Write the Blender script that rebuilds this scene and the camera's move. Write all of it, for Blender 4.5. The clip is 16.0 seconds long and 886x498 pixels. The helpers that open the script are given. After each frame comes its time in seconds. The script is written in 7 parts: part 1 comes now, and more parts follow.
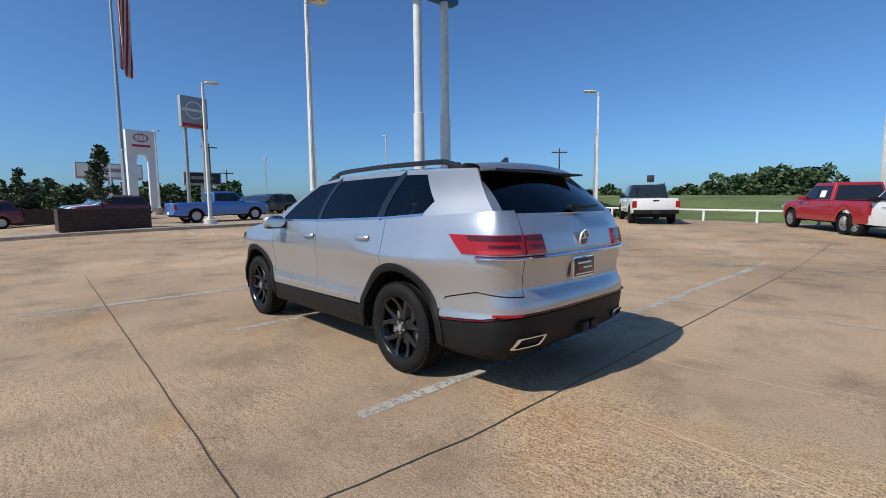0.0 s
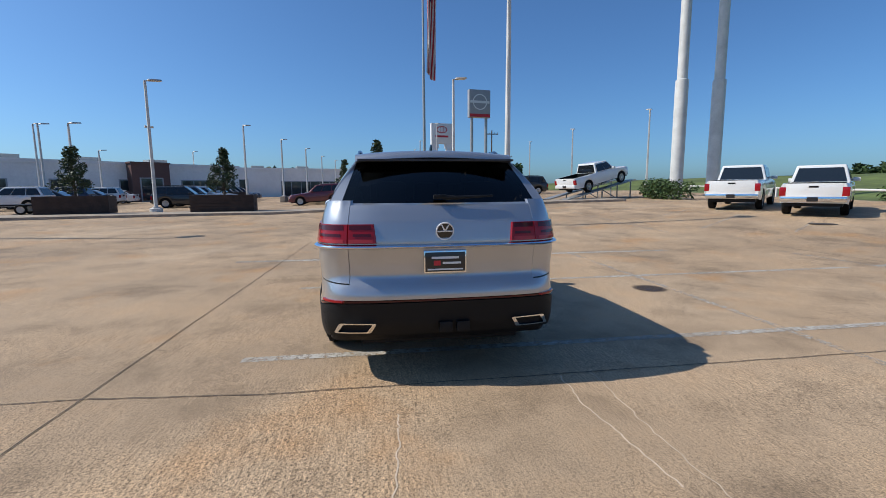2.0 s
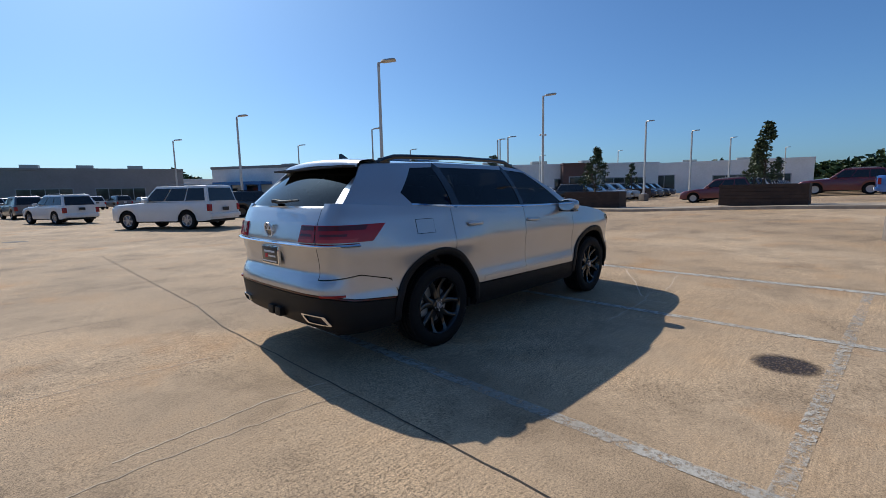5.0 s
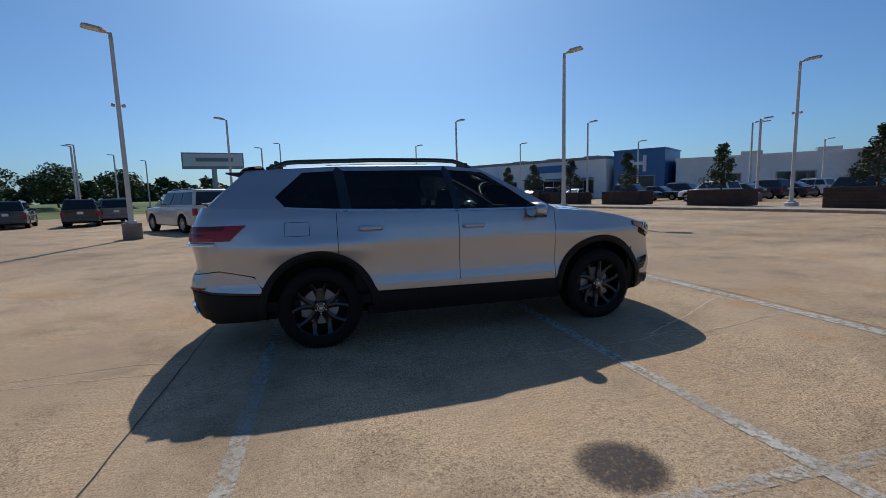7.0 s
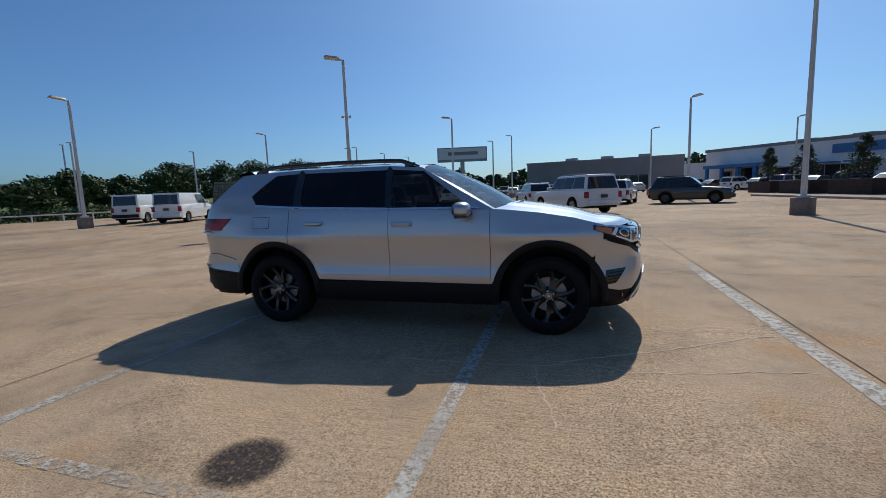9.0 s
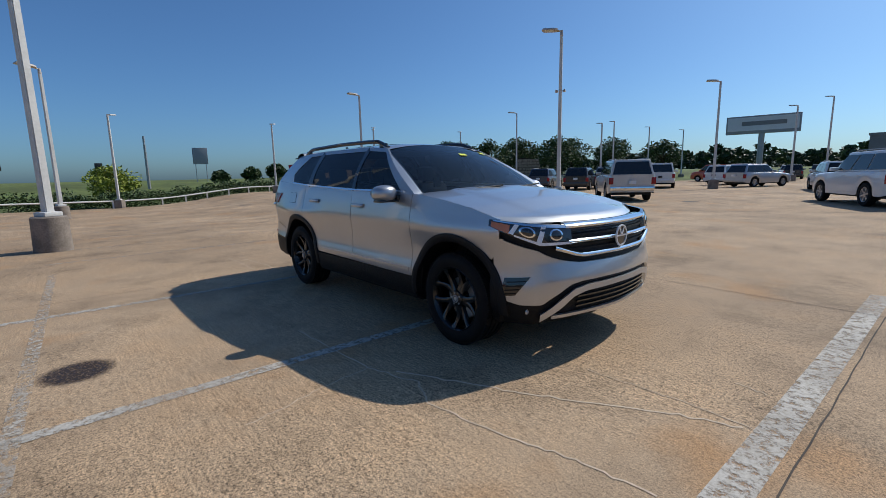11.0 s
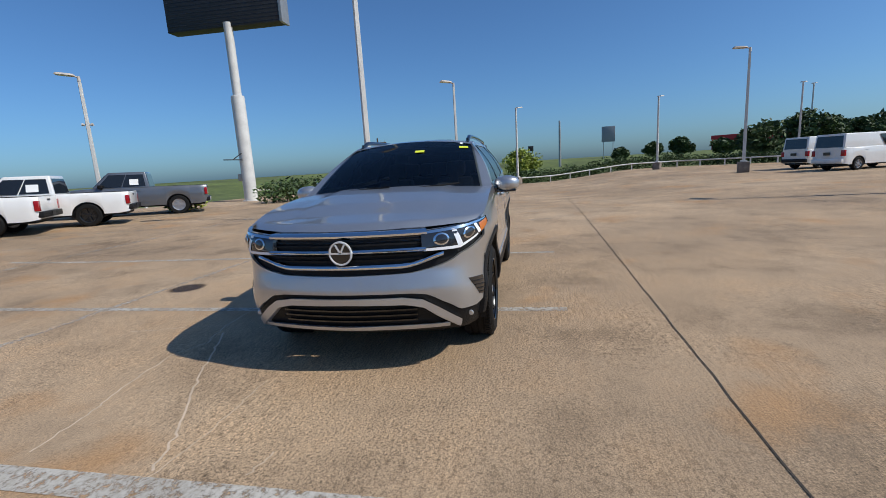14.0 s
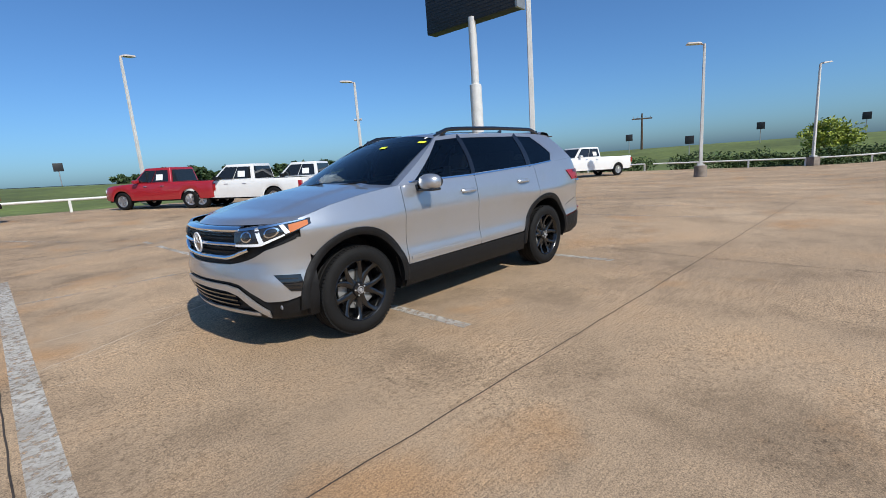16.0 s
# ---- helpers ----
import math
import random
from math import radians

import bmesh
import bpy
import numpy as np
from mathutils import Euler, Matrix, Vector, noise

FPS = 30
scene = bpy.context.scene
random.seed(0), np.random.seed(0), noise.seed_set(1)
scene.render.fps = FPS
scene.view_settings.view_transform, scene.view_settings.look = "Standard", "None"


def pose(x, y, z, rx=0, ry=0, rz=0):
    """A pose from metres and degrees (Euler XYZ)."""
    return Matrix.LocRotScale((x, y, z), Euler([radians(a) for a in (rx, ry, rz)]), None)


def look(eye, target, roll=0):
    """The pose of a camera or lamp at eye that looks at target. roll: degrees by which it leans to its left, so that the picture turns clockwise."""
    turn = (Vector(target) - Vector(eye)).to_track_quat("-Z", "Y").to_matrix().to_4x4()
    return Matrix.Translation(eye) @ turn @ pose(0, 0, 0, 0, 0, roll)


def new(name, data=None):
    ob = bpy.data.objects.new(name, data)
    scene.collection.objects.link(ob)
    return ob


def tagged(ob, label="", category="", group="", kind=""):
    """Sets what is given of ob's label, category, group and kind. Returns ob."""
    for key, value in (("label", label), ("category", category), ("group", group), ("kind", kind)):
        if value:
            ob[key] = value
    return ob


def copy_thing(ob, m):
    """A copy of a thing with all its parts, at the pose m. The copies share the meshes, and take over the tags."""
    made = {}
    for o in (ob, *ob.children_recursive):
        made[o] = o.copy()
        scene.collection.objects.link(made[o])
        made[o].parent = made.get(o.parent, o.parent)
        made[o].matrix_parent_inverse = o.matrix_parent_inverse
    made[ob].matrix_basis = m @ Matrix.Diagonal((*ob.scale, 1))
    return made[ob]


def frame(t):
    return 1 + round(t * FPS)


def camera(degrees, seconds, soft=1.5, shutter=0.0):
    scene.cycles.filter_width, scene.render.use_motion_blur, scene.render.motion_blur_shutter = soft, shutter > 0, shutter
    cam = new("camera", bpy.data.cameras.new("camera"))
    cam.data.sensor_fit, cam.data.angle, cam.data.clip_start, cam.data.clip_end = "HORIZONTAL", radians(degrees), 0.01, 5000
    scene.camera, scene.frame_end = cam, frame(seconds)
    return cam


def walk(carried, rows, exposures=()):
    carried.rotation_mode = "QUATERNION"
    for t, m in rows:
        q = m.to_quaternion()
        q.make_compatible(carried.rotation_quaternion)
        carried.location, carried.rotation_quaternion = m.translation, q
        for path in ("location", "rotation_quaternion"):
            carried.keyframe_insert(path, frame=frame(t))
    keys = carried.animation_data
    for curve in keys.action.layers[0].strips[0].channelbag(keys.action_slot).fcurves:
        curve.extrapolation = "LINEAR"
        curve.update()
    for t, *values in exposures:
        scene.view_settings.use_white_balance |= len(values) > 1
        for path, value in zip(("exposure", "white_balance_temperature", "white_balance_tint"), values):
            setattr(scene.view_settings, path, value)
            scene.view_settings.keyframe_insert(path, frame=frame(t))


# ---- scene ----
cam = camera(89.0, 16.0, soft=0.8)
PATH = [
    (0, (-2.960, 3.211, 1.393), (-1.509, 1.847, 1.203), -0.6),
    (0.5, (-3.484, 2.620, 1.415), (-1.841, 1.498, 1.211), -0.5),
    (1, (-3.861, 1.965, 1.425), (-2.072, 1.103, 1.191), -0.2),
    (1.5, (-4.189, 1.257, 1.432), (-2.295, 0.668, 1.179), -0.2),
    (2, (-4.354, 0.495, 1.434), (-2.393, 0.201, 1.171), -0.4),
    (2.5, (-4.431, -0.274, 1.441), (-2.448, -0.260, 1.181), -0.8),
    (3, (-4.346, -1.052, 1.450), (-2.394, -0.714, 1.178), -1.2),
    (3.5, (-4.168, -1.816, 1.456), (-2.290, -1.182, 1.188), -1.2),
    (4, (-3.813, -2.537, 1.458), (-2.064, -1.605, 1.191), -1.1),
    (4.5, (-3.443, -3.239, 1.453), (-1.853, -2.055, 1.191), -1.1),
    (5, (-2.899, -3.852, 1.437), (-1.485, -2.461, 1.182), -1.2),
    (5.5, (-2.232, -4.361, 1.418), (-1.008, -2.799, 1.171), -1.4),
    (6, (-1.489, -4.754, 1.405), (-0.473, -3.048, 1.164), -1.5),
    (6.5, (-0.721, -5.016, 1.409), (0.062, -3.192, 1.167), -1.6),
    (7, (0.044, -5.238, 1.423), (0.561, -3.322, 1.178), -1.6),
    (7.5, (0.807, -5.401, 1.439), (1.072, -3.435, 1.188), -1.6),
    (8, (1.607, -5.445, 1.438), (1.601, -3.461, 1.188), -1.8),
    (8.5, (2.388, -5.380, 1.438), (2.115, -3.415, 1.184), -2.1),
    (9, (3.173, -5.271, 1.430), (2.632, -3.363, 1.170), -2.1),
    (9.5, (3.924, -4.985, 1.415), (3.119, -3.175, 1.141), -1.8),
    (10, (4.610, -4.550, 1.399), (3.552, -2.878, 1.107), -1.4),
    (10.5, (5.199, -3.995, 1.390), (3.907, -2.500, 1.080), -1.1),
    (11, (5.658, -3.349, 1.397), (4.158, -2.067, 1.070), -1.2),
    (11.5, (6.104, -2.705, 1.417), (4.429, -1.666, 1.077), -1.5),
    (12, (6.425, -1.985, 1.431), (4.615, -1.212, 1.074), -1.8),
    (12.5, (6.646, -1.200, 1.437), (4.743, -0.708, 1.069), -2.1),
    (13, (6.749, -0.371, 1.442), (4.796, -0.162, 1.063), -2.5),
    (13.5, (6.758, 0.456, 1.439), (4.795, 0.368, 1.066), -3.0),
    (14, (6.731, 1.261, 1.440), (4.800, 0.886, 1.079), -3.5),
    (14.5, (6.516, 2.047, 1.435), (4.662, 1.388, 1.077), -3.9),
    (15, (6.179, 2.788, 1.427), (4.444, 1.862, 1.062), -4.3),
    (15.5, (5.697, 3.482, 1.410), (4.118, 2.311, 1.039), -4.4),
    (16, (5.137, 4.094, 1.395), (3.738, 2.713, 1.023), -4.2),
]
walk(cam, [(t, look(eye, target, roll)) for t, eye, target, roll in PATH],
     exposures=[(0, 0.12), (1.0, 0.25), (2.5, 0.05), (4.0, 0.0), (6.5, -0.3), (7.5, -0.42), (8.5, -0.38), (11.0, -0.2), (13.0, -0.15), (16.0, 0.15)])

# ---- world and sun ----
SUN_EL, SUN_AZ = radians(44), math.atan2(0.99, 0.15)      # the way to the sun, from the +x axis
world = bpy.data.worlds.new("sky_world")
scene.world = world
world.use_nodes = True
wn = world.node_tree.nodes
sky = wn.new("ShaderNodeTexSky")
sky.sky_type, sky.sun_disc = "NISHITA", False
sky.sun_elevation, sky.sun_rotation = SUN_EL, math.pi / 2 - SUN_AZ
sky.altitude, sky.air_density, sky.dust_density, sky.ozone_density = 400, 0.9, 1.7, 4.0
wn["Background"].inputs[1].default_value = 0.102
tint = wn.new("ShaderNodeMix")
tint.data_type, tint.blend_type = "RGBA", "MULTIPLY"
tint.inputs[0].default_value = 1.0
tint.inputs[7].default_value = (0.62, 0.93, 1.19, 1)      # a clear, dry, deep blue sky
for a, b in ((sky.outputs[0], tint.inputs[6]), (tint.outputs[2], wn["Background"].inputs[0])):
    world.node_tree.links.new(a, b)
sun = new("sun", bpy.data.lights.new("sun", "SUN"))
sun.data.energy, sun.data.angle, sun.data.color = 4.2, radians(0.53), (1.0, 0.95, 0.86)
sun.matrix_world = look((0, 0, 30), (-math.cos(SUN_AZ) * math.cos(SUN_EL) * 9, -math.sin(SUN_AZ) * math.cos(SUN_EL) * 9, 30 - 9 * math.sin(SUN_EL)))


# ---- materials ----
def mat(name, color, rough=0.5, metal=0.0, coat=0.0, spec=0.5, emit=0.0):
    m = bpy.data.materials.new(name)
    m.use_nodes = True
    b = m.node_tree.nodes["Principled BSDF"]
    b.inputs["Base Color"].default_value = (*color, 1)
    b.inputs["Roughness"].default_value = rough
    b.inputs["Metallic"].default_value = metal
    b.inputs["Coat Weight"].default_value = coat
    b.inputs["Coat Roughness"].default_value = 0.03
    b.inputs["Specular IOR Level"].default_value = spec
    if emit:
        b.inputs["Emission Color"].default_value = (*color, 1)
        b.inputs["Emission Strength"].default_value = emit
    return m


def nd(m, kind, **kw):
    n = m.node_tree.nodes.new(kind)
    for k, v in kw.items():
        if k in n.inputs:
            n.inputs[k].default_value = v
    return n


def ln(m, a, b):
    m.node_tree.links.new(a, b)


def coords(m, world_space=True):
    if world_space:
        return nd(m, "ShaderNodeNewGeometry").outputs["Position"]
    return nd(m, "ShaderNodeTexCoord").outputs["Object"]


def noise_tex(m, scale, detail=4, rough=0.55, vec=None):
    n = nd(m, "ShaderNodeTexNoise", Scale=scale, Detail=detail, Roughness=rough)
    if vec is not None:
        ln(m, vec, n.inputs["Vector"])
    return n.outputs["Fac"]


def ramp(m, fac, *stops):
    r = nd(m, "ShaderNodeValToRGB")
    el = r.color_ramp.elements
    el[0].position, el[0].color = stops[0][0], (*stops[0][1], 1)
    el[1].position, el[1].color = stops[-1][0], (*stops[-1][1], 1)
    for p, c in stops[1:-1]:
        e = el.new(p)
        e.color = (*c, 1)
    ln(m, fac, r.inputs[0])
    return r.outputs[0]


def mix(m, fac, a, b, mode="MIX"):
    n = nd(m, "ShaderNodeMix")
    n.data_type, n.blend_type = "RGBA", mode
    if isinstance(fac, float):
        n.inputs[0].default_value = fac
    else:
        ln(m, fac, n.inputs[0])
    for v, s in ((a, n.inputs[6]), (b, n.inputs[7])):
        if isinstance(v, tuple):
            s.default_value = (*v, 1)
        else:
            ln(m, v, s)
    return n.outputs[2]


def bump(m, height, strength=0.3, dist=0.01):
    n = nd(m, "ShaderNodeBump", Strength=strength, Distance=dist)
    ln(m, height, n.inputs["Height"])
    ln(m, n.outputs[0], m.node_tree.nodes["Principled BSDF"].inputs["Normal"])


def base_of(m, sock, slot="Base Color"):
    ln(m, sock, m.node_tree.nodes["Principled BSDF"].inputs[slot])


def concrete_mat():
    m = mat("lot_concrete", (0.3, 0.22, 0.15), 0.85, spec=0.3)
    p = coords(m)
    big = ramp(m, noise_tex(m, 0.16, 3, 0.6, p), (0.3, (0.275, 0.20, 0.132)), (0.52, (0.385, 0.28, 0.183)), (0.75, (0.47, 0.355, 0.243)))
    stain = ramp(m, noise_tex(m, 0.9, 6, 0.65, p), (0.34, (0.52, 0.51, 0.50)), (0.5, (1, 1, 1)), (0.72, (1.2, 1.12, 1.02)))
    c = mix(m, 0.7, big, stain, "MULTIPLY")
    rust = ramp(m, noise_tex(m, 0.55, 5, 0.6, p), (0.56, (0, 0, 0)), (0.72, (1, 1, 1)))
    c = mix(m, rust, c, (0.40, 0.235, 0.115))
    # worn, pitted aggregate
    pit = noise_tex(m, 64, 8, 0.85, p)
    worn = ramp(m, noise_tex(m, 0.38, 4, 0.6, p), (0.44, (0, 0, 0)), (0.6, (1, 1, 1)))
    pitc = ramp(m, pit, (0.41, (0.12, 0.11, 0.1)), (0.475, (1, 1, 1)), (0.56, (1.7, 1.62, 1.5)))
    k = nd(m, "ShaderNodeMath")
    k.operation = "MULTIPLY_ADD"
    ln(m, worn, k.inputs[0])
    k.inputs[1].default_value, k.inputs[2].default_value = 0.6, 0.4
    c = mix(m, k.outputs[0], c, mix(m, 1.0, c, pitc, "MULTIPLY"))
    # broom strokes, along the slabs
    mp = nd(m, "ShaderNodeMapping")
    mp.inputs["Scale"].default_value = (4.0, 60, 1)
    mp.inputs["Rotation"].default_value = (0, 0, 0.0)
    ln(m, p, mp.inputs["Vector"])
    broom = noise_tex(m, 1.0, 4, 0.65, mp.outputs[0])
    bc = ramp(m, broom, (0.4, (0.6, 0.58, 0.56)), (0.55, (1.08, 1.08, 1.08)))
    kept = ramp(m, noise_tex(m, 0.45, 4, 0.6, p), (0.42, (0.08, 0.08, 0.08)), (0.62, (0.6, 0.6, 0.6)))
    c = mix(m, kept, c, bc, "MULTIPLY")
    fine = ramp(m, noise_tex(m, 130, 3, 0.7, p), (0.38, (0.6, 0.6, 0.6)), (0.62, (1.3, 1.3, 1.3)))
    c = mix(m, 0.8, c, fine, "MULTIPLY")
    # dark scaled patches where the paste has flaked off
    flake = ramp(m, noise_tex(m, 22, 10, 0.82, p), (0.40, (0.5, 0.48, 0.46)), (0.5, (1, 1, 1)), (0.62, (1.12, 1.11, 1.09)))
    where = ramp(m, noise_tex(m, 0.7, 5, 0.65, p), (0.42, (0.1, 0.1, 0.1)), (0.6, (1, 1, 1)))
    c = mix(m, where, c, mix(m, 1.0, c, flake, "MULTIPLY"))
    base_of(m, c)
    add = nd(m, "ShaderNodeMath")
    add.operation = "ADD"
    ln(m, pit, add.inputs[0])
    ln(m, broom, add.inputs[1])
    bump(m, add.outputs[0], 0.45, 0.004)
    return m


def see_through(m, fac):
    """Where fac is black the coat is gone and the ground below shows."""
    t = m.node_tree
    mx = nd(m, "ShaderNodeMixShader")
    ln(m, fac, mx.inputs[0])
    ln(m, nd(m, "ShaderNodeBsdfTransparent").outputs[0], mx.inputs[1])
    ln(m, t.nodes["Principled BSDF"].outputs[0], mx.inputs[2])
    ln(m, mx.outputs[0], t.nodes["Material Output"].inputs[0])


def worn_paint_mat(name, color, keep=0.45, least=0.3):
    m = mat(name, color, 0.7, spec=0.3)
    p = coords(m)
    w = ramp(m, noise_tex(m, 14, 8, 0.8, p), (keep - 0.05, (0, 0, 0)), (keep + 0.07, (1, 1, 1)))
    big = ramp(m, noise_tex(m, 1.1, 3, 0.5, p), (0.35, (least,) * 3), (0.6, (1, 1, 1)))
    shade = ramp(m, noise_tex(m, 40, 5, 0.7, p), (0.35, (0.7, 0.68, 0.64)), (0.6, (1, 1, 1)))
    base_of(m, mix(m, 1.0, color, shade, "MULTIPLY"))
    see_through(m, mix(m, 1.0, w, big, "MULTIPLY"))
    bump(m, noise_tex(m, 60, 3, 0.6, p), 0.2, 0.004)
    return m


def oil_mat(centre, radius):
    """A speckled dark stain that thins out from its middle."""
    m = mat("oil_stain", (0.03, 0.022, 0.022), 0.6, spec=0.3)
    p = coords(m)
    far = nd(m, "ShaderNodeVectorMath")
    far.operation = "DISTANCE"
    ln(m, p, far.inputs[0])
    far.inputs[1].default_value = (*centre, 0.004)
    thin = ramp(m, far.outputs["Value"], (radius * 0.65, (1, 1, 1)), (radius, (0, 0, 0)))
    spots = ramp(m, noise_tex(m, 45, 8, 0.8, p), (0.44, (1, 1, 1)), (0.6, (0.3, 0.3, 0.3)))
    see_through(m, mix(m, 1.0, thin, spots, "MULTIPLY"))
    return m


def speckled(name, color, rough=0.7, scale=3.0, amount=0.25, bump_scale=0.0, metal=0.0, spec=0.5, local=False):
    m = mat(name, color, rough, metal, spec=spec)
    p = coords(m, not local)
    lo, hi = 1 - amount, 1 + amount * 0.6
    v = ramp(m, noise_tex(m, scale, 5, 0.6, p), (0.3, (lo, lo, lo)), (0.7, (hi, hi, hi)))
    fine = ramp(m, noise_tex(m, scale * 12, 3, 0.6, p), (0.35, (1 - amount / 2,) * 3), (0.65, (1 + amount / 4,) * 3))
    base_of(m, mix(m, 1.0, mix(m, 1.0, color, v, "MULTIPLY"), fine, "MULTIPLY"))
    if bump_scale:
        bump(m, noise_tex(m, bump_scale, 4, 0.6, p), 0.4, 0.01)
    return m


def car_paint(name, color, metal=0.0, rough=0.35):
    m = mat(name, color, rough, metal, coat=1.0)
    p = coords(m, False)
    fl = ramp(m, noise_tex(m, 900, 1, 0.5, p), (0.4, (0.93,) * 3), (0.6, (1.06,) * 3))
    dirt = ramp(m, noise_tex(m, 2.2, 5, 0.65, p), (0.3, (0.95, 0.94, 0.92)), (0.7, (1.0, 1.0, 1.0)))
    base_of(m, mix(m, 1.0, mix(m, 1.0, color, fl, "MULTIPLY"), dirt, "MULTIPLY"))
    return m


def glass_mat(name, tint, gloss=0.03):
    m = bpy.data.materials.new(name)
    m.use_nodes = True
    t = m.node_tree
    t.nodes.remove(t.nodes["Principled BSDF"])
    tr, gl, mx = nd(m, "ShaderNodeBsdfTransparent"), nd(m, "ShaderNodeBsdfGlossy"), nd(m, "ShaderNodeMixShader")
    tr.inputs[0].default_value = (*tint, 1)
    gl.inputs["Roughness"].default_value = gloss
    fr = nd(m, "ShaderNodeFresnel", IOR=1.5)
    ln(m, fr.outputs[0], mx.inputs[0])
    ln(m, tr.outputs[0], mx.inputs[1])
    ln(m, gl.outputs[0], mx.inputs[2])
    ln(m, mx.outputs[0], t.nodes["Material Output"].inputs[0])
    return m


CONC = concrete_mat()
WHITE_LINE = worn_paint_mat("worn_white_line", (0.52, 0.49, 0.44), 0.44, 0.5)
FAINT_LINE = worn_paint_mat("faint_white_line", (0.53, 0.49, 0.43), 0.50, 0.3)
JOINT = speckled("tarred_joint", (0.06, 0.045, 0.034), 0.85, 4, 0.4)
CRACK = speckled("filled_crack", (0.58, 0.46, 0.34), 0.9, 5, 0.25)
IRON = speckled("cast_iron", (0.07, 0.055, 0.045), 0.75, 20, 0.3, 60)
OIL = oil_mat((1.47, -3.37), 0.26)
KERB = speckled("kerb_concrete", (0.36, 0.29, 0.22), 0.85, 2.5, 0.3, 30)
SILVER = car_paint("silver_paint", (0.49, 0.50, 0.52), 0.76, 0.33)
CLAD = speckled("black_cladding", (0.008, 0.008, 0.0085), 0.5, 40, 0.15, 200, spec=0.25, local=True)
GLOSSBLACK = mat("gloss_black", (0.008, 0.008, 0.009), 0.12, coat=0.6)
RIMBLACK = mat("rim_black", (0.006, 0.006, 0.0065), 0.25, 0.0, coat=0.4)
RUBBER = speckled("tyre_rubber", (0.007, 0.0068, 0.0066), 0.75, 12, 0.3, 90, spec=0.25, local=True)
CHROME = mat("chrome", (0.82, 0.83, 0.85), 0.08, 1.0)
SATIN = mat("satin_silver", (0.55, 0.56, 0.58), 0.32, 0.7)
BADGE = mat("badge_silver", (0.78, 0.79, 0.8), 0.3, 0.25)
REDLAMP = mat("red_lamp_lens", (0.30, 0.006, 0.010), 0.2, coat=0.4, spec=0.3)
DARKRED = mat("dark_red_lamp", (0.07, 0.004, 0.006), 0.2, coat=0.4, spec=0.3)
PALELAMP = mat("pale_lamp_lens", (0.42, 0.03, 0.03), 0.2, coat=0.4, spec=0.3)
AMBER = mat("amber_reflector", (0.55, 0.16, 0.03), 0.2, coat=1.0)
LAMPDARK = mat("headlamp_bowl", (0.03, 0.032, 0.036), 0.15, 0.3, coat=1.0)
LAMPWHITE = mat("headlamp_strip", (0.85, 0.87, 0.9), 0.1, coat=1.0)
GLASS_CLEAR = glass_mat("windscreen_glass", (0.68, 0.72, 0.70))
GLASS_TINT = glass_mat("tinted_glass", (0.085, 0.09, 0.09))
GLASS_FRONT = glass_mat("front_door_glass", (0.5, 0.55, 0.53))
CABIN = speckled("cabin_trim", (0.05, 0.05, 0.053), 0.8, 8, 0.2, local=True)
SEATMAT = speckled("seat_leather", (0.06, 0.06, 0.063), 0.55, 14, 0.2, local=True)
YELLOW = mat("yellow_tag", (0.72, 0.78, 0.05), 0.6)
PAPER = mat("white_paper", (0.78, 0.78, 0.76), 0.8)
PLATE = mat("black_plate", (0.012, 0.012, 0.014), 0.3, coat=0.5)
REDPATCH = mat("red_patch", (0.6, 0.03, 0.04), 0.5)
POLEWHITE = speckled("pole_paint", (0.62, 0.61, 0.58), 0.5, 1.5, 0.14, 12)
FOOT = speckled("pole_footing_concrete", (0.24, 0.2, 0.165), 0.9, 3, 0.4, 25)
LAMPHEAD = speckled("lamp_head_paint", (0.5, 0.45, 0.4), 0.5, 4, 0.12)
LENS = mat("lamp_lens", (0.6, 0.6, 0.57), 0.25)
WOOD = speckled("planter_boards", (0.05, 0.027, 0.018), 0.75, 3, 0.4, 18)
SOIL = speckled("soil", (0.06, 0.04, 0.028), 0.95, 6, 0.4, 20)
BARK = speckled("bark", (0.085, 0.06, 0.042), 0.9, 8, 0.35, 30)
ASPHALT = speckled("asphalt", (0.06, 0.058, 0.055), 0.9, 2, 0.25, 40)
STEEL = speckled("galvanised_steel", (0.38, 0.38, 0.37), 0.45, 4, 0.15, 0, 0.6)
WALLWHITE = speckled("white_wall", (0.80, 0.79, 0.77), 0.8, 0.35, 0.1)
WALLGREY = speckled("grey_wall", (0.26, 0.25, 0.25), 0.8, 0.35, 0.12)
WALLBLUE = speckled("blue_panel", (0.045, 0.16, 0.36), 0.4, 0.5, 0.1)
WALLBROWN = speckled("brown_panel", (0.12, 0.06, 0.05), 0.6, 0.5, 0.15)
STONE = speckled("rubble_stone", (0.3, 0.24, 0.19), 0.9, 3, 0.4, 12)
SHOPGLASS = mat("shop_glass", (0.02, 0.025, 0.03), 0.06, coat=0.5)
SIGNWHITE = speckled("sign_white", (0.72, 0.72, 0.72), 0.45, 0.7, 0.06)
SIGNGREY = speckled("sign_grey", (0.32, 0.33, 0.35), 0.45, 0.7, 0.08)
SIGNBLUE = speckled("sign_blue", (0.02, 0.11, 0.36), 0.35, 0.7, 0.1)
SIGNBLACK = speckled("sign_black", (0.018, 0.018, 0.02), 0.55, 1.5, 0.3)
SIGNRED = mat("sign_red", (0.5, 0.02, 0.03), 0.45)
FLAGRED = mat("flag_red", (0.42, 0.03, 0.04), 0.85)
FLAGWHITE = mat("flag_white", (0.7, 0.68, 0.66), 0.85)
FLAGBLUE = mat("flag_blue", (0.02, 0.03, 0.11), 0.85)


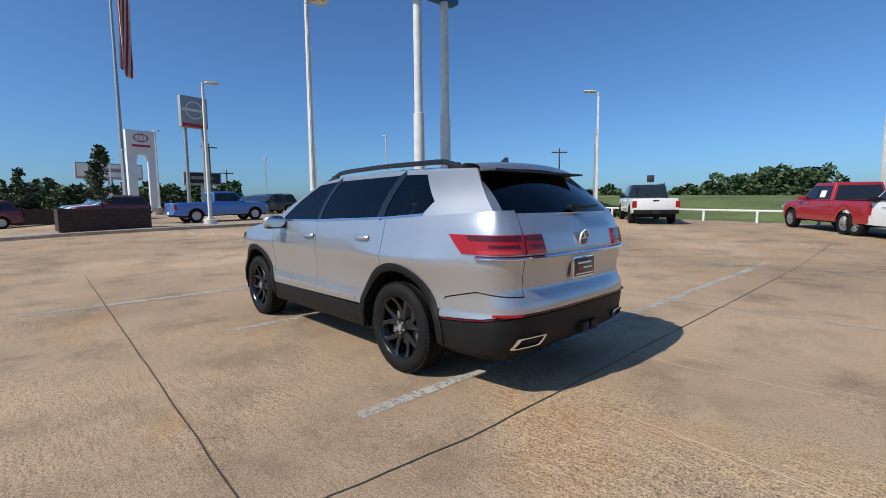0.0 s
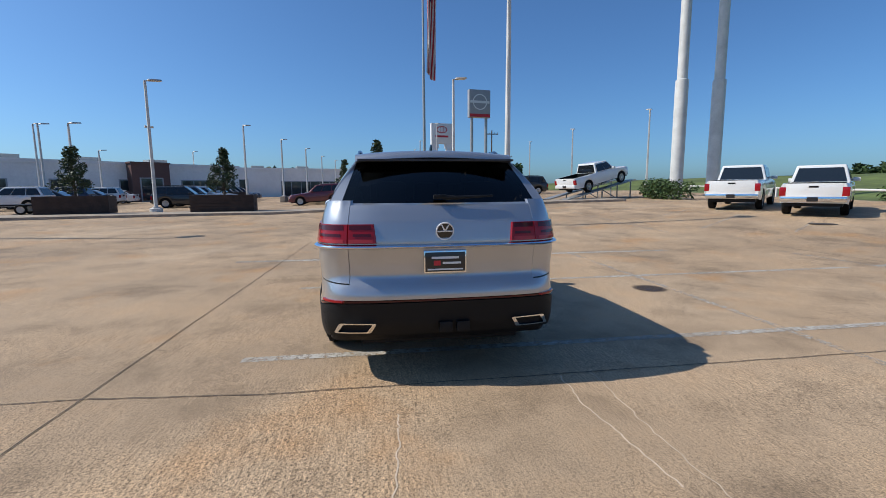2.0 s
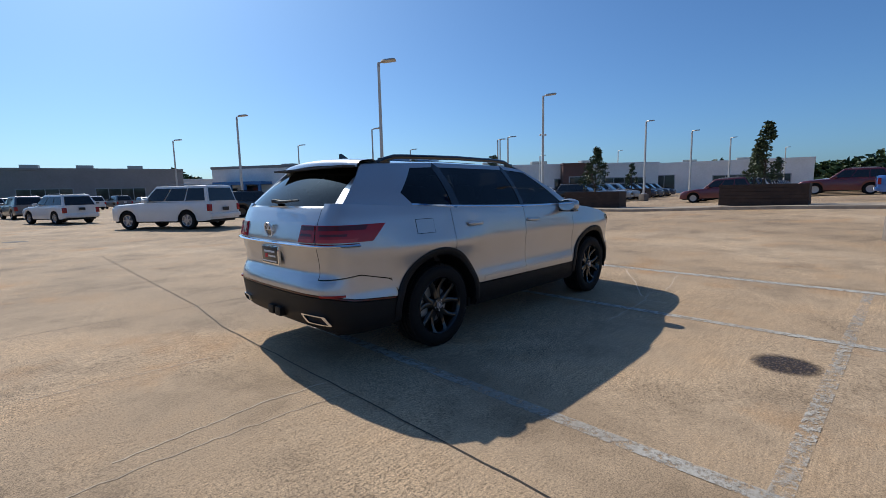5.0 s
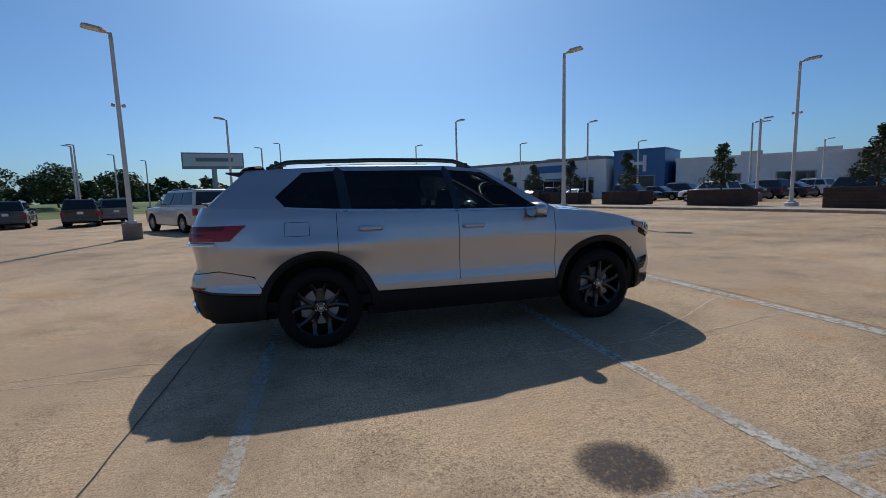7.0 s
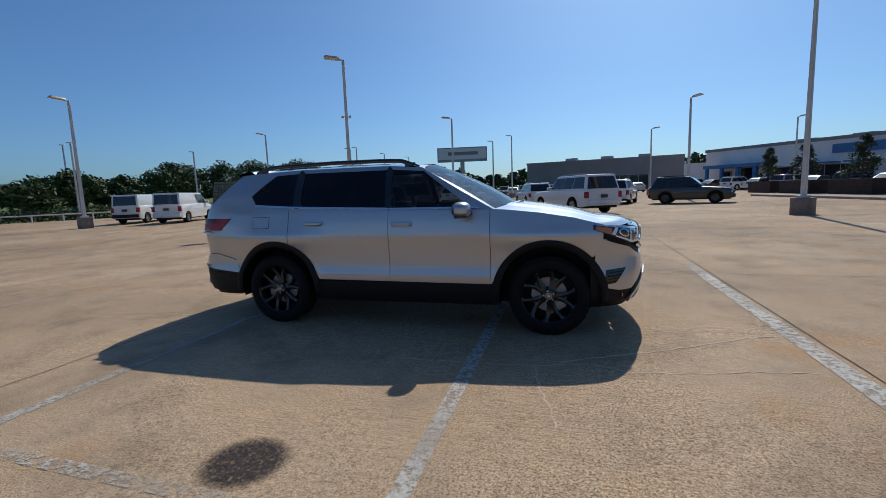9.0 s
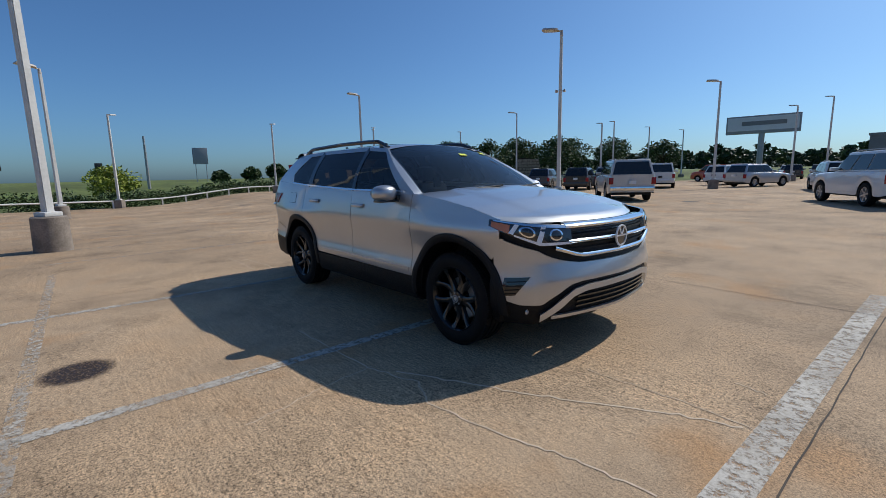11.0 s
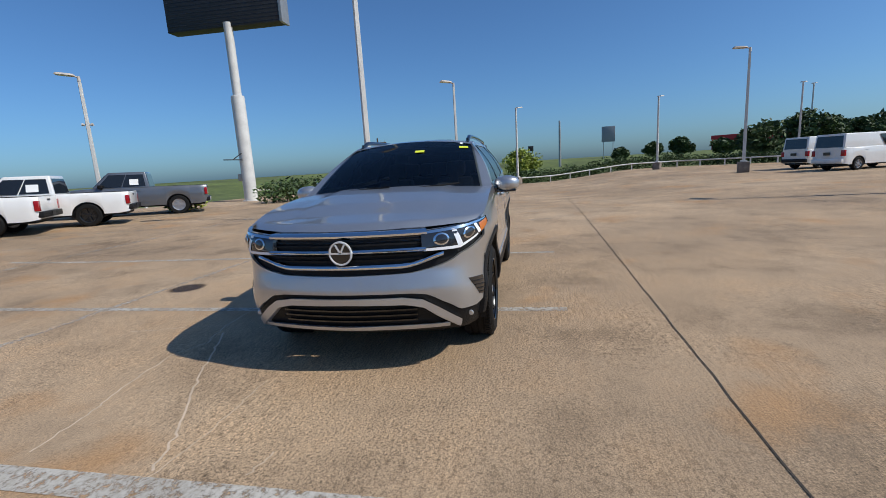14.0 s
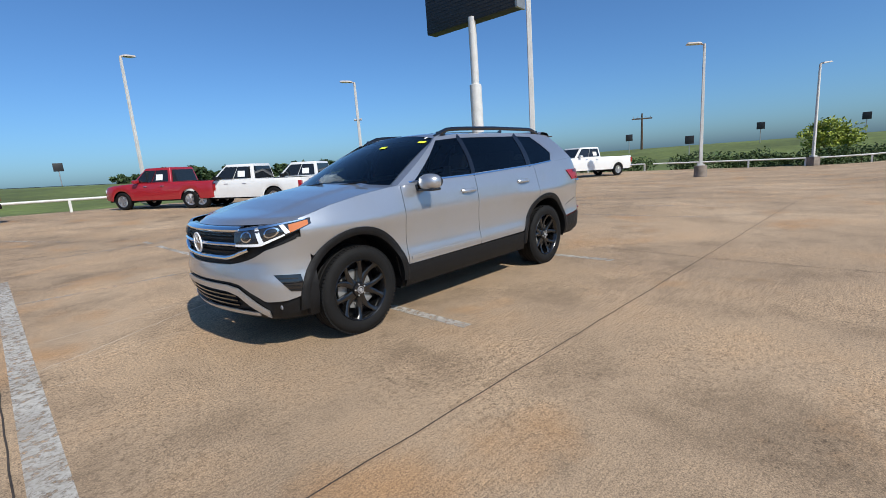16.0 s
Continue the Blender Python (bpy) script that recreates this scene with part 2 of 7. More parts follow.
def leaf_mat(name, dark, light):
    m = mat(name, light, 0.6, spec=0.35)
    g = nd(m, "ShaderNodeNewGeometry")
    c = ramp(m, g.outputs["Random Per Island"], (0.0, dark), (0.6, light), (1.0, tuple(v * 1.5 for v in light)))
    base_of(m, c)
    return m


LEAF_MAG = leaf_mat("magnolia_leaves", (0.018, 0.03, 0.012), (0.045, 0.065, 0.024))
LEAF_OAK = leaf_mat("oak_leaves", (0.022, 0.042, 0.014), (0.055, 0.09, 0.026))
LEAF_BRIGHT = leaf_mat("bright_leaves", (0.11, 0.16, 0.02), (0.27, 0.31, 0.045))
LEAF_HEDGE = leaf_mat("hedge_leaves", (0.022, 0.042, 0.015), (0.06, 0.1, 0.03))
LEAF_FAR = leaf_mat("far_leaves", (0.018, 0.035, 0.014), (0.045, 0.075, 0.025))


# ---- building tools ----
def smooth01(u):
    u = min(1.0, max(0.0, u))
    return u * u * (3 - 2 * u)


def land(x, y):
    """The lot's height: level round the car, then a gentle fall to -x and a rise to +x and -y."""
    dx, r = x - 1.5, math.hypot(x - 1.5, y)
    if r < 7:
        return 0.0
    f = 1 - smooth01((y - 2) / 10) if dx < 0 else 1 - 0.75 * smooth01((y + 1) / 8)
    return smooth01((r - 7) / 10) * (0.017 * dx * f - 0.021 * min(y, 0)) * min(r, 45) / r


def part(name, bm, material, parent=None, label="", soft=True):
    me = bpy.data.meshes.new(name)
    bm.to_mesh(me)
    bm.free()
    me.materials.append(material)
    if soft:
        me.polygons.foreach_set("use_smooth", [True] * len(me.polygons))
        me.set_sharp_from_angle(angle=radians(35))
    ob = new(name, me)
    ob.parent = parent
    if label:
        tagged(ob, label)
    return ob


def thing(name, label, category, m=None, group="", kind=""):
    ob = new(name)
    ob.empty_display_size = 0.2
    if m is not None:
        ob.matrix_world = m
    return tagged(ob, label, category, group, kind)


def box(bm, x0, x1, y0, y1, z0, z1, bevel=0.0):
    m = Matrix.Translation(((x0 + x1) / 2, (y0 + y1) / 2, (z0 + z1) / 2)) @ Matrix.Diagonal((x1 - x0, y1 - y0, z1 - z0, 1))
    vs = bmesh.ops.create_cube(bm, size=1, matrix=m)["verts"]
    if bevel:
        es = list({e for v in vs for e in v.link_edges})
        bmesh.ops.bevel(bm, geom=es, offset=bevel, segments=2, affect="EDGES", profile=0.6)
    return bm


def cyl(bm, p, q, r0, r1=None, seg=16, caps=True):
    p, q = Vector(p), Vector(q)
    r1 = r0 if r1 is None else r1
    turn = (q - p).to_track_quat("Z", "Y").to_matrix().to_4x4()
    m = Matrix.Translation((p + q) / 2) @ turn
    bmesh.ops.create_cone(bm, cap_ends=caps, segments=seg, radius1=r0, radius2=r1, depth=(q - p).length, matrix=m)
    return bm


def lathe(bm, profile, axis="y", seg=40, centre=(0, 0, 0)):
    """Turns (radius, along) pairs about an axis."""
    rings = []
    for i in range(seg):
        a = 2 * math.pi * i / seg
        row = []
        for r, h in profile:
            c, s = r * math.cos(a), r * math.sin(a)
            co = (c, h, s) if axis == "y" else ((c, s, h) if axis == "z" else (h, c, s))
            row.append(bm.verts.new(Vector(co) + Vector(centre)))
        rings.append(row)
    for i in range(seg):
        a, b = rings[i], rings[(i + 1) % seg]
        for j in range(len(profile) - 1):
            bm.faces.new((a[j], b[j], b[j + 1], a[j + 1]))
    bmesh.ops.recalc_face_normals(bm, faces=bm.faces)
    return bm


def patch(bm, fn, nu, nv, lip=0.0, flip=False, inner=None):
    """A grid of fn(a, b), a and b from 0 to 1; lip: depth of a turned-in border, towards inner(point)."""
    g = [[bm.verts.new(fn(i / nu, j / nv)) for j in range(nv + 1)] for i in range(nu + 1)]
    for i in range(nu):
        for j in range(nv):
            f = (g[i][j], g[i + 1][j], g[i + 1][j + 1], g[i][j + 1])
            bm.faces.new(f[::-1] if flip else f)
    if lip:
        loop = [g[i][0] for i in range(nu + 1)] + [g[nu][j] for j in range(1, nv + 1)]
        loop += [g[i][nv] for i in range(nu - 1, -1, -1)] + [g[0][j] for j in range(nv - 1, 0, -1)]
        inn = []
        for v in loop:
            d = (inner(v.co) if inner else Vector((1.4, 0, 0.8))) - v.co
            inn.append(bm.verts.new(v.co + d.normalized() * lip))
        n = len(loop)
        for k in range(n):
            f = (loop[k], inn[k], inn[(k + 1) % n], loop[(k + 1) % n])
            bm.faces.new(f if flip else f[::-1])
    return bm


def tube(bm, pts, r, seg=8):
    """A pipe through points."""
    pts = [Vector(p) for p in pts]
    rings = []
    for i, p in enumerate(pts):
        d = (pts[min(i + 1, len(pts) - 1)] - pts[max(i - 1, 0)]).normalized()
        u = d.cross(Vector((0, 0, 1)))
        u = u.normalized() if u.length > 1e-4 else Vector((1, 0, 0))
        w = u.cross(d)
        rr = r[i] if isinstance(r, (list, tuple)) else r
        rings.append([bm.verts.new(p + (u * math.cos(2 * math.pi * k / seg) + w * math.sin(2 * math.pi * k / seg)) * rr) for k in range(seg)])
    for a, b in zip(rings, rings[1:]):
        for k in range(seg):
            bm.faces.new((a[k], a[(k + 1) % seg], b[(k + 1) % seg], b[k]))
    bm.faces.new(rings[0][::-1])
    bm.faces.new(rings[-1])
    return bm


def slab(bm, poly, z0, z1):
    """A flat prism over a plan polygon."""
    lo = [bm.verts.new((x, y, z0)) for x, y in poly]
    hi = [bm.verts.new((x, y, z1)) for x, y in poly]
    bm.faces.new(hi)
    bm.faces.new(lo[::-1])
    for i in range(len(poly)):
        j = (i + 1) % len(poly)
        bm.faces.new((lo[i], lo[j], hi[j], hi[i]))
    bmesh.ops.recalc_face_normals(bm, faces=bm.faces)
    return bm


def strip(bm, pts, width, lift=0.004, over=land):
    """A flat band along plan points, laid on the ground."""
    pts = [Vector((x, y, 0)) for x, y in pts]
    prev = None
    for i, p in enumerate(pts):
        d = (pts[min(i + 1, len(pts) - 1)] - pts[max(i - 1, 0)]).normalized()
        n = Vector((-d.y, d.x, 0)) * width / 2
        row = []
        for q in (p - n, p + n):
            row.append(bm.verts.new((q.x, q.y, over(q.x, q.y) + lift)))
        if prev:
            bm.faces.new((prev[0], row[0], row[1], prev[1]))
        prev = row
    return bm


def steps(a, b, n):
    return [(a[0] + (b[0] - a[0]) * i / n, a[1] + (b[1] - a[1]) * i / n) for i in range(n + 1)]


# ---- the ground ----
def lot_edge(a):
    """How far the paved lot reaches from (1.5, 0) at the bearing a: the road side on -y and -x, open lots on +x and +y."""
    dx, dy = math.cos(a), math.sin(a)
    far = 400.0
    for nx, ny, d in ((-0.12, -0.99, 22.0), (-0.93, -0.36, 36.0), (-0.85, 0.52, 46.0)):
        k = dx * nx + dy * ny
        if k > 1e-3:
            far = min(far, d / k)
    return far


def terrain(x, y):
    dx, dy = x - 1.5, y
    r = math.hypot(dx, dy)
    e = lot_edge(math.atan2(dy, dx))
    z = land(x, y)
    if r > e:
        out = min(r - e, 200)
        crest = 1.5 + 0.9 * smooth01((dx / max(r, 1) + 0.4) / 1.2)
        z = z - 0.25 * smooth01(out / 3) + (crest - min(z, 0.5) + 0.1) * smooth01((out - 6) / 34)
        z += 0.06 * math.sin(x * 0.31) * math.sin(y * 0.27) * smooth01(out / 8)
    return z


def build_ground():
    bm, gm = bmesh.new(), bmesh.new()
    na = 240
    ring_f = [0, 0.08, 0.16, 0.24, 0.32, 0.4, 0.5, 0.6, 0.7, 0.8, 0.88, 0.94, 0.97, 1.0]
    rows = []
    for i in range(na):
        a = 2 * math.pi * i / na
        e = lot_edge(a)
        row = []
        for f in ring_f[1:]:
            r = f * min(e, 90) if f < 0.94 else f * e
            if e > 90 and f >= 0.88:
                r = {0.88: 80, 0.94: 110, 0.97: 200, 1.0: 400}[f]
            x, y = 1.5 + r * math.cos(a), r * math.sin(a)
            row.append(bm.verts.new((x, y, land(x, y))))
        rows.append(row)
    c = bm.verts.new((1.5, 0, 0))
    for i in range(na):
        p, q = rows[i], rows[(i + 1) % na]
        bm.faces.new((c, p[0], q[0]))
        for j in range(len(p) - 1):
            bm.faces.new((p[j], p[j + 1], q[j + 1], q[j]))
    grow = []
    outs = [0, 1, 3, 6, 10, 15, 21, 28, 36, 45, 60, 90, 140, 220, 400, 900, 2500]
    for i in range(na):
        a = 2 * math.pi * i / na
        e = lot_edge(a)
        row = []
        for o in outs:
            r = e + o
            x, y = 1.5 + r * math.cos(a), r * math.sin(a)
            row.append(gm.verts.new((x, y, terrain(x, y) if o else land(x, y))))
        grow.append(row)
    for i in range(na):
        p, q = grow[i], grow[(i + 1) % na]
        for j in range(len(p) - 1):
            gm.faces.new((p[j], p[j + 1], q[j + 1], q[j]))
    lot = part("ground", bm, CONC)
    tagged(lot, "weathered tan concrete parking lot with rusty stains", "parking lot", kind="structure")
    gmt = speckled("grass_ground", (0.115, 0.15, 0.034), 0.95, 0.12, 0.45, 3)
    grass = part("grass_verge", gm, gmt)
    tagged(grass, "mown green grass embankment beside the highway", "grass", kind="structure")


build_ground()


def marks():
    count = [0]

    def line(name, label, bands, material, lift=0.004):
        count[0] += 1
        lift += 0.00012 * count[0]
        bm = bmesh.new()
        for pts, w in bands:
            strip(bm, pts, w, lift)
        tagged(part(name, bm, material, None, "", False), label, "marking", kind="structure")

    line("stall_line", "worn white painted stall line on the concrete", [(steps((-0.46, 1.65), (-0.55, -9.2), 44), 0.11)], WHITE_LINE)
    line("stall_line", "worn white painted stall line on the concrete", [(steps((2.39, 1.61), (2.40, -9.0), 44), 0.11)], WHITE_LINE)
    line("stall_line", "broad worn white painted line beside a slab joint", [(steps((5.15, 3.3), (5.08, -6.5), 30), 0.17)], WHITE_LINE)
    line("stall_line", "worn white painted cross line at the stall ends", [(steps((-3.4, -3.5), (5.0, -3.78), 24), 0.1)], FAINT_LINE)
    for x, y in ((-4.65, -3.6), (-6.5, -3.6), (-8.9, -3.6), (-11.2, -3.6)):
        line("stall_line", "faint worn white stall line on the concrete", [(steps((x, 1.8), (x + 0.1, y), 16), 0.1)], FAINT_LINE)
    for x in (-5.6, -2.8, 0.0, 2.8, 5.6, 8.4, 11.2, 14.0):
        line("stall_line", "faint worn white stall line on the concrete", [(steps((x, -9.6), (x + 2.4, -13.2), 14), 0.1)], FAINT_LINE)
    for x in (7.9, 10.7):
        line("stall_line", "faint worn white stall line on the concrete", [(steps((x, -2.0), (x - 0.1, -7.2), 14), 0.1)], FAINT_LINE)
    line("trim_cross_line", "long faint white line across the lot", [(steps((-12, -8.6), (16, -8.2), 40), 0.1)], FAINT_LINE)

    def joint(a, b, n=60, w=0.009, wob=0.006):
        pts = [(x + random.uniform(-wob, wob), y + random.uniform(-wob, wob)) for x, y in steps(a, b, n)]
        line("trim_joint", "dark tarred joint between concrete slabs", [(pts, w)], JOINT, 0.003)

    joint((-14, 2.9), (18, 2.02), 110)
    joint((-0.92, 10), (-1.05, 2.5), 40)
    joint((-1.05, 2.5), (-1.17, 1.3), 8)
    joint((-1.17, 1.3), (-1.2, -14), 70)
    joint((5.3, 12), (5.24, -9), 80)
    joint((11.6, 10), (11.6, -10), 50, 0.015)
    joint((-7.6, 12), (-7.6, -10), 50, 0.015)
    joint((-14, -8.9), (18, -8.9), 70, 0.015)
    joint((-14, 8.6), (18, 8.6), 70, 0.015)
    joint((-13.8, 12), (-13.8, -8), 40, 0.015)

    def crack(pts, w=0.022):
        fine = []
        for a, b in zip(pts, pts[1:]):
            for i in range(9):
                f = i / 9
                fine.append((a[0] + (b[0] - a[0]) * f + random.uniform(-0.013, 0.013), a[1] + (b[1] - a[1]) * f + random.uniform(-0.013, 0.013)))
        line("trim_crack", "pale irregular crack filled with dust in the concrete", [(fine, w * 0.75)], CRACK, 0.002 - 0.0001 * count[0])

    crack([(3.1, -1.62), (3.71, -1.33), (4.18, -1.08), (4.66, -0.78), (5.03, -0.65)], 0.02)
    crack([(1.75, -1.78), (2.85, -1.75), (3.34, -1.62), (3.6, -1.74), (4.1, -1.68), (4.53, -1.57), (4.95, -1.53)], 0.016)
    crack([(2.9, -1.7), (2.95, -2.1), (3.05, -2.45), (3.1, -2.7)], 0.012)
    crack([(4.78, -0.09), (4.99, -0.14)], 0.012)
    crack([(-1.2, -0.88), (-1.74, -0.85), (-2.1, -0.9), (-2.6, -0.95)], 0.014)
    crack([(-1.2, -1.15), (-1.74, -1.12), (-2.11, -1.1), (-2.9, -1.12)], 0.010)
    crack([(-1.6, 0.38), (-1.85, 0.39), (-2.24, 0.42), (-2.9, 0.5)], 0.012)
    crack([(4.0, -0.62), (4.6, -0.6), (5.1, -0.64)], 0.010)
    bm = bmesh.new()
    rim = []
    for k in range(48):
        a = 2 * math.pi * k / 48
        q = 0.3 * (1 + 0.10 * math.sin(3 * a + 1) + 0.07 * math.sin(7 * a) + random.uniform(-0.05, 0.05))
        rim.append(bm.verts.new((1.47 + 1.1 * q * math.cos(a), -3.37 + 0.9 * q * math.sin(a), 0.004)))
    bm.faces.new(rim)

    tagged(part("oil_mark", bm, OIL, None, "", False), "round dark oil stain soaked into the concrete", "stain", kind="structure")
    for x, y in ((7.5, -13.0), (-2.2, 17.5)):
        bm = bmesh.new()
        lathe(bm, [(0, 0.012), (0.3, 0.012), (0.31, 0.004), (0.36, 0.004), (0.37, 0)], "z", 28, (x, y, land(x, y)))
        tagged(part("manhole_cover", bm, IRON), "round rusty iron cover set in the concrete", "manhole cover", kind="structure")


marks()


# ---- the silver suv ----
PLAN = [(-1.175, 0), (-1.17, 0.3), (-1.15, 0.58), (-1.085, 0.80), (-0.90, 0.918), (-0.45, 0.958), (0.0, 0.972), (0.8, 0.975), (1.5, 0.975),
        (2.2, 0.972), (2.9, 0.97), (3.3, 0.955), (3.58, 0.90), (3.77, 0.76), (3.875, 0.45), (3.925, 0)]


def _dense():
    pts = [(PLAN[1][0], -PLAN[1][1])] + PLAN + [(PLAN[-2][0], -PLAN[-2][1])]
    out = []
    for i in range(1, len(pts) - 2):
        p0, p1, p2, p3 = (np.array(pts[k]) for k in (i - 1, i, i + 1, i + 2))
        for k in range(20):
            t = k / 20
            out.append(0.5 * (2 * p1 + (p2 - p0) * t + (2 * p0 - 5 * p1 + 4 * p2 - p3) * t * t + (3 * p1 - p0 - 3 * p2 + p3) * t ** 3))
    out.append(np.array(PLAN[-1]))
    return np.array(out)


DEN = _dense()
ARC = np.r_[0, np.cumsum(np.hypot(*np.diff(DEN, axis=0).T))]
LEN = float(ARC[-1])


def plan(s):
    """The body's outline from above, by the way along it from the rear's middle over the left side to the front's; past either it mirrors."""
    sign = 1.0
    if s < 0:
        s, sign = -s, -1.0
    if s > LEN:
        s, sign = 2 * LEN - s, -1.0
    e = 0.01
    x, y = np.interp(s, ARC, DEN[:, 0]), np.interp(s, ARC, DEN[:, 1])
    a, b = max(0, s - e), min(LEN, s + e)
    tx = np.interp(b, ARC, DEN[:, 0]) - np.interp(a, ARC, DEN[:, 0])
    ty = np.interp(b, ARC, DEN[:, 1]) - np.interp(a, ARC, DEN[:, 1])
    k = math.hypot(tx, ty)
    return x, y * sign, -ty / k, tx / k * sign


def s_at(x):
    return float(np.interp(x, DEN[:, 0], ARC))


def s_rear(y):
    return float(np.interp(y, DEN[:100, 1], ARC[:100]))


SIDE_Z = [0.22, 0.30, 0.42, 0.50, 0.53, 0.58, 0.64, 0.75, 0.88, 0.97, 1.02, 1.12, 1.24, 1.36]
SIDE_D = [0.10, 0.03, 0.0, 0.0, -0.004, -0.004, 0.014, 0.018, 0.010, -0.002, 0.004, 0.016, 0.042, 0.085]
REAR_Z = [0.30, 0.36, 0.45, 0.56, 0.62, 0.68, 0.72, 0.76, 0.80, 0.90, 1.0, 1.05, 1.10, 1.20, 1.30, 1.36]
REAR_D = [0.14, 0.06, 0.02, 0.005, -0.005, -0.005, 0.008, 0.03, 0.058, 0.052, 0.03, 0.02, 0.03, 0.055, 0.105, 0.15]
FRONT_Z = [0.24, 0.32, 0.40, 0.50, 0.62, 0.70, 0.76, 0.90, 1.0, 1.04, 1.08]
FRONT_D = [0.16, 0.07, 0.035, 0.012, 0.0, 0.018, 0.035, 0.038, 0.06, 0.10, 0.17]
WHEELS = (0.0, 2.98)
GRID_Z = np.arange(0.0, 1.6, 0.005)


def eased(zs, ds, soft):
    """A profile with its corners rounded over so many metres."""
    k = np.exp(-0.5 * (np.arange(-60, 61) * 0.005 / soft) ** 2)
    return np.convolve(np.pad(np.interp(GRID_Z, zs, ds), 60, mode="edge"), k / k.sum(), mode="valid")


SIDE_C, REAR_C, FRONT_C = eased(SIDE_Z, SIDE_D, 0.022), eased(REAR_Z, REAR_D, 0.012), eased(FRONT_Z, FRONT_D, 0.015)


def S(s, z, out=0.0):
    """The body's skin at the way s and the height z, pushed out by so much."""
    x, y, nx, ny = plan(s)
    # normal outwards
    if nx * (x - 1.4) + ny * y < 0:
        nx, ny = -nx, -ny
    wr, wf, ws = max(0, -nx) ** 2, max(0, nx) ** 2, ny * ny
    d = wr * np.interp(z, GRID_Z, REAR_C) + wf * np.interp(z, GRID_Z, FRONT_C) + ws * np.interp(z, GRID_Z, SIDE_C)
    for xw in WHEELS:
        d -= ws * 0.028 * math.exp(-((x - xw) / 0.56) ** 4) * math.exp(-((z - 0.95) / 0.13) ** 2)
    return Vector((x - nx * (d - out), y - ny * (d - out), z))


def arch(x, r):
    z = 0.0
    for xw in WHEELS:
        k = r * r - (x - xw) ** 2
        if k > 0:
            z = max(z, 0.385 + math.sqrt(k))
    return z


def belt(x):
    return float(np.interp(x, [-1.0, -0.5, 0.2, 1.3, 2.4, 2.6, 2.9, 3.2, 3.45, 3.8], [1.36, 1.33, 1.285, 1.245, 1.235, 1.222, 1.188, 1.138, 1.073, 1.03]))


def centre_in(co):
    return Vector((min(max(co.x, -0.6), 3.2), 0, co.z))


def skin(bm, s0, s1, lo, hi, nu, nv, side, out=0.0, lip=0.02, gap=0.003):
    """A body panel between two ways and two heights (functions of x), on the left (1), the right (-1) or across (0)."""
    s0, s1 = s0 + gap, s1 - gap

    def fn(a, b):
        s = s0 + (s1 - s0) * a
        x = plan(s)[0]
        z0, z1 = lo(x) + gap, hi(x) - gap
        p = S(s, z0 + (z1 - z0) * b, out)
        return Vector((p.x, p.y * (side or 1), p.z))

    patch(bm, fn, nu, nv, lip, side == -1, centre_in)
    bmesh.ops.recalc_face_normals(bm, faces=bm.faces)
    return bm


def gy(x, z):
    """Half the cabin's width at a height over the belt."""
    f = (z - 1.24) / 0.44
    return 0.928 - 0.262 * f + 0.035 * math.sin(math.pi * min(1, max(0, f))) - 0.07 * smooth01((-x - 0.1) / 0.9)


def face_out(bm):
    """Turns the faces away from the middle of the cabin."""
    bmesh.ops.recalc_face_normals(bm, faces=bm.faces)
    bm.normal_update()
    if sum(f.normal.dot(f.calc_center_median() - Vector((0.8, 0, 1.2))) for f in bm.faces) < 0:
        bmesh.ops.reverse_faces(bm, faces=bm.faces)


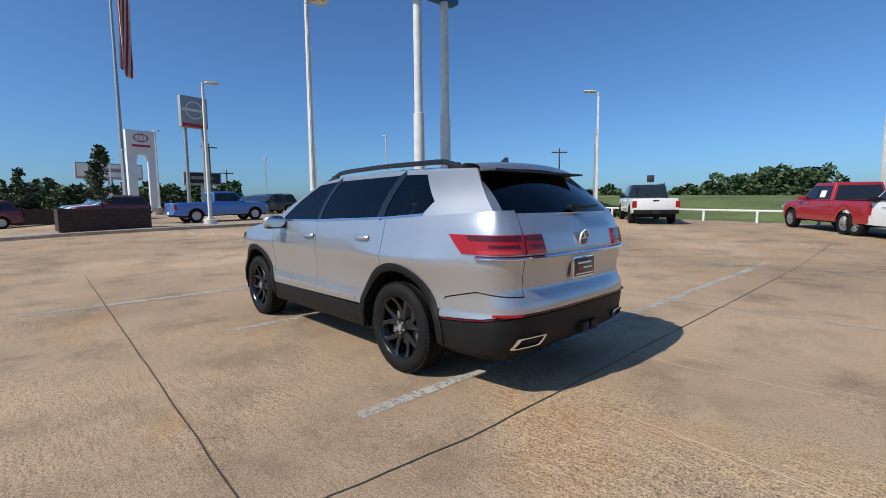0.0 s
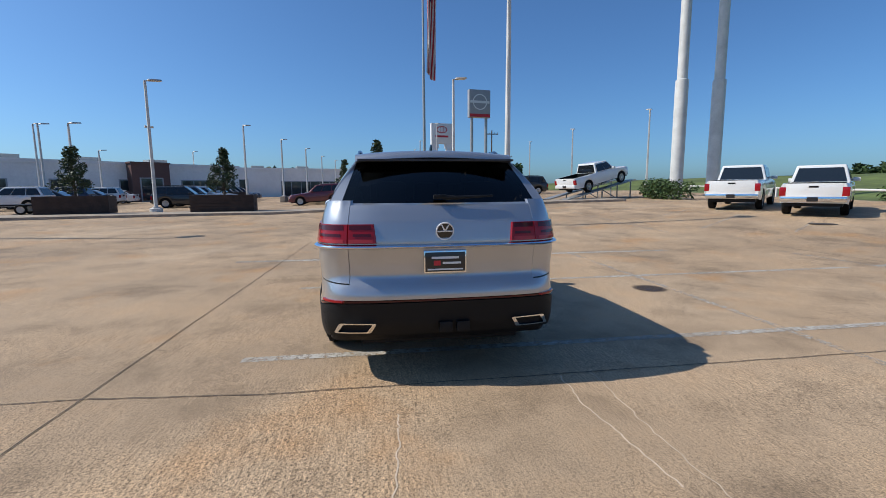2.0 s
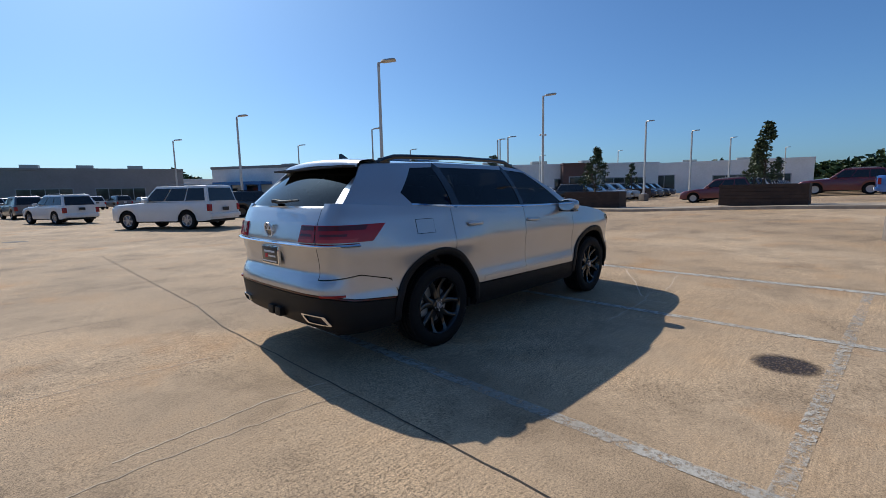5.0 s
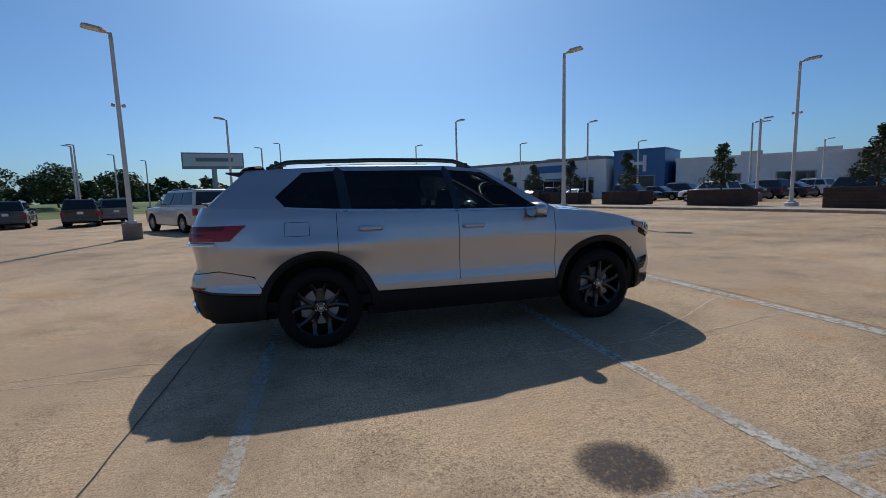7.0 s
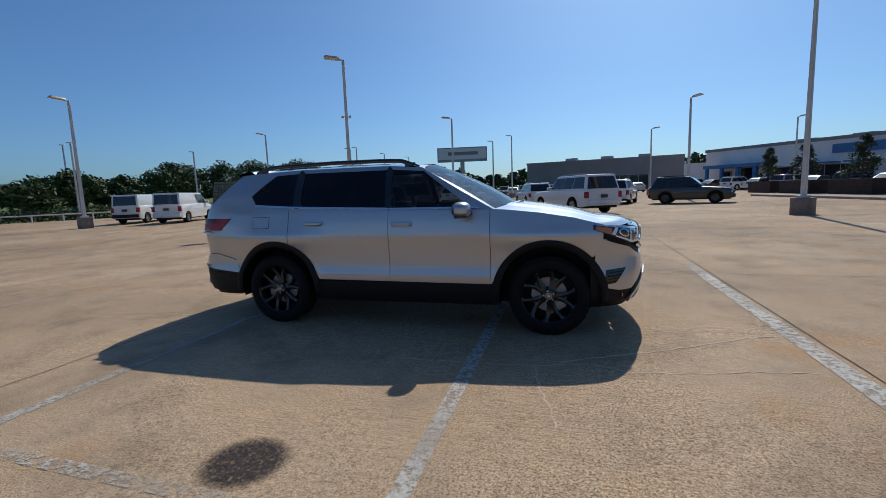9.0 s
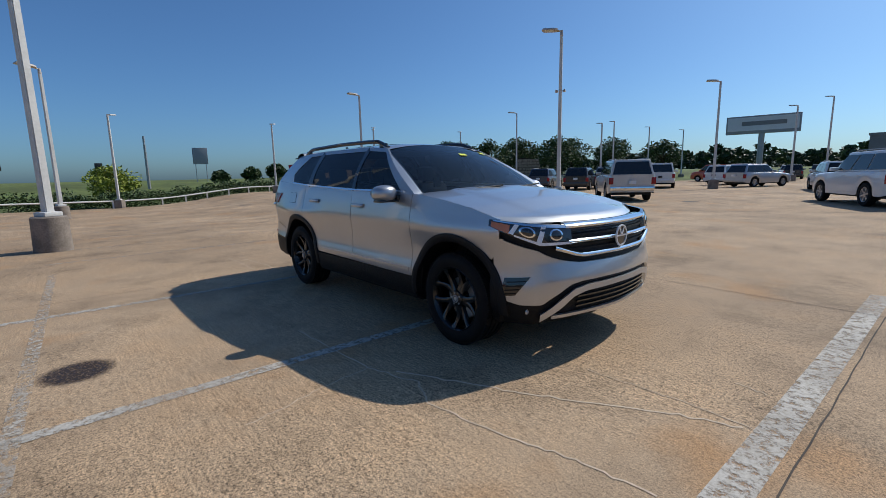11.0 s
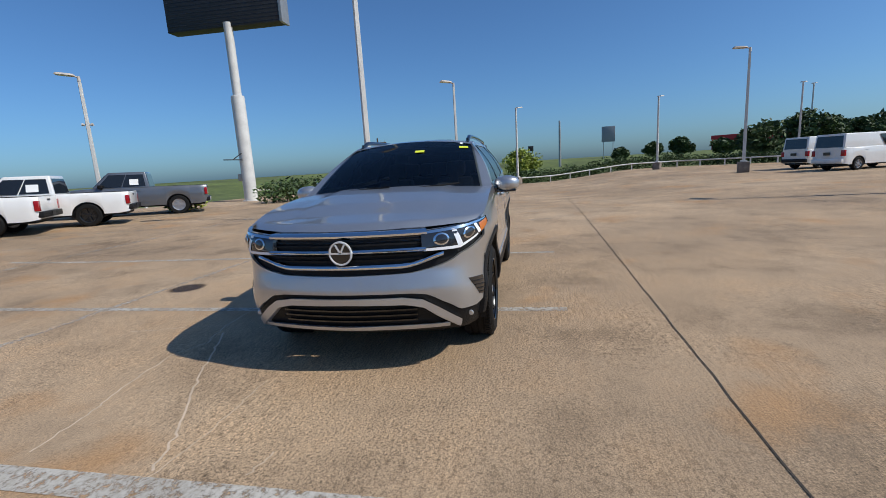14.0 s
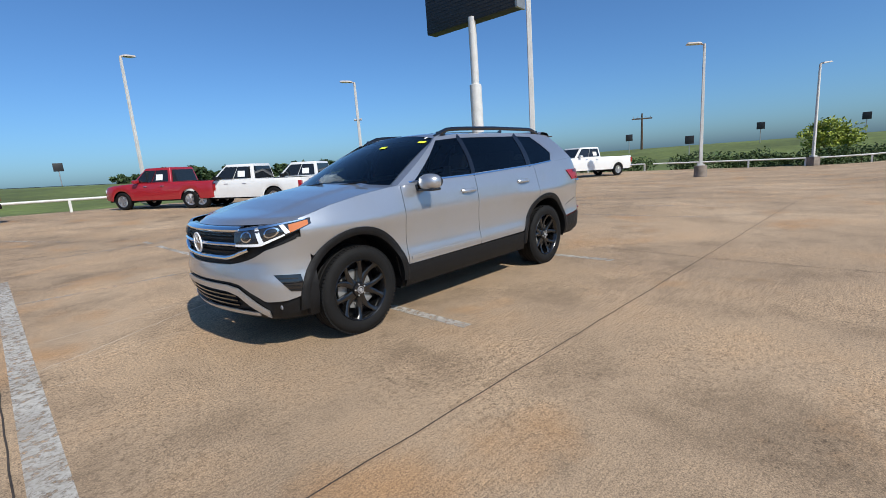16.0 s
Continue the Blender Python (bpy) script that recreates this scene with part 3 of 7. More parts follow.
def wheel_mesh(parent, side):
    """Tyre, rim, spokes, hub cap and brake of one wheel, about the origin, outer face to +y."""
    R, w = 0.382, 0.128
    bm = bmesh.new()
    prof = [(0.262, -w + 0.01), (0.30, -w), (0.345, -w), (0.372, -w + 0.022), (R, -w + 0.05)]
    for g in (-0.052, 0.0, 0.052):
        prof += [(R, g - 0.009), (R - 0.009, g - 0.006), (R - 0.009, g + 0.006), (R, g + 0.009)]
    prof += [(R, w - 0.05), (0.372, w - 0.022), (0.345, w), (0.318, w + 0.002), (0.30, w), (0.268, w - 0.008), (0.262, w - 0.014)]
    lathe(bm, prof, "y", 64)
    tyre = part("tyre", bm, RUBBER, parent, "black rubber tyre with grooved tread")
    bm = bmesh.new()
    for k in range(72):
        a = 2 * math.pi * k / 72
        for sgn in (-1, 1):
            v0 = len(bm.verts)
            box(bm, -0.011, 0.011, sgn * 0.086 - 0.022, sgn * 0.086 + 0.022, R - 0.012, R + 0.003)
            bm.verts.ensure_lookup_table()
            bmesh.ops.transform(bm, matrix=Matrix.Rotation(a + 0.03 * sgn, 4, "Y"), verts=bm.verts[v0:])
    tagged(part("tread_block", bm, RUBBER, tyre, "", False), kind="stuff")
    bm = bmesh.new()
    lathe(bm, [(0.265, -w + 0.015), (0.25, -0.06), (0.245, 0.03), (0.25, w - 0.035), (0.268, w - 0.012), (0.262, w - 0.004), (0.255, w - 0.012)], "y", 48)
    rim = part("rim", bm, RIMBLACK, parent, "gloss black alloy rim")
    bm = bmesh.new()
    for k in range(5):
        a0 = 2 * math.pi * k / 5
        for off, tw in ((-0.19, -0.10), (0.19, 0.16)):
            pts = []
            n = 7
            rows = []
            for i in range(n):
                f = i / (n - 1)
                r = 0.045 + 0.213 * f
                a = a0 + off * (0.5 + 0.75 * f) + tw * f * f
                hw = (0.030 - 0.014 * f) if i < n - 1 else 0.03
                y = w - 0.045 - 0.02 * math.sin(math.pi * f) + 0.022 * f
                c, s_ = math.sin(a), math.cos(a)
                rows.append([bm.verts.new((c * r + s_ * h, yy, s_ * r - c * h)) for h, yy in
                             ((-hw, y - 0.045), (-hw, y - 0.006), (-hw * 0.45, y), (hw * 0.45, y), (hw, y - 0.006), (hw, y - 0.045))])
            for p, q in zip(rows, rows[1:]):
                for j in range(5):
                    bm.faces.new((p[j], p[j + 1], q[j + 1], q[j]))
    bmesh.ops.recalc_face_normals(bm, faces=bm.faces)
    part("spoke", bm, RIMBLACK, rim, "paired twisted gloss black spokes")
    bm = bmesh.new()
    lathe(bm, [(0.001, w - 0.028), (0.03, w - 0.03), (0.06, w - 0.036), (0.075, w - 0.06), (0.08, 0.0)], "y", 28)
    part("hub", bm, RIMBLACK, rim)
    bm = bmesh.new()
    lathe(bm, [(0.026, w - 0.03), (0.027, w - 0.021), (0.031, w - 0.021), (0.033, w - 0.03)], "y", 24)
    lathe(bm, [(0.001, w - 0.022), (0.016, w - 0.023), (0.018, w - 0.028)], "y", 20)
    part("hub_cap", bm, SATIN, rim, "silver ringed hub cap")
    for k in range(5):
        bm = bmesh.new()
        a = 2 * math.pi * (k + 0.5) / 5
        cyl(bm, (0.05 * math.sin(a), w - 0.06, 0.05 * math.cos(a)), (0.05 * math.sin(a), w - 0.028, 0.05 * math.cos(a)), 0.009, 0.008, 6)
        part("wheel_nut", bm, SATIN, rim)
    bm = bmesh.new()
    lathe(bm, [(0.08, -0.01), (0.17, -0.01), (0.17, 0.012), (0.08, 0.012)], "y", 40)
    part("brake_disc", bm, STEEL, parent, "worn steel brake disc")
    bm = bmesh.new()
    lathe(bm, [(0.001, -0.05), (0.25, -0.05)], "y", 32)
    part("inner_face", bm, CLAD, parent)
    bm = bmesh.new()
    box(bm, 0.09, 0.18, -0.03, 0.035, -0.09, 0.09, 0.015)
    part("brake_caliper", bm, STEEL, parent)


def build_suv():
    car = thing("suv", "silver suv with black cladding and black wheels on bare concrete", "car", pose(0, 0, 0))

    def P(name, bm, material, label="", parent=None, soft=True):
        return part(name, bm, material, parent or car, label, soft)

    # dark inner shell that closes the body behind the gaps
    bm = bmesh.new()
    n = 90

    def inner_fn(a, b):
        s = -LEN + 2 * LEN * a
        x, y, nx, ny = plan(abs(s))
        sg = 1 if s >= 0 else -1
        lo = max(0.3, arch(x, 0.49))
        hi = belt(x) - 0.03
        p = S(abs(s), lo + (hi - lo) * b, -0.028)
        return Vector((p.x, p.y * sg, p.z))

    patch(bm, inner_fn, 160, 10)
    bmesh.ops.recalc_face_normals(bm, faces=bm.faces)
    P("inner_shell", bm, CLAD)
    bm = bmesh.new()
    box(bm, -0.9, 3.6, -0.62, 0.62, 0.24, 0.34)
    box(bm, 0.45, 2.5, -0.9, 0.9, 0.27, 0.36)
    P("underbody", bm, CLAD, "dark underbody")
    for xw in WHEELS:
        for sg in (1, -1):
            bm = bmesh.new()

            def liner(a, b):
                t = math.pi * (-0.06 + 1.12 * a)
                return Vector((xw + 0.485 * math.cos(t), sg * (0.6 + 0.33 * b), 0.385 + 0.485 * math.sin(t)))

            patch(bm, liner, 24, 2)
            box(bm, xw - 0.5, xw + 0.5, sg * 0.59 - 0.01, sg * 0.59 + 0.01, 0.3, 0.9)
            P("wheel_liner", bm, CLAD)

    flat = lambda v: (lambda x: v)
    sill = lambda x: max(0.505 - 0.01 * (x - 1.2), arch(x, 0.54))
    r_split, f_split = s_rear(0.70), s_at(3.47)
    for sg in (1, -1):
        bm = bmesh.new()
        skin(bm, s_at(1.37), s_at(2.43), sill, belt, 26, 26, sg)
        door = P("front_door", bm, SILVER)
        bm = bmesh.new()
        skin(bm, s_at(0.19), s_at(1.37), sill, belt, 30, 26, sg)
        door_r = P("rear_door", bm, SILVER)
        # quarter panel from the rear door round to the tailgate
        bm = bmesh.new()
        qlo = lambda x: max(float(np.interp(x, [-1.12, -0.85, -0.55, -0.49, 0.6], [0.76, 0.79, 0.72, 0.56, 0.5])), arch(x, 0.54))
        skin(bm, r_split, s_at(0.19), qlo, belt, 44, 24, sg)
        P("rear_quarter_panel", bm, SILVER)
        if sg == -1:
            for grow, out, mt in ((0.004, 0.0012, GLOSSBLACK), (0.0, 0.0028, SILVER)):
                bm = bmesh.new()

                def flap(a, b):
                    x = -0.27 - grow + (0.21 + 2 * grow) * a
                    p = S(s_at(x), 1.075 - grow + (0.12 + 2 * grow) * b, out)
                    return Vector((p.x, -p.y, p.z))

                patch(bm, flap, 12, 8)
                bmesh.ops.recalc_face_normals(bm, faces=bm.faces)
                P("fuel_flap" if mt is SILVER else "flap_gap", bm, mt)
        bm = bmesh.new()
        flo = lambda x: max(float(np.interp(x, [2.4, 3.2, 3.47], [0.49, 0.55, 0.86])), arch(x, 0.54))
        skin(bm, s_at(2.43), f_split, flo, belt, 36, 20, sg)
        P("front_fender", bm, SILVER)
        # wheel arch cladding
        for xw in WHEELS:
            bm = bmesh.new()

            def ring(a, b, xw=xw):
                t = math.pi * (-0.02 + 1.04 * a)
                r = 0.478 + 0.066 * b
                x, z = xw + r * math.cos(t), 0.385 + r * math.sin(t)
                p = S(s_at(x), max(z, 0.3), 0.010 + 0.008 * math.sin(math.pi * b))
                return Vector((p.x, p.y * sg, max(z, 0.3)))

            patch(bm, ring, 48, 5, 0.05, False, lambda co: Vector((co.x, 0, co.z)))
            bmesh.ops.recalc_face_normals(bm, faces=bm.faces)
            P("arch_cladding", bm, CLAD, "black plastic wheel arch trim")
        bm = bmesh.new()
        skin(bm, s_at(0.52), s_at(2.47), flat(0.285), flat(0.5), 30, 6, sg, 0.004)
        P("sill_cladding", bm, CLAD, "black plastic sill trim")
        bm = bmesh.new()
        skin(bm, s_at(0.62), s_at(2.40), flat(0.535), flat(0.572), 30, 3, sg, 0.007, 0.008)
        P("sill_moulding", bm, SILVER, "silver raised lower door moulding")
        # door handles
        for xh, zh, dr in ((1.52, 1.095, door), (0.5, 1.115, door_r)):
            bm = bmesh.new()

            def cup(a, b):
                p = S(s_at(xh - 0.1 + 0.2 * a), zh - 0.03 + 0.06 * b, 0.001)
                p.y -= 0.018 * math.sin(math.pi * a) * math.sin(math.pi * b)
                return Vector((p.x, p.y * sg, p.z))

            def bar(a, b):
                x = xh - 0.115 + 0.23 * a
                p = S(s_at(x), zh + 0.004, 0.006 + 0.03 * math.sin(math.pi * min(1, max(0, a))) ** 0.5)
                t = 2 * math.pi * b
                return Vector((p.x, (p.y + 0.009 * math.cos(t)) * sg, zh + 0.004 + 0.018 * math.sin(t)))

            patch(bm, cup, 8, 6)
            patch(bm, bar, 14, 8)
            bmesh.ops.recalc_face_normals(bm, faces=bm.faces)
            P("door_handle", bm, SILVER, "silver door handle", dr)
        # bright belt moulding
        bm = bmesh.new()

        def beltline(a, b):
            x = -0.27 + 2.59 * a
            z = belt(x) + 0.006 + 0.016 * b
            return Vector((x, (gy(x, z) + 0.006) * sg, z))

        patch(bm, beltline, 40, 2, 0.012, False, centre_in)
        bmesh.ops.recalc_face_normals(bm, faces=bm.faces)
        P("belt_moulding", bm, CHROME, "bright strip under the windows")
        # cabin side: three cells with windows, as rings between two outlines
        cells = [
            ("front", [(1.37, 1.235), (2.47, 1.225), (1.68, 1.672), (1.30, 1.708)], [(1.40, 1.264), (2.24, 1.256), (1.70, 1.635), (1.35, 1.662)],
             (SILVER, SILVER, SILVER, GLOSSBLACK), GLASS_FRONT),
            ("rear", [(0.27, 1.27), (1.37, 1.235), (1.30, 1.708), (0.22, 1.712)], [(0.335, 1.30), (1.335, 1.27), (1.275, 1.662), (0.285, 1.668)],
             (SILVER, GLOSSBLACK, SILVER, GLOSSBLACK), GLASS_TINT),
            ("quarter", [(-0.55, 1.325), (0.27, 1.27), (0.22, 1.712), (-0.60, 1.682), (-0.93, 1.345)], [(-0.25, 1.322), (0.235, 1.30), (0.19, 1.668), (-0.10, 1.655), (-0.345, 1.43)],
             (SILVER, GLOSSBLACK, SILVER, SILVER, SILVER), GLASS_TINT),
        ]
        for nm, outer, win, mats, gl in cells:
            m = len(outer)
            for k in range(m):
                bm = bmesh.new()
                o0, o1, i0, i1 = outer[k], outer[(k + 1) % m], win[k], win[(k + 1) % m]

                def frame_fn(a, b):
                    ox, oz = o0[0] + (o1[0] - o0[0]) * a, o0[1] + (o1[1] - o0[1]) * a
                    ix, iz = i0[0] + (i1[0] - i0[0]) * a, i0[1] + (i1[1] - i0[1]) * a
                    x, z = ox + (ix - ox) * b, oz + (iz - oz) * b
                    return Vector((x, gy(x, z) * sg, z))

                patch(bm, frame_fn, 10, 4, 0.015, False, centre_in)
                bmesh.ops.recalc_face_normals(bm, faces=bm.faces)
                P("pillar" if mats[k] is GLOSSBLACK else "window_surround", bm, mats[k])
            bm = bmesh.new()
            cx, cz = sum(p[0] for p in win) / m, sum(p[1] for p in win) / m
            c = bm.verts.new((cx, (gy(cx, cz) - 0.006) * sg, cz))
            vs = []
            for k in range(m):
                for i in range(8):
                    f = i / 8
                    x = win[k][0] + (win[(k + 1) % m][0] - win[k][0]) * f
                    z = win[k][1] + (win[(k + 1) % m][1] - win[k][1]) * f
                    vs.append(bm.verts.new((x, (gy(x, z) - 0.005) * sg, z)))
            for i in range(len(vs)):
                bm.faces.new((c, vs[i], vs[(i + 1) % len(vs)]))
            face_out(bm)
            P("side_window", bm, gl, "dark tinted side window" if gl is GLASS_TINT else "tinted front door window")
        # mirror
        bm = bmesh.new()
        mx = Matrix.Translation((2.17, sg * 1.06, 1.235)) @ Matrix.Rotation(-0.12 * sg, 4, "Z") @ Matrix.Diagonal((0.10, 0.125, 0.078, 1))
        bmesh.ops.create_uvsphere(bm, u_segments=24, v_segments=14, radius=1, matrix=mx)
        for v in bm.verts:
            if v.co.x < 2.12:
                v.co.x = 2.12 + (v.co.x - 2.12) * 0.15
            q = (v.co.z - 1.235) / 0.078
            v.co.z = 1.235 + 0.078 * math.copysign(abs(q) ** 0.7, q)
        mirror = P("door_mirror", bm, SILVER, "silver door mirror")
        bm = bmesh.new()
        box(bm, 2.12, 2.24, min(sg * 0.88, sg * 1.15), max(sg * 0.88, sg * 1.15), 1.155, 1.18, 0.01)
        box(bm, 2.15, 2.25, min(sg * 0.87, sg * 0.97), max(sg * 0.87, sg * 0.97), 1.17, 1.22, 0.012)
        P("mirror_foot", bm, GLOSSBLACK, "", mirror)
        bm = bmesh.new()
        bmesh.ops.create_circle(bm, cap_ends=True, segments=24, radius=1, matrix=Matrix.Translation((2.103, sg * 1.06, 1.235)) @ Matrix.Diagonal((1, 0.105, 0.062, 1)) @ Matrix.Rotation(math.pi / 2, 4, "Y"))
        P("mirror_glass", bm, CHROME, "", mirror)
        # tail lamps: body lamp and gate lamp
        def lamp(bm, s0, s1, z0, z1, out, nu=18, slant=0.0):
            def fn(a, b):
                s = s0 + (s1 - s0) * a
                zz0 = z0 + slant * (1 - a)
                p = S(s, zz0 + (z1 - zz0) * b, out)
                return Vector((p.x, p.y * sg, p.z))
            patch(bm, fn, nu, 6, 0.02, False, centre_in)
            bmesh.ops.recalc_face_normals(bm, faces=bm.faces)

        def side_lamp(a, b):
            z = 1.055 + 0.135 * b
            s = r_split + 0.004 + (s_at(-0.74 + 0.14 * b) - r_split) * a
            p = S(s, z, 0.012)
            return Vector((p.x, p.y * sg, p.z))

        bm = bmesh.new()
        patch(bm, side_lamp, 24, 6, 0.03, False, centre_in)
        bmesh.ops.recalc_face_normals(bm, faces=bm.faces)
        tail = P("tail_lamp", bm, REDLAMP, "red tail lamp")
        bm = bmesh.new()

        def gate_lamp(a, b):
            z = 1.055 + 0.135 * b
            s = s_rear(0.50 + 0.02 * b) + (r_split - 0.006 - s_rear(0.50 + 0.02 * b)) * a
            p = S(s, z, 0.012)
            return Vector((p.x, p.y * sg, p.z))

        patch(bm, gate_lamp, 14, 6, 0.03, False, centre_in)
        bmesh.ops.recalc_face_normals(bm, faces=bm.faces)
        P("gate_lamp", bm, REDLAMP, "red lamp on the tailgate")
        for (a0, a1, b0, b1, f, mt) in ((0.04, 0.74, 0.70, 0.96, side_lamp, DARKRED), (0.04, 0.7, 0.03, 0.22, side_lamp, PALELAMP), (0.06, 0.96, 0.03, 0.22, gate_lamp, PALELAMP), (0.05, 0.95, 0.72, 0.95, gate_lamp, DARKRED), (0.08, 0.5, 0.36, 0.5, side_lamp, DARKRED), (0.1, 0.8, 0.36, 0.5, gate_lamp, DARKRED)):
            bm = bmesh.new()

            def bar2(a, b):
                p = f(a0 + (a1 - a0) * a, b0 + (b1 - b0) * b)
                x, y, nx, ny = p.x, p.y, 0, 0
                return p + Vector((-0.35, 0.93 * sg if f is side_lamp else 0.2 * sg, 0)).normalized() * 0.004

            patch(bm, bar2, 14, 2)
            P("lamp_segment", bm, mt, "", tail)
        # exhaust trim
        bm = bmesh.new()
        for f0 in (0,):
            def ex(a, b):
                t = 2 * math.pi * a
                k = 1.0 if b < 0.5 else 0.78
                yy = 0.66 + 0.135 * k * max(-1, min(1, 1.35 * math.cos(t))) - 0.03 * math.sin(t)
                zz = 0.435 + 0.04 * k * max(-1, min(1, 1.35 * math.sin(t)))
                p = S(s_rear(min(0.86, abs(yy))), zz, 0.022 if b < 0.7 else -0.02)
                return Vector((p.x, yy * sg, zz))
            patch(bm, ex, 40, 3)
        bmesh.ops.recalc_face_normals(bm, faces=bm.faces)
        P("exhaust_trim", bm, CHROME, "chrome trapezoid exhaust trim")
        bm = bmesh.new()
        lamp(bm, s_rear(0.74), s_at(-0.98), 0.628, 0.645, 0.014)
        P("rear_reflector", bm, REDLAMP, "red reflector")
        # headlamps
        fs0, fs1 = s_at(3.36), None
        hs_in = LEN - (LEN - float(np.interp(0.56, DEN[::-1, 1][:100], ARC[::-1][:100])))

        def head_fn(a, b):
            s = s_at(3.38) + (hs_in - s_at(3.38)) * a
            z0 = 1.02 - 0.14 * min(1, a * 1.7)
            z1 = 1.066 - 0.05 * a
            p = S(s, z0 + (z1 - z0) * b, 0.006)
            return Vector((p.x, p.y * sg, p.z))

        bm = bmesh.new()
        patch(bm, head_fn, 26, 8, 0.03, False, centre_in)
        bmesh.ops.recalc_face_normals(bm, faces=bm.faces)
        hl = P("headlamp", bm, LAMPDARK, "dark headlamp with bright inner strips")
        for a0, a1, b0, b1, mt, nm in ((0.03, 0.25, 0.08, 0.75, AMBER, "side_marker"), (0.30, 0.98, 0.03, 0.16, LAMPWHITE, "light_strip"), (0.05, 0.98, 0.86, 0.98, CHROME, "top_trim"),
                                       (0.57, 0.63, 0.12, 0.9, LAMPWHITE, "light_strip"), (0.27, 0.32, 0.12, 0.85, LAMPWHITE, "light_strip")):
            bm = bmesh.new()

            def hb(a, b):
                p = head_fn(a0 + (a1 - a0) * a + (0.06 * (b - 0.5) if nm == "light_strip" and a1 - a0 < 0.1 else 0), b0 + (b1 - b0) * b)
                return p + Vector((0.8, 0.6 * sg, 0)).normalized() * 0.004

            patch(bm, hb, 10, 2)
            bmesh.ops.recalc_face_normals(bm, faces=bm.faces)
            P(nm, bm, mt, "", hl)
        for ac in (0.44, 0.79):
            for r0, r1, mt, nm, lift in ((0.0, 0.8, LAMPDARK, "projector_lens", 0.007), (0.75, 1.05, CHROME, "projector_ring", 0.005)):
                bm = bmesh.new()

                def disc(a, b):
                    t, r = 2 * math.pi * a, r0 + (r1 - r0) * b
                    p = head_fn(ac + 0.085 * r * math.cos(t), 0.53 + 0.27 * r * math.sin(t))
                    return p + Vector((0.8, 0.6 * sg, 0)).normalized() * (lift + 0.006 * (1 - r * r))

                patch(bm, disc, 24, 4)
                bmesh.ops.recalc_face_normals(bm, faces=bm.faces)
                P(nm, bm, mt, "", hl)
        # front corner vent
        bm = bmesh.new()

        def vent(a, b):
            z = 0.50 + 0.14 * b + 0.02 * a
            s = s_at(3.48 + 0.02 * b) + 0.20 * a * (0.55 + 0.45 * b)
            p = S(s, z, 0.004)
            return Vector((p.x, p.y * sg, p.z))

        patch(bm, vent, 8, 6, 0.02, False, centre_in)
        bmesh.ops.recalc_face_normals(bm, faces=bm.faces)
        vt = P("corner_vent", bm, GLOSSBLACK, "black corner vent")
        for k in range(4):
            bm = bmesh.new()

            def fin(a, b):
                return vent(0.15 + 0.8 * a, 0.1 + 0.22 * k + 0.05 * b) + Vector((0.7, 0.7 * sg, 0)) * 0.006

            patch(bm, fin, 6, 1)
            P("vent_fin", bm, CLAD, "", vt)

    # wheels
    for xw in WHEELS:
        for sg in (1, -1):
            hub = new("wheel")
            hub.parent = car
            hub.matrix_basis = pose(xw, sg * 0.838, 0.382, 0, 40 * xw, 0 if sg == 1 else 180)
            tagged(hub, "black alloy wheel with tyre")
            wheel_mesh(hub, sg)

    # tailgate and rear bumper
    bm = bmesh.new()
    skin(bm, -r_split, r_split, flat(0.748), flat(1.325), 44, 34, 0)
    gate = P("tailgate", bm, SILVER)
    bm = bmesh.new()
    blo = lambda x: float(np.interp(x, [-1.2, -1.1, -0.9, -0.5], [0.645, 0.64, 0.60, 0.565]))
    bhi = lambda x: float(np.interp(x, [-1.2, -1.12, -0.85, -0.55, -0.5], [0.752, 0.757, 0.787, 0.717, 0.60]))
    skin(bm, -s_at(-0.5), s_at(-0.5), blo, bhi, 70, 10, 0)
    P("rear_bumper", bm, SILVER, "silver rear bumper")
    bm = bmesh.new()
    skin(bm, -s_at(-0.49), s_at(-0.49), lambda x: blo(x) - 0.02, blo, 70, 2, 0, -0.006)
    P("bumper_pinstripe", bm, DARKRED, "thin red reflector strip")
    bm = bmesh.new()
    skin(bm, -s_at(-0.5), s_at(-0.5), lambda x: float(np.interp(x, [-1.2, -1.0, -0.5], [0.37, 0.35, 0.33])), lambda x: blo(x) - 0.02, 70, 10, 0, 0.0)
    P("rear_valance", bm, CLAD, "black plastic lower bumper")
    bm = bmesh.new()

    def chrome_bar(a, b):
        s = -s_at(-0.86) + 2 * s_at(-0.86) * a
        p = S(s, 1.012 + 0.034 * b, 0.014 + 0.022 * math.sin(math.pi * b) ** 0.7)
        return p

    patch(bm, chrome_bar, 60, 4, 0.03, False, centre_in)
    bmesh.ops.recalc_face_normals(bm, faces=bm.faces)
    P("chrome_bar", bm, CHROME, "chrome bar across the tailgate")
    bm = bmesh.new()
    for sx, yy in ((1, 0.0), (1, -0.13)):
        box(bm, -1.19, -1.02, yy - 0.05, yy + 0.05, 0.39, 0.47, 0.01)
    P("tow_hitch", bm, CLAD, "black tow hitch")

    def badge(name, x, z, r, tilt, parent, up=1):
        bm = bmesh.new()
        lathe(bm, [(r * 0.86, 0), (r * 0.88, 0.010), (r, 0.010), (r * 1.02, 0)], "x", 40)
        box(bm, 0.002, 0.009, -r * 0.86, r * 0.86, -r * 0.07, r * 0.07)
        for sg in (1, -1):
            v0 = len(bm.verts)
            box(bm, 0.002, 0.009, -r * 0.07, r * 0.07, -r * 0.02, r * 0.84)
            bm.verts.ensure_lookup_table()
            bmesh.ops.transform(bm, matrix=Matrix.Rotation(sg * 0.5, 4, "X"), verts=bm.verts[v0:])
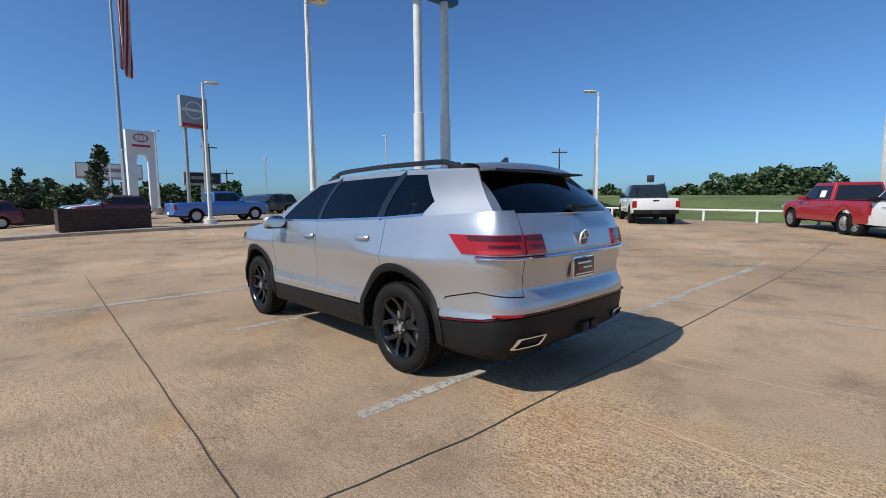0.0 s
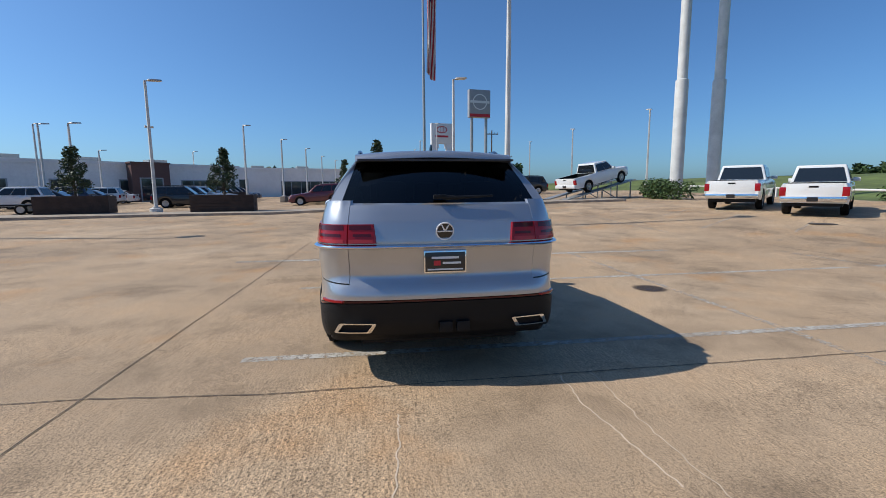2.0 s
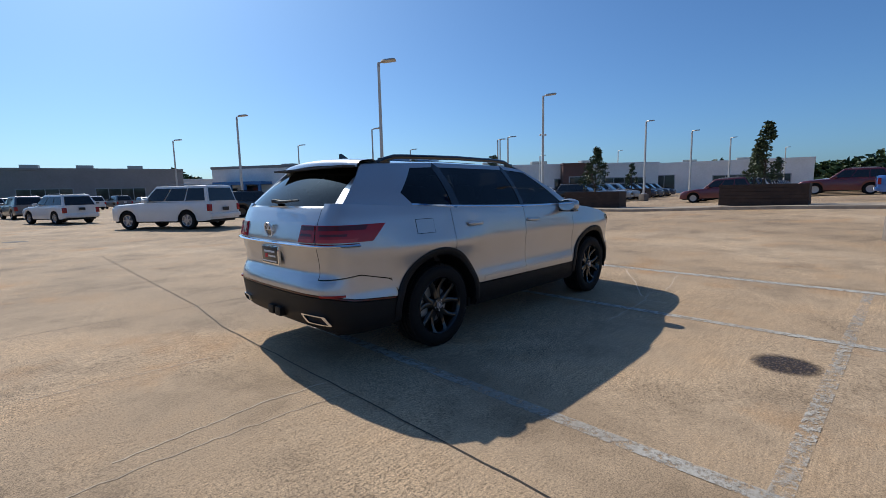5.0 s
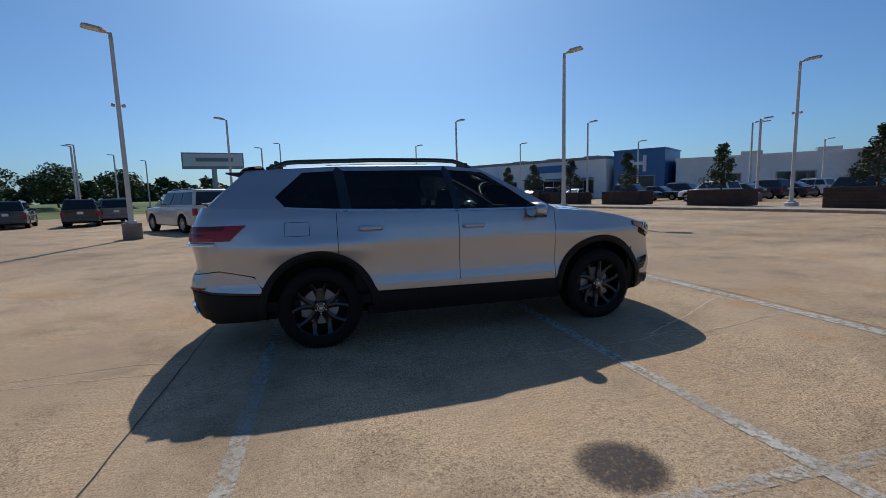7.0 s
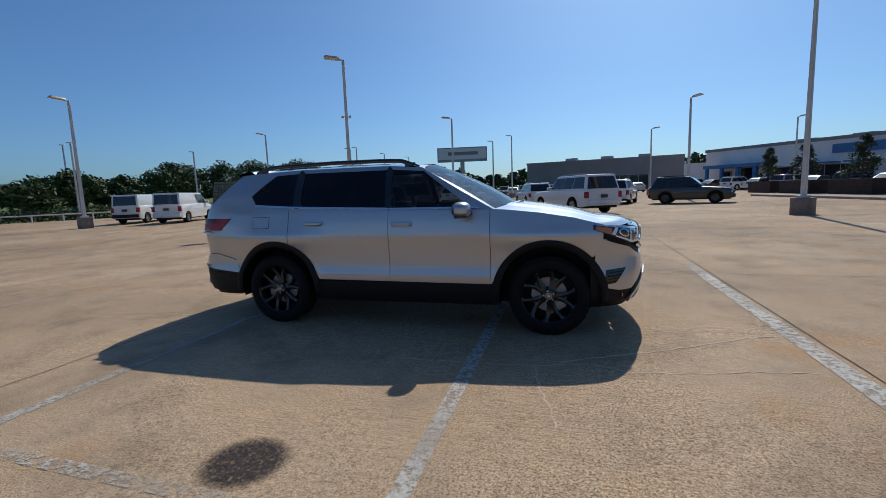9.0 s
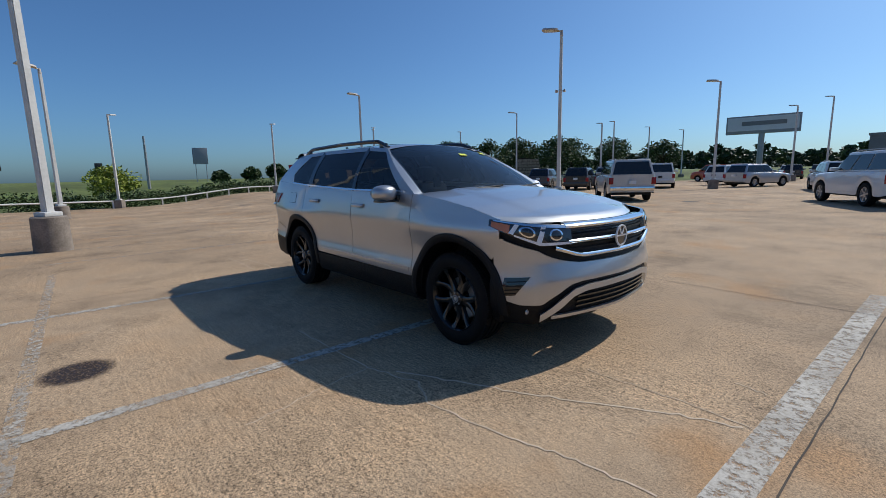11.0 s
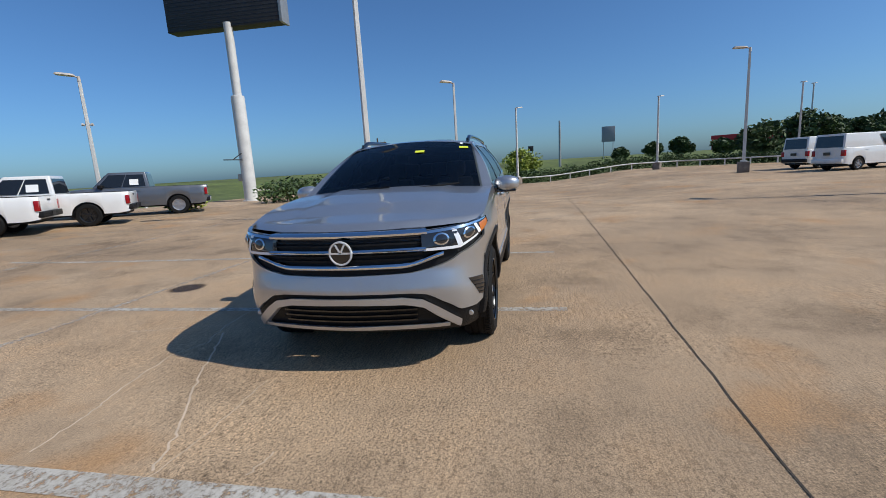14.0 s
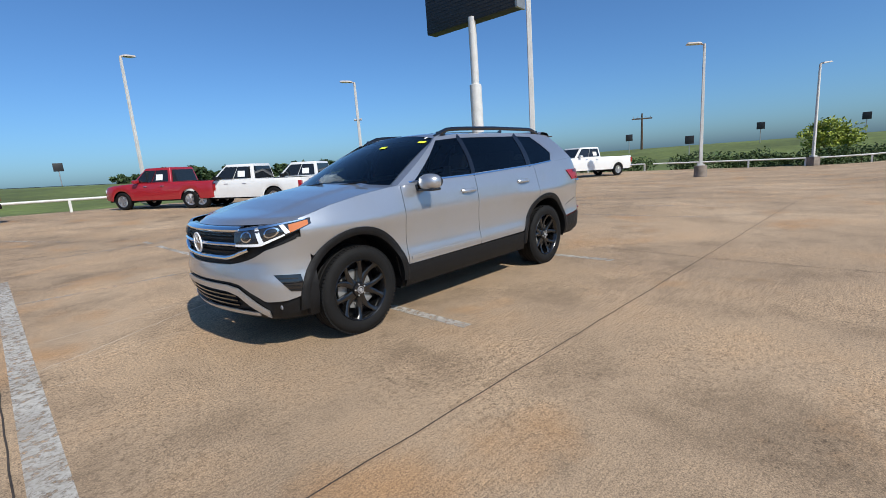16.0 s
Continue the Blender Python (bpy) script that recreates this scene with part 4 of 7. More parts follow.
        if up < 0:
            bmesh.ops.reverse_faces(bm, faces=bm.faces)
        for v in bm.verts:
            v.co = Matrix.Rotation(tilt, 4, "Y") @ Vector((v.co.x, v.co.y, v.co.z * up)) + Vector((x, 0, z))
        P(name, bm, BADGE, "round chrome badge", parent)
        bm = bmesh.new()
        bmesh.ops.create_circle(bm, cap_ends=True, segments=40, radius=r * 0.9, matrix=Matrix.Translation((x, 0, z)) @ Matrix.Rotation(tilt, 4, "Y") @ Matrix.Translation((0.003, 0, 0)) @ Matrix.Rotation(math.pi / 2, 4, "Y"))
        P("badge_field", bm, GLOSSBLACK, "", parent)

    badge("rear_badge", S(0, 1.13).x - 0.016, 1.135, 0.066, math.pi - 0.18, gate, -1)
    # plate
    bm = bmesh.new()
    box(bm, -1.162, -1.135, -0.158, 0.158, 0.83, 0.995, 0.006)
    plate = P("licence_plate", bm, CHROME, "black dealer plate in a chrome frame", gate)
    bm = bmesh.new()
    box(bm, -1.165, -1.15, -0.146, 0.146, 0.842, 0.983, 0.003)
    P("plate_field", bm, PLATE, "", plate)
    bm = bmesh.new()
    box(bm, -1.1665, -1.16, -0.10, 0.10, 0.935, 0.952)
    P("plate_bar", bm, PAPER, "", plate)
    bm = bmesh.new()
    box(bm, -1.1665, -1.16, -0.115, 0.02, 0.897, 0.912)
    box(bm, -1.1665, -1.16, -0.13, 0.13, 0.853, 0.864)
    P("plate_bar", bm, PAPER, "", plate)
    bm = bmesh.new()
    box(bm, -1.1665, -1.16, 0.035, 0.085, 0.887, 0.922)
    P("plate_patch", bm, REDPATCH, "", plate)

    # rear window, spoiler, wiper
    def rear_glass(a, b):
        y = (-1 + 2 * a)
        z = 1.335 + 0.345 * b
        hw = 0.74 - 0.12 * b
        x = -1.055 + 0.10 * y * y + (0.40 + 0.02 * y * y) * b + 0.03 * math.sin(math.pi * b) * -1
        return Vector((x, y * hw, z))

    bm = bmesh.new()
    patch(bm, rear_glass, 24, 10)
    face_out(bm)
    P("rear_window", bm, GLASS_TINT, "dark tinted rear window", gate)
    for sg in (1, -1):
        bm = bmesh.new()

        def rim_fn(a, b):
            p = rear_glass(0.5 + 0.5 * sg, a)
            z = p.z
            q = Vector((max(-0.93, -0.93 + 0.34 * a), sg * gy(-0.93 + 0.34 * a, 1.345 + 0.337 * a), 1.345 + 0.337 * a))
            return p.lerp(q, b)
        patch(bm, rim_fn, 12, 4)
        bmesh.ops.recalc_face_normals(bm, faces=bm.faces)
        P("rear_pillar", bm, SILVER)
    bm = bmesh.new()

    patch(bm, lambda a, b: Vector((0, 0, 0)) + (S(-r_split + 2 * r_split * a, 1.322, -0.002).lerp(rear_glass(1 - a if S(-r_split, 1).y * rear_glass(0, 0).y < 0 else a, 0), b)), 24, 2)
    bmesh.ops.recalc_face_normals(bm, faces=bm.faces)
    P("gate_sill", bm, SILVER, "", gate)

    def roof_z(x):
        return float(np.interp(x, [-0.82, -0.62, -0.2, 0.6, 1.2, 1.45, 1.70], [1.668, 1.69, 1.708, 1.722, 1.716, 1.705, 1.672]))

    def roof_fn(a, b):
        y = -1 + 2 * b
        x = -0.64 + (1.69 + 0.06 * (1 - y * y) * -1 + 0.64) * a
        ze = roof_z(x)
        hw = gy(x, min(ze, 1.70)) - 0.01
        return Vector((x, y * hw, ze - 0.012 + 0.055 * (1 - abs(y) ** 2.2)))

    bm = bmesh.new()
    patch(bm, roof_fn, 36, 24)
    bmesh.ops.recalc_face_normals(bm, faces=bm.faces)
    P("roof", bm, SILVER)
    bm = bmesh.new()
    patch(bm, lambda a, b: roof_fn(0.34 + 0.46 * a, 0.2 + 0.6 * b) + Vector((0, 0, 0.004)), 16, 12, 0.004)
    P("sunroof", bm, GLOSSBLACK, "dark glass panoramic sunroof")
    bm = bmesh.new()

    def spoil(a, b):
        y = -1 + 2 * a
        t = 2 * math.pi * b
        ct, st = (math.copysign(abs(v) ** 0.6, v) for v in (math.cos(t), math.sin(t)))
        x = -0.60 + (0.105 - 0.02 * st) * ct + 0.06 * y * y
        z = 1.716 + 0.034 * st + 0.010 * ct - 0.030 * y * y
        return Vector((x, 0.64 * y, z))

    patch(bm, spoil, 30, 16)
    bmesh.ops.recalc_face_normals(bm, faces=bm.faces)
    sp = P("roof_spoiler", bm, SILVER, "silver roof spoiler", gate)
    bm = bmesh.new()
    box(bm, -0.702, -0.67, -0.17, 0.17, 1.680, 1.696, 0.004)
    P("brake_lamp", bm, DARKRED, "", sp)
    bm = bmesh.new()
    tube(bm, [(-1.065, 0.0, 1.375), (-1.075, -0.1, 1.372), (-1.06, -0.38, 1.385)], [0.02, 0.014, 0.007])
    box(bm, -1.085, -1.04, -0.03, 0.07, 1.362, 1.395, 0.01)
    P("rear_wiper", bm, CLAD, "black rear wiper", gate)
    bm = bmesh.new()
    lathe(bm, [(0.001, 0), (0.05, 0)], "z", 12, (-0.33, 0, 1.745))
    pr = [(-0.40, 0.0), (-0.40, 0.075), (-0.375, 0.08), (-0.30, 0.03), (-0.24, 0.0)]
    top = [bm.verts.new((x, 0.012 * (1 if z < 0.05 else 0.4), 1.74 + z)) for x, z in pr]
    bot = [bm.verts.new((x, -0.012 * (1 if z < 0.05 else 0.4), 1.74 + z)) for x, z in pr]
    bm.faces.new(top)
    bm.faces.new(bot[::-1])
    for i in range(5):
        bm.faces.new((top[i], bot[i], bot[(i + 1) % 5], top[(i + 1) % 5]))
    bmesh.ops.recalc_face_normals(bm, faces=bm.faces)
    P("roof_aerial", bm, GLOSSBLACK, "black shark fin aerial")
    # roof rails
    for sg in (1, -1):
        bm = bmesh.new()
        xs = np.linspace(-0.42, 1.62, 22)
        pts = []
        for x in xs:
            f = (x + 0.42) / 2.04
            lift = 0.056 * min(1, math.sin(math.pi * f) * 3.2) ** 0.8
            pts.append((x, sg * (gy(x, 1.69) - 0.045), roof_z(x) - 0.005 + lift))
        tube(bm, pts, [0.023] * len(pts), 10)
        for x in (-0.33, 1.52):
            box(bm, x - 0.06, x + 0.06, sg * (gy(x, 1.69) - 0.045) - 0.016, sg * (gy(x, 1.69) - 0.045) + 0.016, roof_z(x) - 0.01, roof_z(x) + 0.04, 0.008)
        P("roof_rail", bm, GLOSSBLACK, "black roof rail")

    # windscreen, cowl, bonnet
    def screen(a, b):
        y = -1 + 2 * a
        hw = 0.845 - 0.185 * b
        x = 2.62 - 0.16 * y * y + (-0.99 + 0.10 * y * y) * b
        z = 1.235 + 0.455 * b + 0.045 * math.sin(math.pi * b * 0.9) * (1 - 0.3 * y * y) + 0.022 * (1 - y * y) * b
        return Vector((x, y * hw, z))

    bm = bmesh.new()
    patch(bm, screen, 24, 12)
    face_out(bm)
    ws = P("windscreen", bm, GLASS_CLEAR, "clear windscreen with yellow tags")
    for sg in (1, -1):
        bm = bmesh.new()

        def apil(a, b):
            p = screen(0.5 + 0.5 * sg, a)
            x = 2.47 - 0.79 * a
            z = 1.225 + 0.447 * a
            return p.lerp(Vector((x, sg * gy(x, z), z)), b)

        patch(bm, apil, 14, 3, 0.02, False, centre_in)
        bmesh.ops.recalc_face_normals(bm, faces=bm.faces)
        P("windscreen_pillar", bm, SILVER)
    bm = bmesh.new()
    patch(bm, lambda a, b: screen(a, 1).lerp(roof_fn(1, a), b), 24, 2)
    bmesh.ops.recalc_face_normals(bm, faces=bm.faces)
    P("roof_header", bm, SILVER)
    for a0, b0 in ((0.60, 0.66), (0.925, 0.76)):
        bm = bmesh.new()
        patch(bm, lambda a, b: screen(a0 + 0.07 * a - 0.035, b0 + 0.05 * b) + Vector((0.004, 0, 0.006)), 3, 2)
        P("yellow_tag", bm, YELLOW, "yellow tag on the windscreen", ws)
    bm = bmesh.new()
    patch(bm, lambda a, b: screen(0.90 + 0.022 * a, 0.87 + 0.05 * b) + Vector((0.004, 0, 0.006)), 2, 2)
    P("sticker", bm, PAPER, "", ws)

    def front_x(y):
        return S(LEN - float(np.interp(abs(y), [0, 0.45, 0.72, 0.86, 0.935], [0, LEN - s_at(3.86), LEN - s_at(3.73), LEN - s_at(3.55), LEN - s_at(3.3)])), 1.03).x

    def bonnet(a, b):
        y = -1 + 2 * b
        x0 = 2.60 - 0.14 * y * y
        xf = 3.80 - 0.335 * abs(y) ** 2.6
        x = x0 + (xf - x0) * a
        edge = belt(x)
        sx = S(s_at(min(x, 3.47)), edge)
        hw = abs(sx.y) if x < 3.46 else abs(S(s_at(x), edge).y)
        z = edge - 0.002 + (0.042 - 0.012 * a) * (1 - abs(y) ** 2.4)
        z += 0.014 * smooth01((0.64 - abs(y)) / 0.08) * (1 - 0.7 * a)
        z -= 0.03 * smooth01((a - 0.9) / 0.1) ** 2
        return Vector((x, y * (hw - 0.004), z))

    bm = bmesh.new()
    patch(bm, bonnet, 34, 40, 0.02, False, lambda co: Vector((3.0, 0, 0.7)))
    bmesh.ops.recalc_face_normals(bm, faces=bm.faces)
    P("bonnet", bm, SILVER, "silver bonnet with raised creases")
    bm = bmesh.new()
    patch(bm, lambda a, b: bonnet(0, a).lerp(screen(a, 0.02), b) + Vector((0, 0, -0.012)), 20, 2)
    P("cowl", bm, CLAD)
    bm = bmesh.new()
    for y0 in (0.1, -0.55):
        tube(bm, [(2.66 - 0.16 * (y0 + k * 0.11) ** 2, y0 + k * 0.11, 1.25 + 0.006 * k) for k in range(6)], 0.009, 6)
    P("front_wiper", bm, CLAD, "", ws)

    # front face
    sF = lambda y: float(np.interp(y, DEN[::-1, 1][:110], ARC[::-1][:110]))      # way at which the front reaches y
    bm = bmesh.new()
    gtop = lambda x: 1.035
    skin(bm, sF(0.60), 2 * LEN - sF(0.60), lambda x: float(np.interp(x, [3.7, 3.8, 3.87, 3.93], [0.86, 0.79, 0.745, 0.735])), flat(1.035), 50, 14, 0, -0.03)
    grille = P("grille", bm, GLOSSBLACK, "black grille with three chrome bars")
    for z, y1, h, lab in ((1.012, 0.60, 0.034, "chrome grille bar"), (0.898, 0.585, 0.028, "chrome grille bar"), (0.79, 0.70, 0.032, "chrome grille bar")):
        bm = bmesh.new()

        def gbar(a, b):
            s = sF(y1) + (2 * LEN - 2 * sF(y1)) * a
            x, y, _, _ = plan(s)
            zz = z + 0.09 * smooth01((abs(y) - 0.40) / 0.42) * (1 if z < 0.85 else 0) + h * (b - 0.5)
            return S(s, zz, 0.004 + 0.012 * math.sin(math.pi * b))

        patch(bm, gbar, 44, 5, 0.03, False, centre_in)
        bmesh.ops.recalc_face_normals(bm, faces=bm.faces)
        P("grille_bar", bm, CHROME, lab, grille)
    for z in (0.965, 0.935, 0.86, 0.83):
        bm = bmesh.new()

        def gslat(a, b):
            s = sF(0.56) + (2 * LEN - 2 * sF(0.56)) * a
            return S(s, z + 0.012 * b, -0.012)

        patch(bm, gslat, 40, 1, 0.02, False, centre_in)
        P("grille_slat", bm, CLAD, "", grille)
    badge("front_badge", S(LEN, 0.9).x + 0.012, 0.897, 0.083, 0.0, grille)
    # bumper
    bm = bmesh.new()

    def fb_hi(x):
        return float(np.interp(x, [3.40, 3.47, 3.6, 3.72, 3.80, 3.87, 3.93], [0.93, 0.93, 0.885, 0.85, 0.79, 0.742, 0.735]))

    def fb_lo(x):
        return max(float(np.interp(x, [3.40, 3.50, 3.62, 3.75, 3.815, 3.845, 3.87, 3.93], [0.56, 0.47, 0.445, 0.45, 0.53, 0.585, 0.60, 0.605])), arch(x, 0.54))

    skin(bm, s_at(3.47), 2 * LEN - s_at(3.47), fb_lo, fb_hi, 90, 16, 0)
    P("front_bumper", bm, SILVER, "silver front bumper")
    for sg in (1, -1):
        bm = bmesh.new()
        skin(bm, s_at(3.40), s_at(3.50), lambda x: max(0.43, arch(x, 0.54)), lambda x: 0.93, 6, 10, sg)
        P("bumper_end", bm, SILVER)
    bm = bmesh.new()

    def low_lo(x):
        return float(np.interp(x, [3.38, 3.6, 3.93], [0.27, 0.28, 0.30]))

    skin(bm, s_at(3.36), 2 * LEN - s_at(3.36), low_lo, lambda x: fb_lo(x) + (0 if x > 3.47 else -0.02), 90, 10, 0, -0.022)
    P("lower_bumper", bm, CLAD, "black lower bumper")
    # silver skid frame round the lower intake
    bm = bmesh.new()

    def skid(a, b):
        s = sF(0.80) + (2 * LEN - 2 * sF(0.80)) * a
        y = abs(plan(s)[1])
        zc = float(np.interp(y, [0, 0.42, 0.55, 0.80], [0.555, 0.55, 0.525, 0.345]))
        hh = float(np.interp(y, [0, 0.5, 0.65, 0.80], [0.042, 0.05, 0.075, 0.06]))
        return S(s, zc - hh / 2 + hh * b, 0.012)

    patch(bm, skid, 60, 4, 0.03, False, centre_in)
    bmesh.ops.recalc_face_normals(bm, faces=bm.faces)
    P("skid_trim", bm, SATIN, "satin silver lower bumper trim")
    bm = bmesh.new()

    def skid2(a, b):
        s = sF(0.72) + (2 * LEN - 2 * sF(0.72)) * a
        return S(s, 0.335 + 0.028 * b, 0.016)

    patch(bm, skid2, 50, 3, 0.03, False, centre_in)
    bmesh.ops.recalc_face_normals(bm, faces=bm.faces)
    P("skid_lip", bm, SATIN, "satin silver lower lip")
    for z in (0.40, 0.44, 0.48):
        bm = bmesh.new()

        def lslat(a, b):
            s = sF(0.5) + (2 * LEN - 2 * sF(0.5)) * a
            return S(s, z + 0.012 * b, -0.002)

        patch(bm, lslat, 40, 1, 0.02, False, centre_in)
        P("intake_slat", bm, GLOSSBLACK, "")
    for sg in (1, -1):
        bm = bmesh.new()
        p = S(s_at(3.66), 0.395, -0.012)
        lathe(bm, [(0.001, 0.004), (0.012, 0.006), (0.02, 0.0)], "x", 16, (p.x, p.y * sg, p.z))
        P("parking_sensor", bm, SATIN, "")

    # cabin
    bm = bmesh.new()
    box(bm, -0.8, 2.4, -0.8, 0.8, 0.36, 0.45)
    P("cabin_floor", bm, CABIN)
    bm = bmesh.new()

    def dash(a, b):
        t = math.pi * b
        return Vector((2.42 - 0.24 * math.sin(t) - 0.14 * (2 * a - 1) ** 2, -0.8 + 1.6 * a, 0.75 + 0.45 * (b if b < 0.8 else 0.8 + (b - 0.8) * 0.3)))

    patch(bm, dash, 20, 10)
    P("dashboard", bm, CABIN, "dark dashboard")
    bm = bmesh.new()
    lathe(bm, [(0.17 + 0.014 * math.cos(2 * math.pi * k / 8), 0.014 * math.sin(2 * math.pi * k / 8)) for k in range(9)], "x", 30)
    box(bm, -0.02, 0.02, -0.16, 0.16, -0.03, 0.03, 0.01)
    for v in bm.verts:
        v.co = Matrix.Rotation(-0.4, 4, "Y") @ v.co + Vector((2.02, 0.38, 1.10))
    P("steering_wheel", bm, CABIN, "dark steering wheel")
    for x0, ys in ((1.25, (0.38, -0.38)), (0.35, (0.42, 0.0, -0.42)), (-0.42, (0.36, -0.36))):
        for y0 in ys:
            bm = bmesh.new()
            box(bm, x0, x0 + 0.5, y0 - 0.21, y0 + 0.21, 0.62, 0.78, 0.05)
            v0 = len(bm.verts)
            box(bm, x0 - 0.10, x0 + 0.06, y0 - 0.22, y0 + 0.22, 0.72, 1.30, 0.06)
            box(bm, x0 - 0.11, x0 + 0.01, y0 - 0.12, y0 + 0.12, 1.31, 1.50, 0.05)
            box(bm, x0 - 0.06, x0 - 0.03, y0 - 0.05, y0 + 0.05, 1.24, 1.36)
            bm.verts.ensure_lookup_table()
            for v in bm.verts[v0:]:
                v.co.x -= 0.28 * (v.co.z - 0.72)
            box(bm, x0, x0 + 0.45, y0 - 0.2, y0 + 0.2, 0.45, 0.63)
            P("seat", bm, SEATMAT, "dark leather seat")
    bm = bmesh.new()
    box(bm, -0.78, 1.6, -0.62, 0.62, 1.655, 1.67)
    P("headlining", bm, CABIN)
    return car


build_suv()


# ---- other vehicles ----
PAINTS = {}


def paint(key):
    if key not in PAINTS:
        col, metal = {"white": ((0.74, 0.74, 0.73), 0.0), "red": ((0.36, 0.012, 0.02), 0.1), "grey": ((0.13, 0.14, 0.16), 0.5), "blue": ((0.06, 0.19, 0.52), 0.2),
                      "black": ((0.012, 0.012, 0.014), 0.1), "navy": ((0.02, 0.03, 0.06), 0.2), "silver": ((0.45, 0.46, 0.48), 0.6), "maroon": ((0.12, 0.015, 0.025), 0.2),
                      "pearl": ((0.6, 0.57, 0.53), 0.2), "orange": ((0.5, 0.09, 0.03), 0.0)}[key]
        PAINTS[key] = car_paint(key + "_vehicle_paint", col, metal, 0.4)
    return PAINTS[key]


DARKGLASS = mat("vehicle_glass", (0.012, 0.014, 0.016), 0.05, coat=0.3)
RIMBRIGHT = mat("bright_rim", (0.5, 0.5, 0.52), 0.3, 0.8)
WHEEL_CACHE = {}


def small_wheel(parent, x, y, r, w, rim_mat):
    key = (round(r, 2), rim_mat.name)
    if key not in WHEEL_CACHE:
        bm = bmesh.new()
        lathe(bm, [(r * 0.66, -w), (r * 0.92, -w), (r, -w * 0.7), (r, w * 0.7), (r * 0.93, w), (r * 0.68, w), (r * 0.64, w * 0.8)], "y", 28)
        tb = bm
        rb = bmesh.new()
        lathe(rb, [(r * 0.68, w * 0.85), (r * 0.6, w * 0.75), (r * 0.58, w * 0.2), (r * 0.1, w * 0.15)], "y", 24)
        for k in range(6):
            v0 = len(rb.verts)
            box(rb, -r * 0.07, r * 0.07, w * 0.3, w * 0.75, r * 0.06, r * 0.64)
            rb.verts.ensure_lookup_table()
            bmesh.ops.transform(rb, matrix=Matrix.Rotation(k * math.pi / 3, 4, "Y"), verts=rb.verts[v0:])
        lathe(rb, [(0.001, w * 0.8), (r * 0.14, w * 0.78), (r * 0.16, w * 0.3)], "y", 16)
        mt, mr = bpy.data.meshes.new("tyre"), bpy.data.meshes.new("rim")
        for b, me, m in ((tb, mt, RUBBER), (rb, mr, rim_mat)):
            b.to_mesh(me)
            b.free()
            me.materials.append(m)
            me.polygons.foreach_set("use_smooth", [True] * len(me.polygons))
            me.set_sharp_from_angle(angle=radians(35))
        WHEEL_CACHE[key] = (mt, mr)
    mt, mr = WHEEL_CACHE[key]
    wheel = new("wheel", mt)
    wheel.parent = parent
    wheel.matrix_basis = pose(x, y, r, 0, random.uniform(0, 60), 0 if y > 0 else 180)
    rim = new("rim", mr)
    rim.parent = wheel


KINDS = {
    # half width, wheelbase, rear and front overhang, wheel radius, belt, roof, bonnet height at cowl and nose, cabin x: rear foot, rear top, front top, front foot
    "pickup": dict(W=0.99, wb=3.6, ro=1.15, fo=0.95, r=0.40, belt=1.22, roof=1.88, nose=1.05, cowl=1.2, cab=(1.02, 1.12, 2.45, 3.05), bed=True, panes=2, clear=0.42),
    "small_pickup": dict(W=0.93, wb=3.25, ro=1.2, fo=0.9, r=0.375, belt=1.12, roof=1.76, nose=0.98, cowl=1.1, cab=(0.82, 0.92, 2.1, 2.75), bed=True, panes=2, clear=0.4),
    "long_pickup": dict(W=1.0, wb=4.35, ro=1.25, fo=1.0, r=0.41, belt=1.3, roof=1.98, nose=1.18, cowl=1.28, cab=(1.55, 1.65, 3.15, 3.75), bed=True, panes=2, clear=0.45),
    "jeep_pickup": dict(W=1.0, wb=3.45, ro=1.15, fo=0.75, r=0.42, belt=1.2, roof=1.86, nose=1.1, cowl=1.15, cab=(0.9, 0.95, 2.35, 2.55), bed=True, panes=2, clear=0.5),
    "big_suv": dict(W=1.0, wb=3.1, ro=1.15, fo=0.95, r=0.40, belt=1.2, roof=1.9, nose=1.05, cowl=1.16, cab=(-1.08, -0.92, 1.65, 2.35), bed=False, panes=3, clear=0.36),
    "suv": dict(W=0.93, wb=2.72, ro=0.95, fo=0.92, r=0.36, belt=1.06, roof=1.69, nose=0.86, cowl=1.02, cab=(-0.9, -0.55, 1.3, 2.05), bed=False, panes=3, clear=0.3),
    "sedan": dict(W=0.9, wb=2.75, ro=1.05, fo=0.92, r=0.33, belt=0.95, roof=1.45, nose=0.72, cowl=0.92, cab=(-0.75, 0.15, 1.2, 2.05), bed=False, panes=2, clear=0.24, boot=0.98),
    "van": dict(W=0.865, wb=2.93, ro=0.9, fo=0.9, r=0.32, belt=1.15, roof=1.86, nose=0.95, cowl=1.1, cab=(-0.88, -0.8, 2.15, 2.95), bed=False, panes=3, clear=0.3, cargo=True),
}


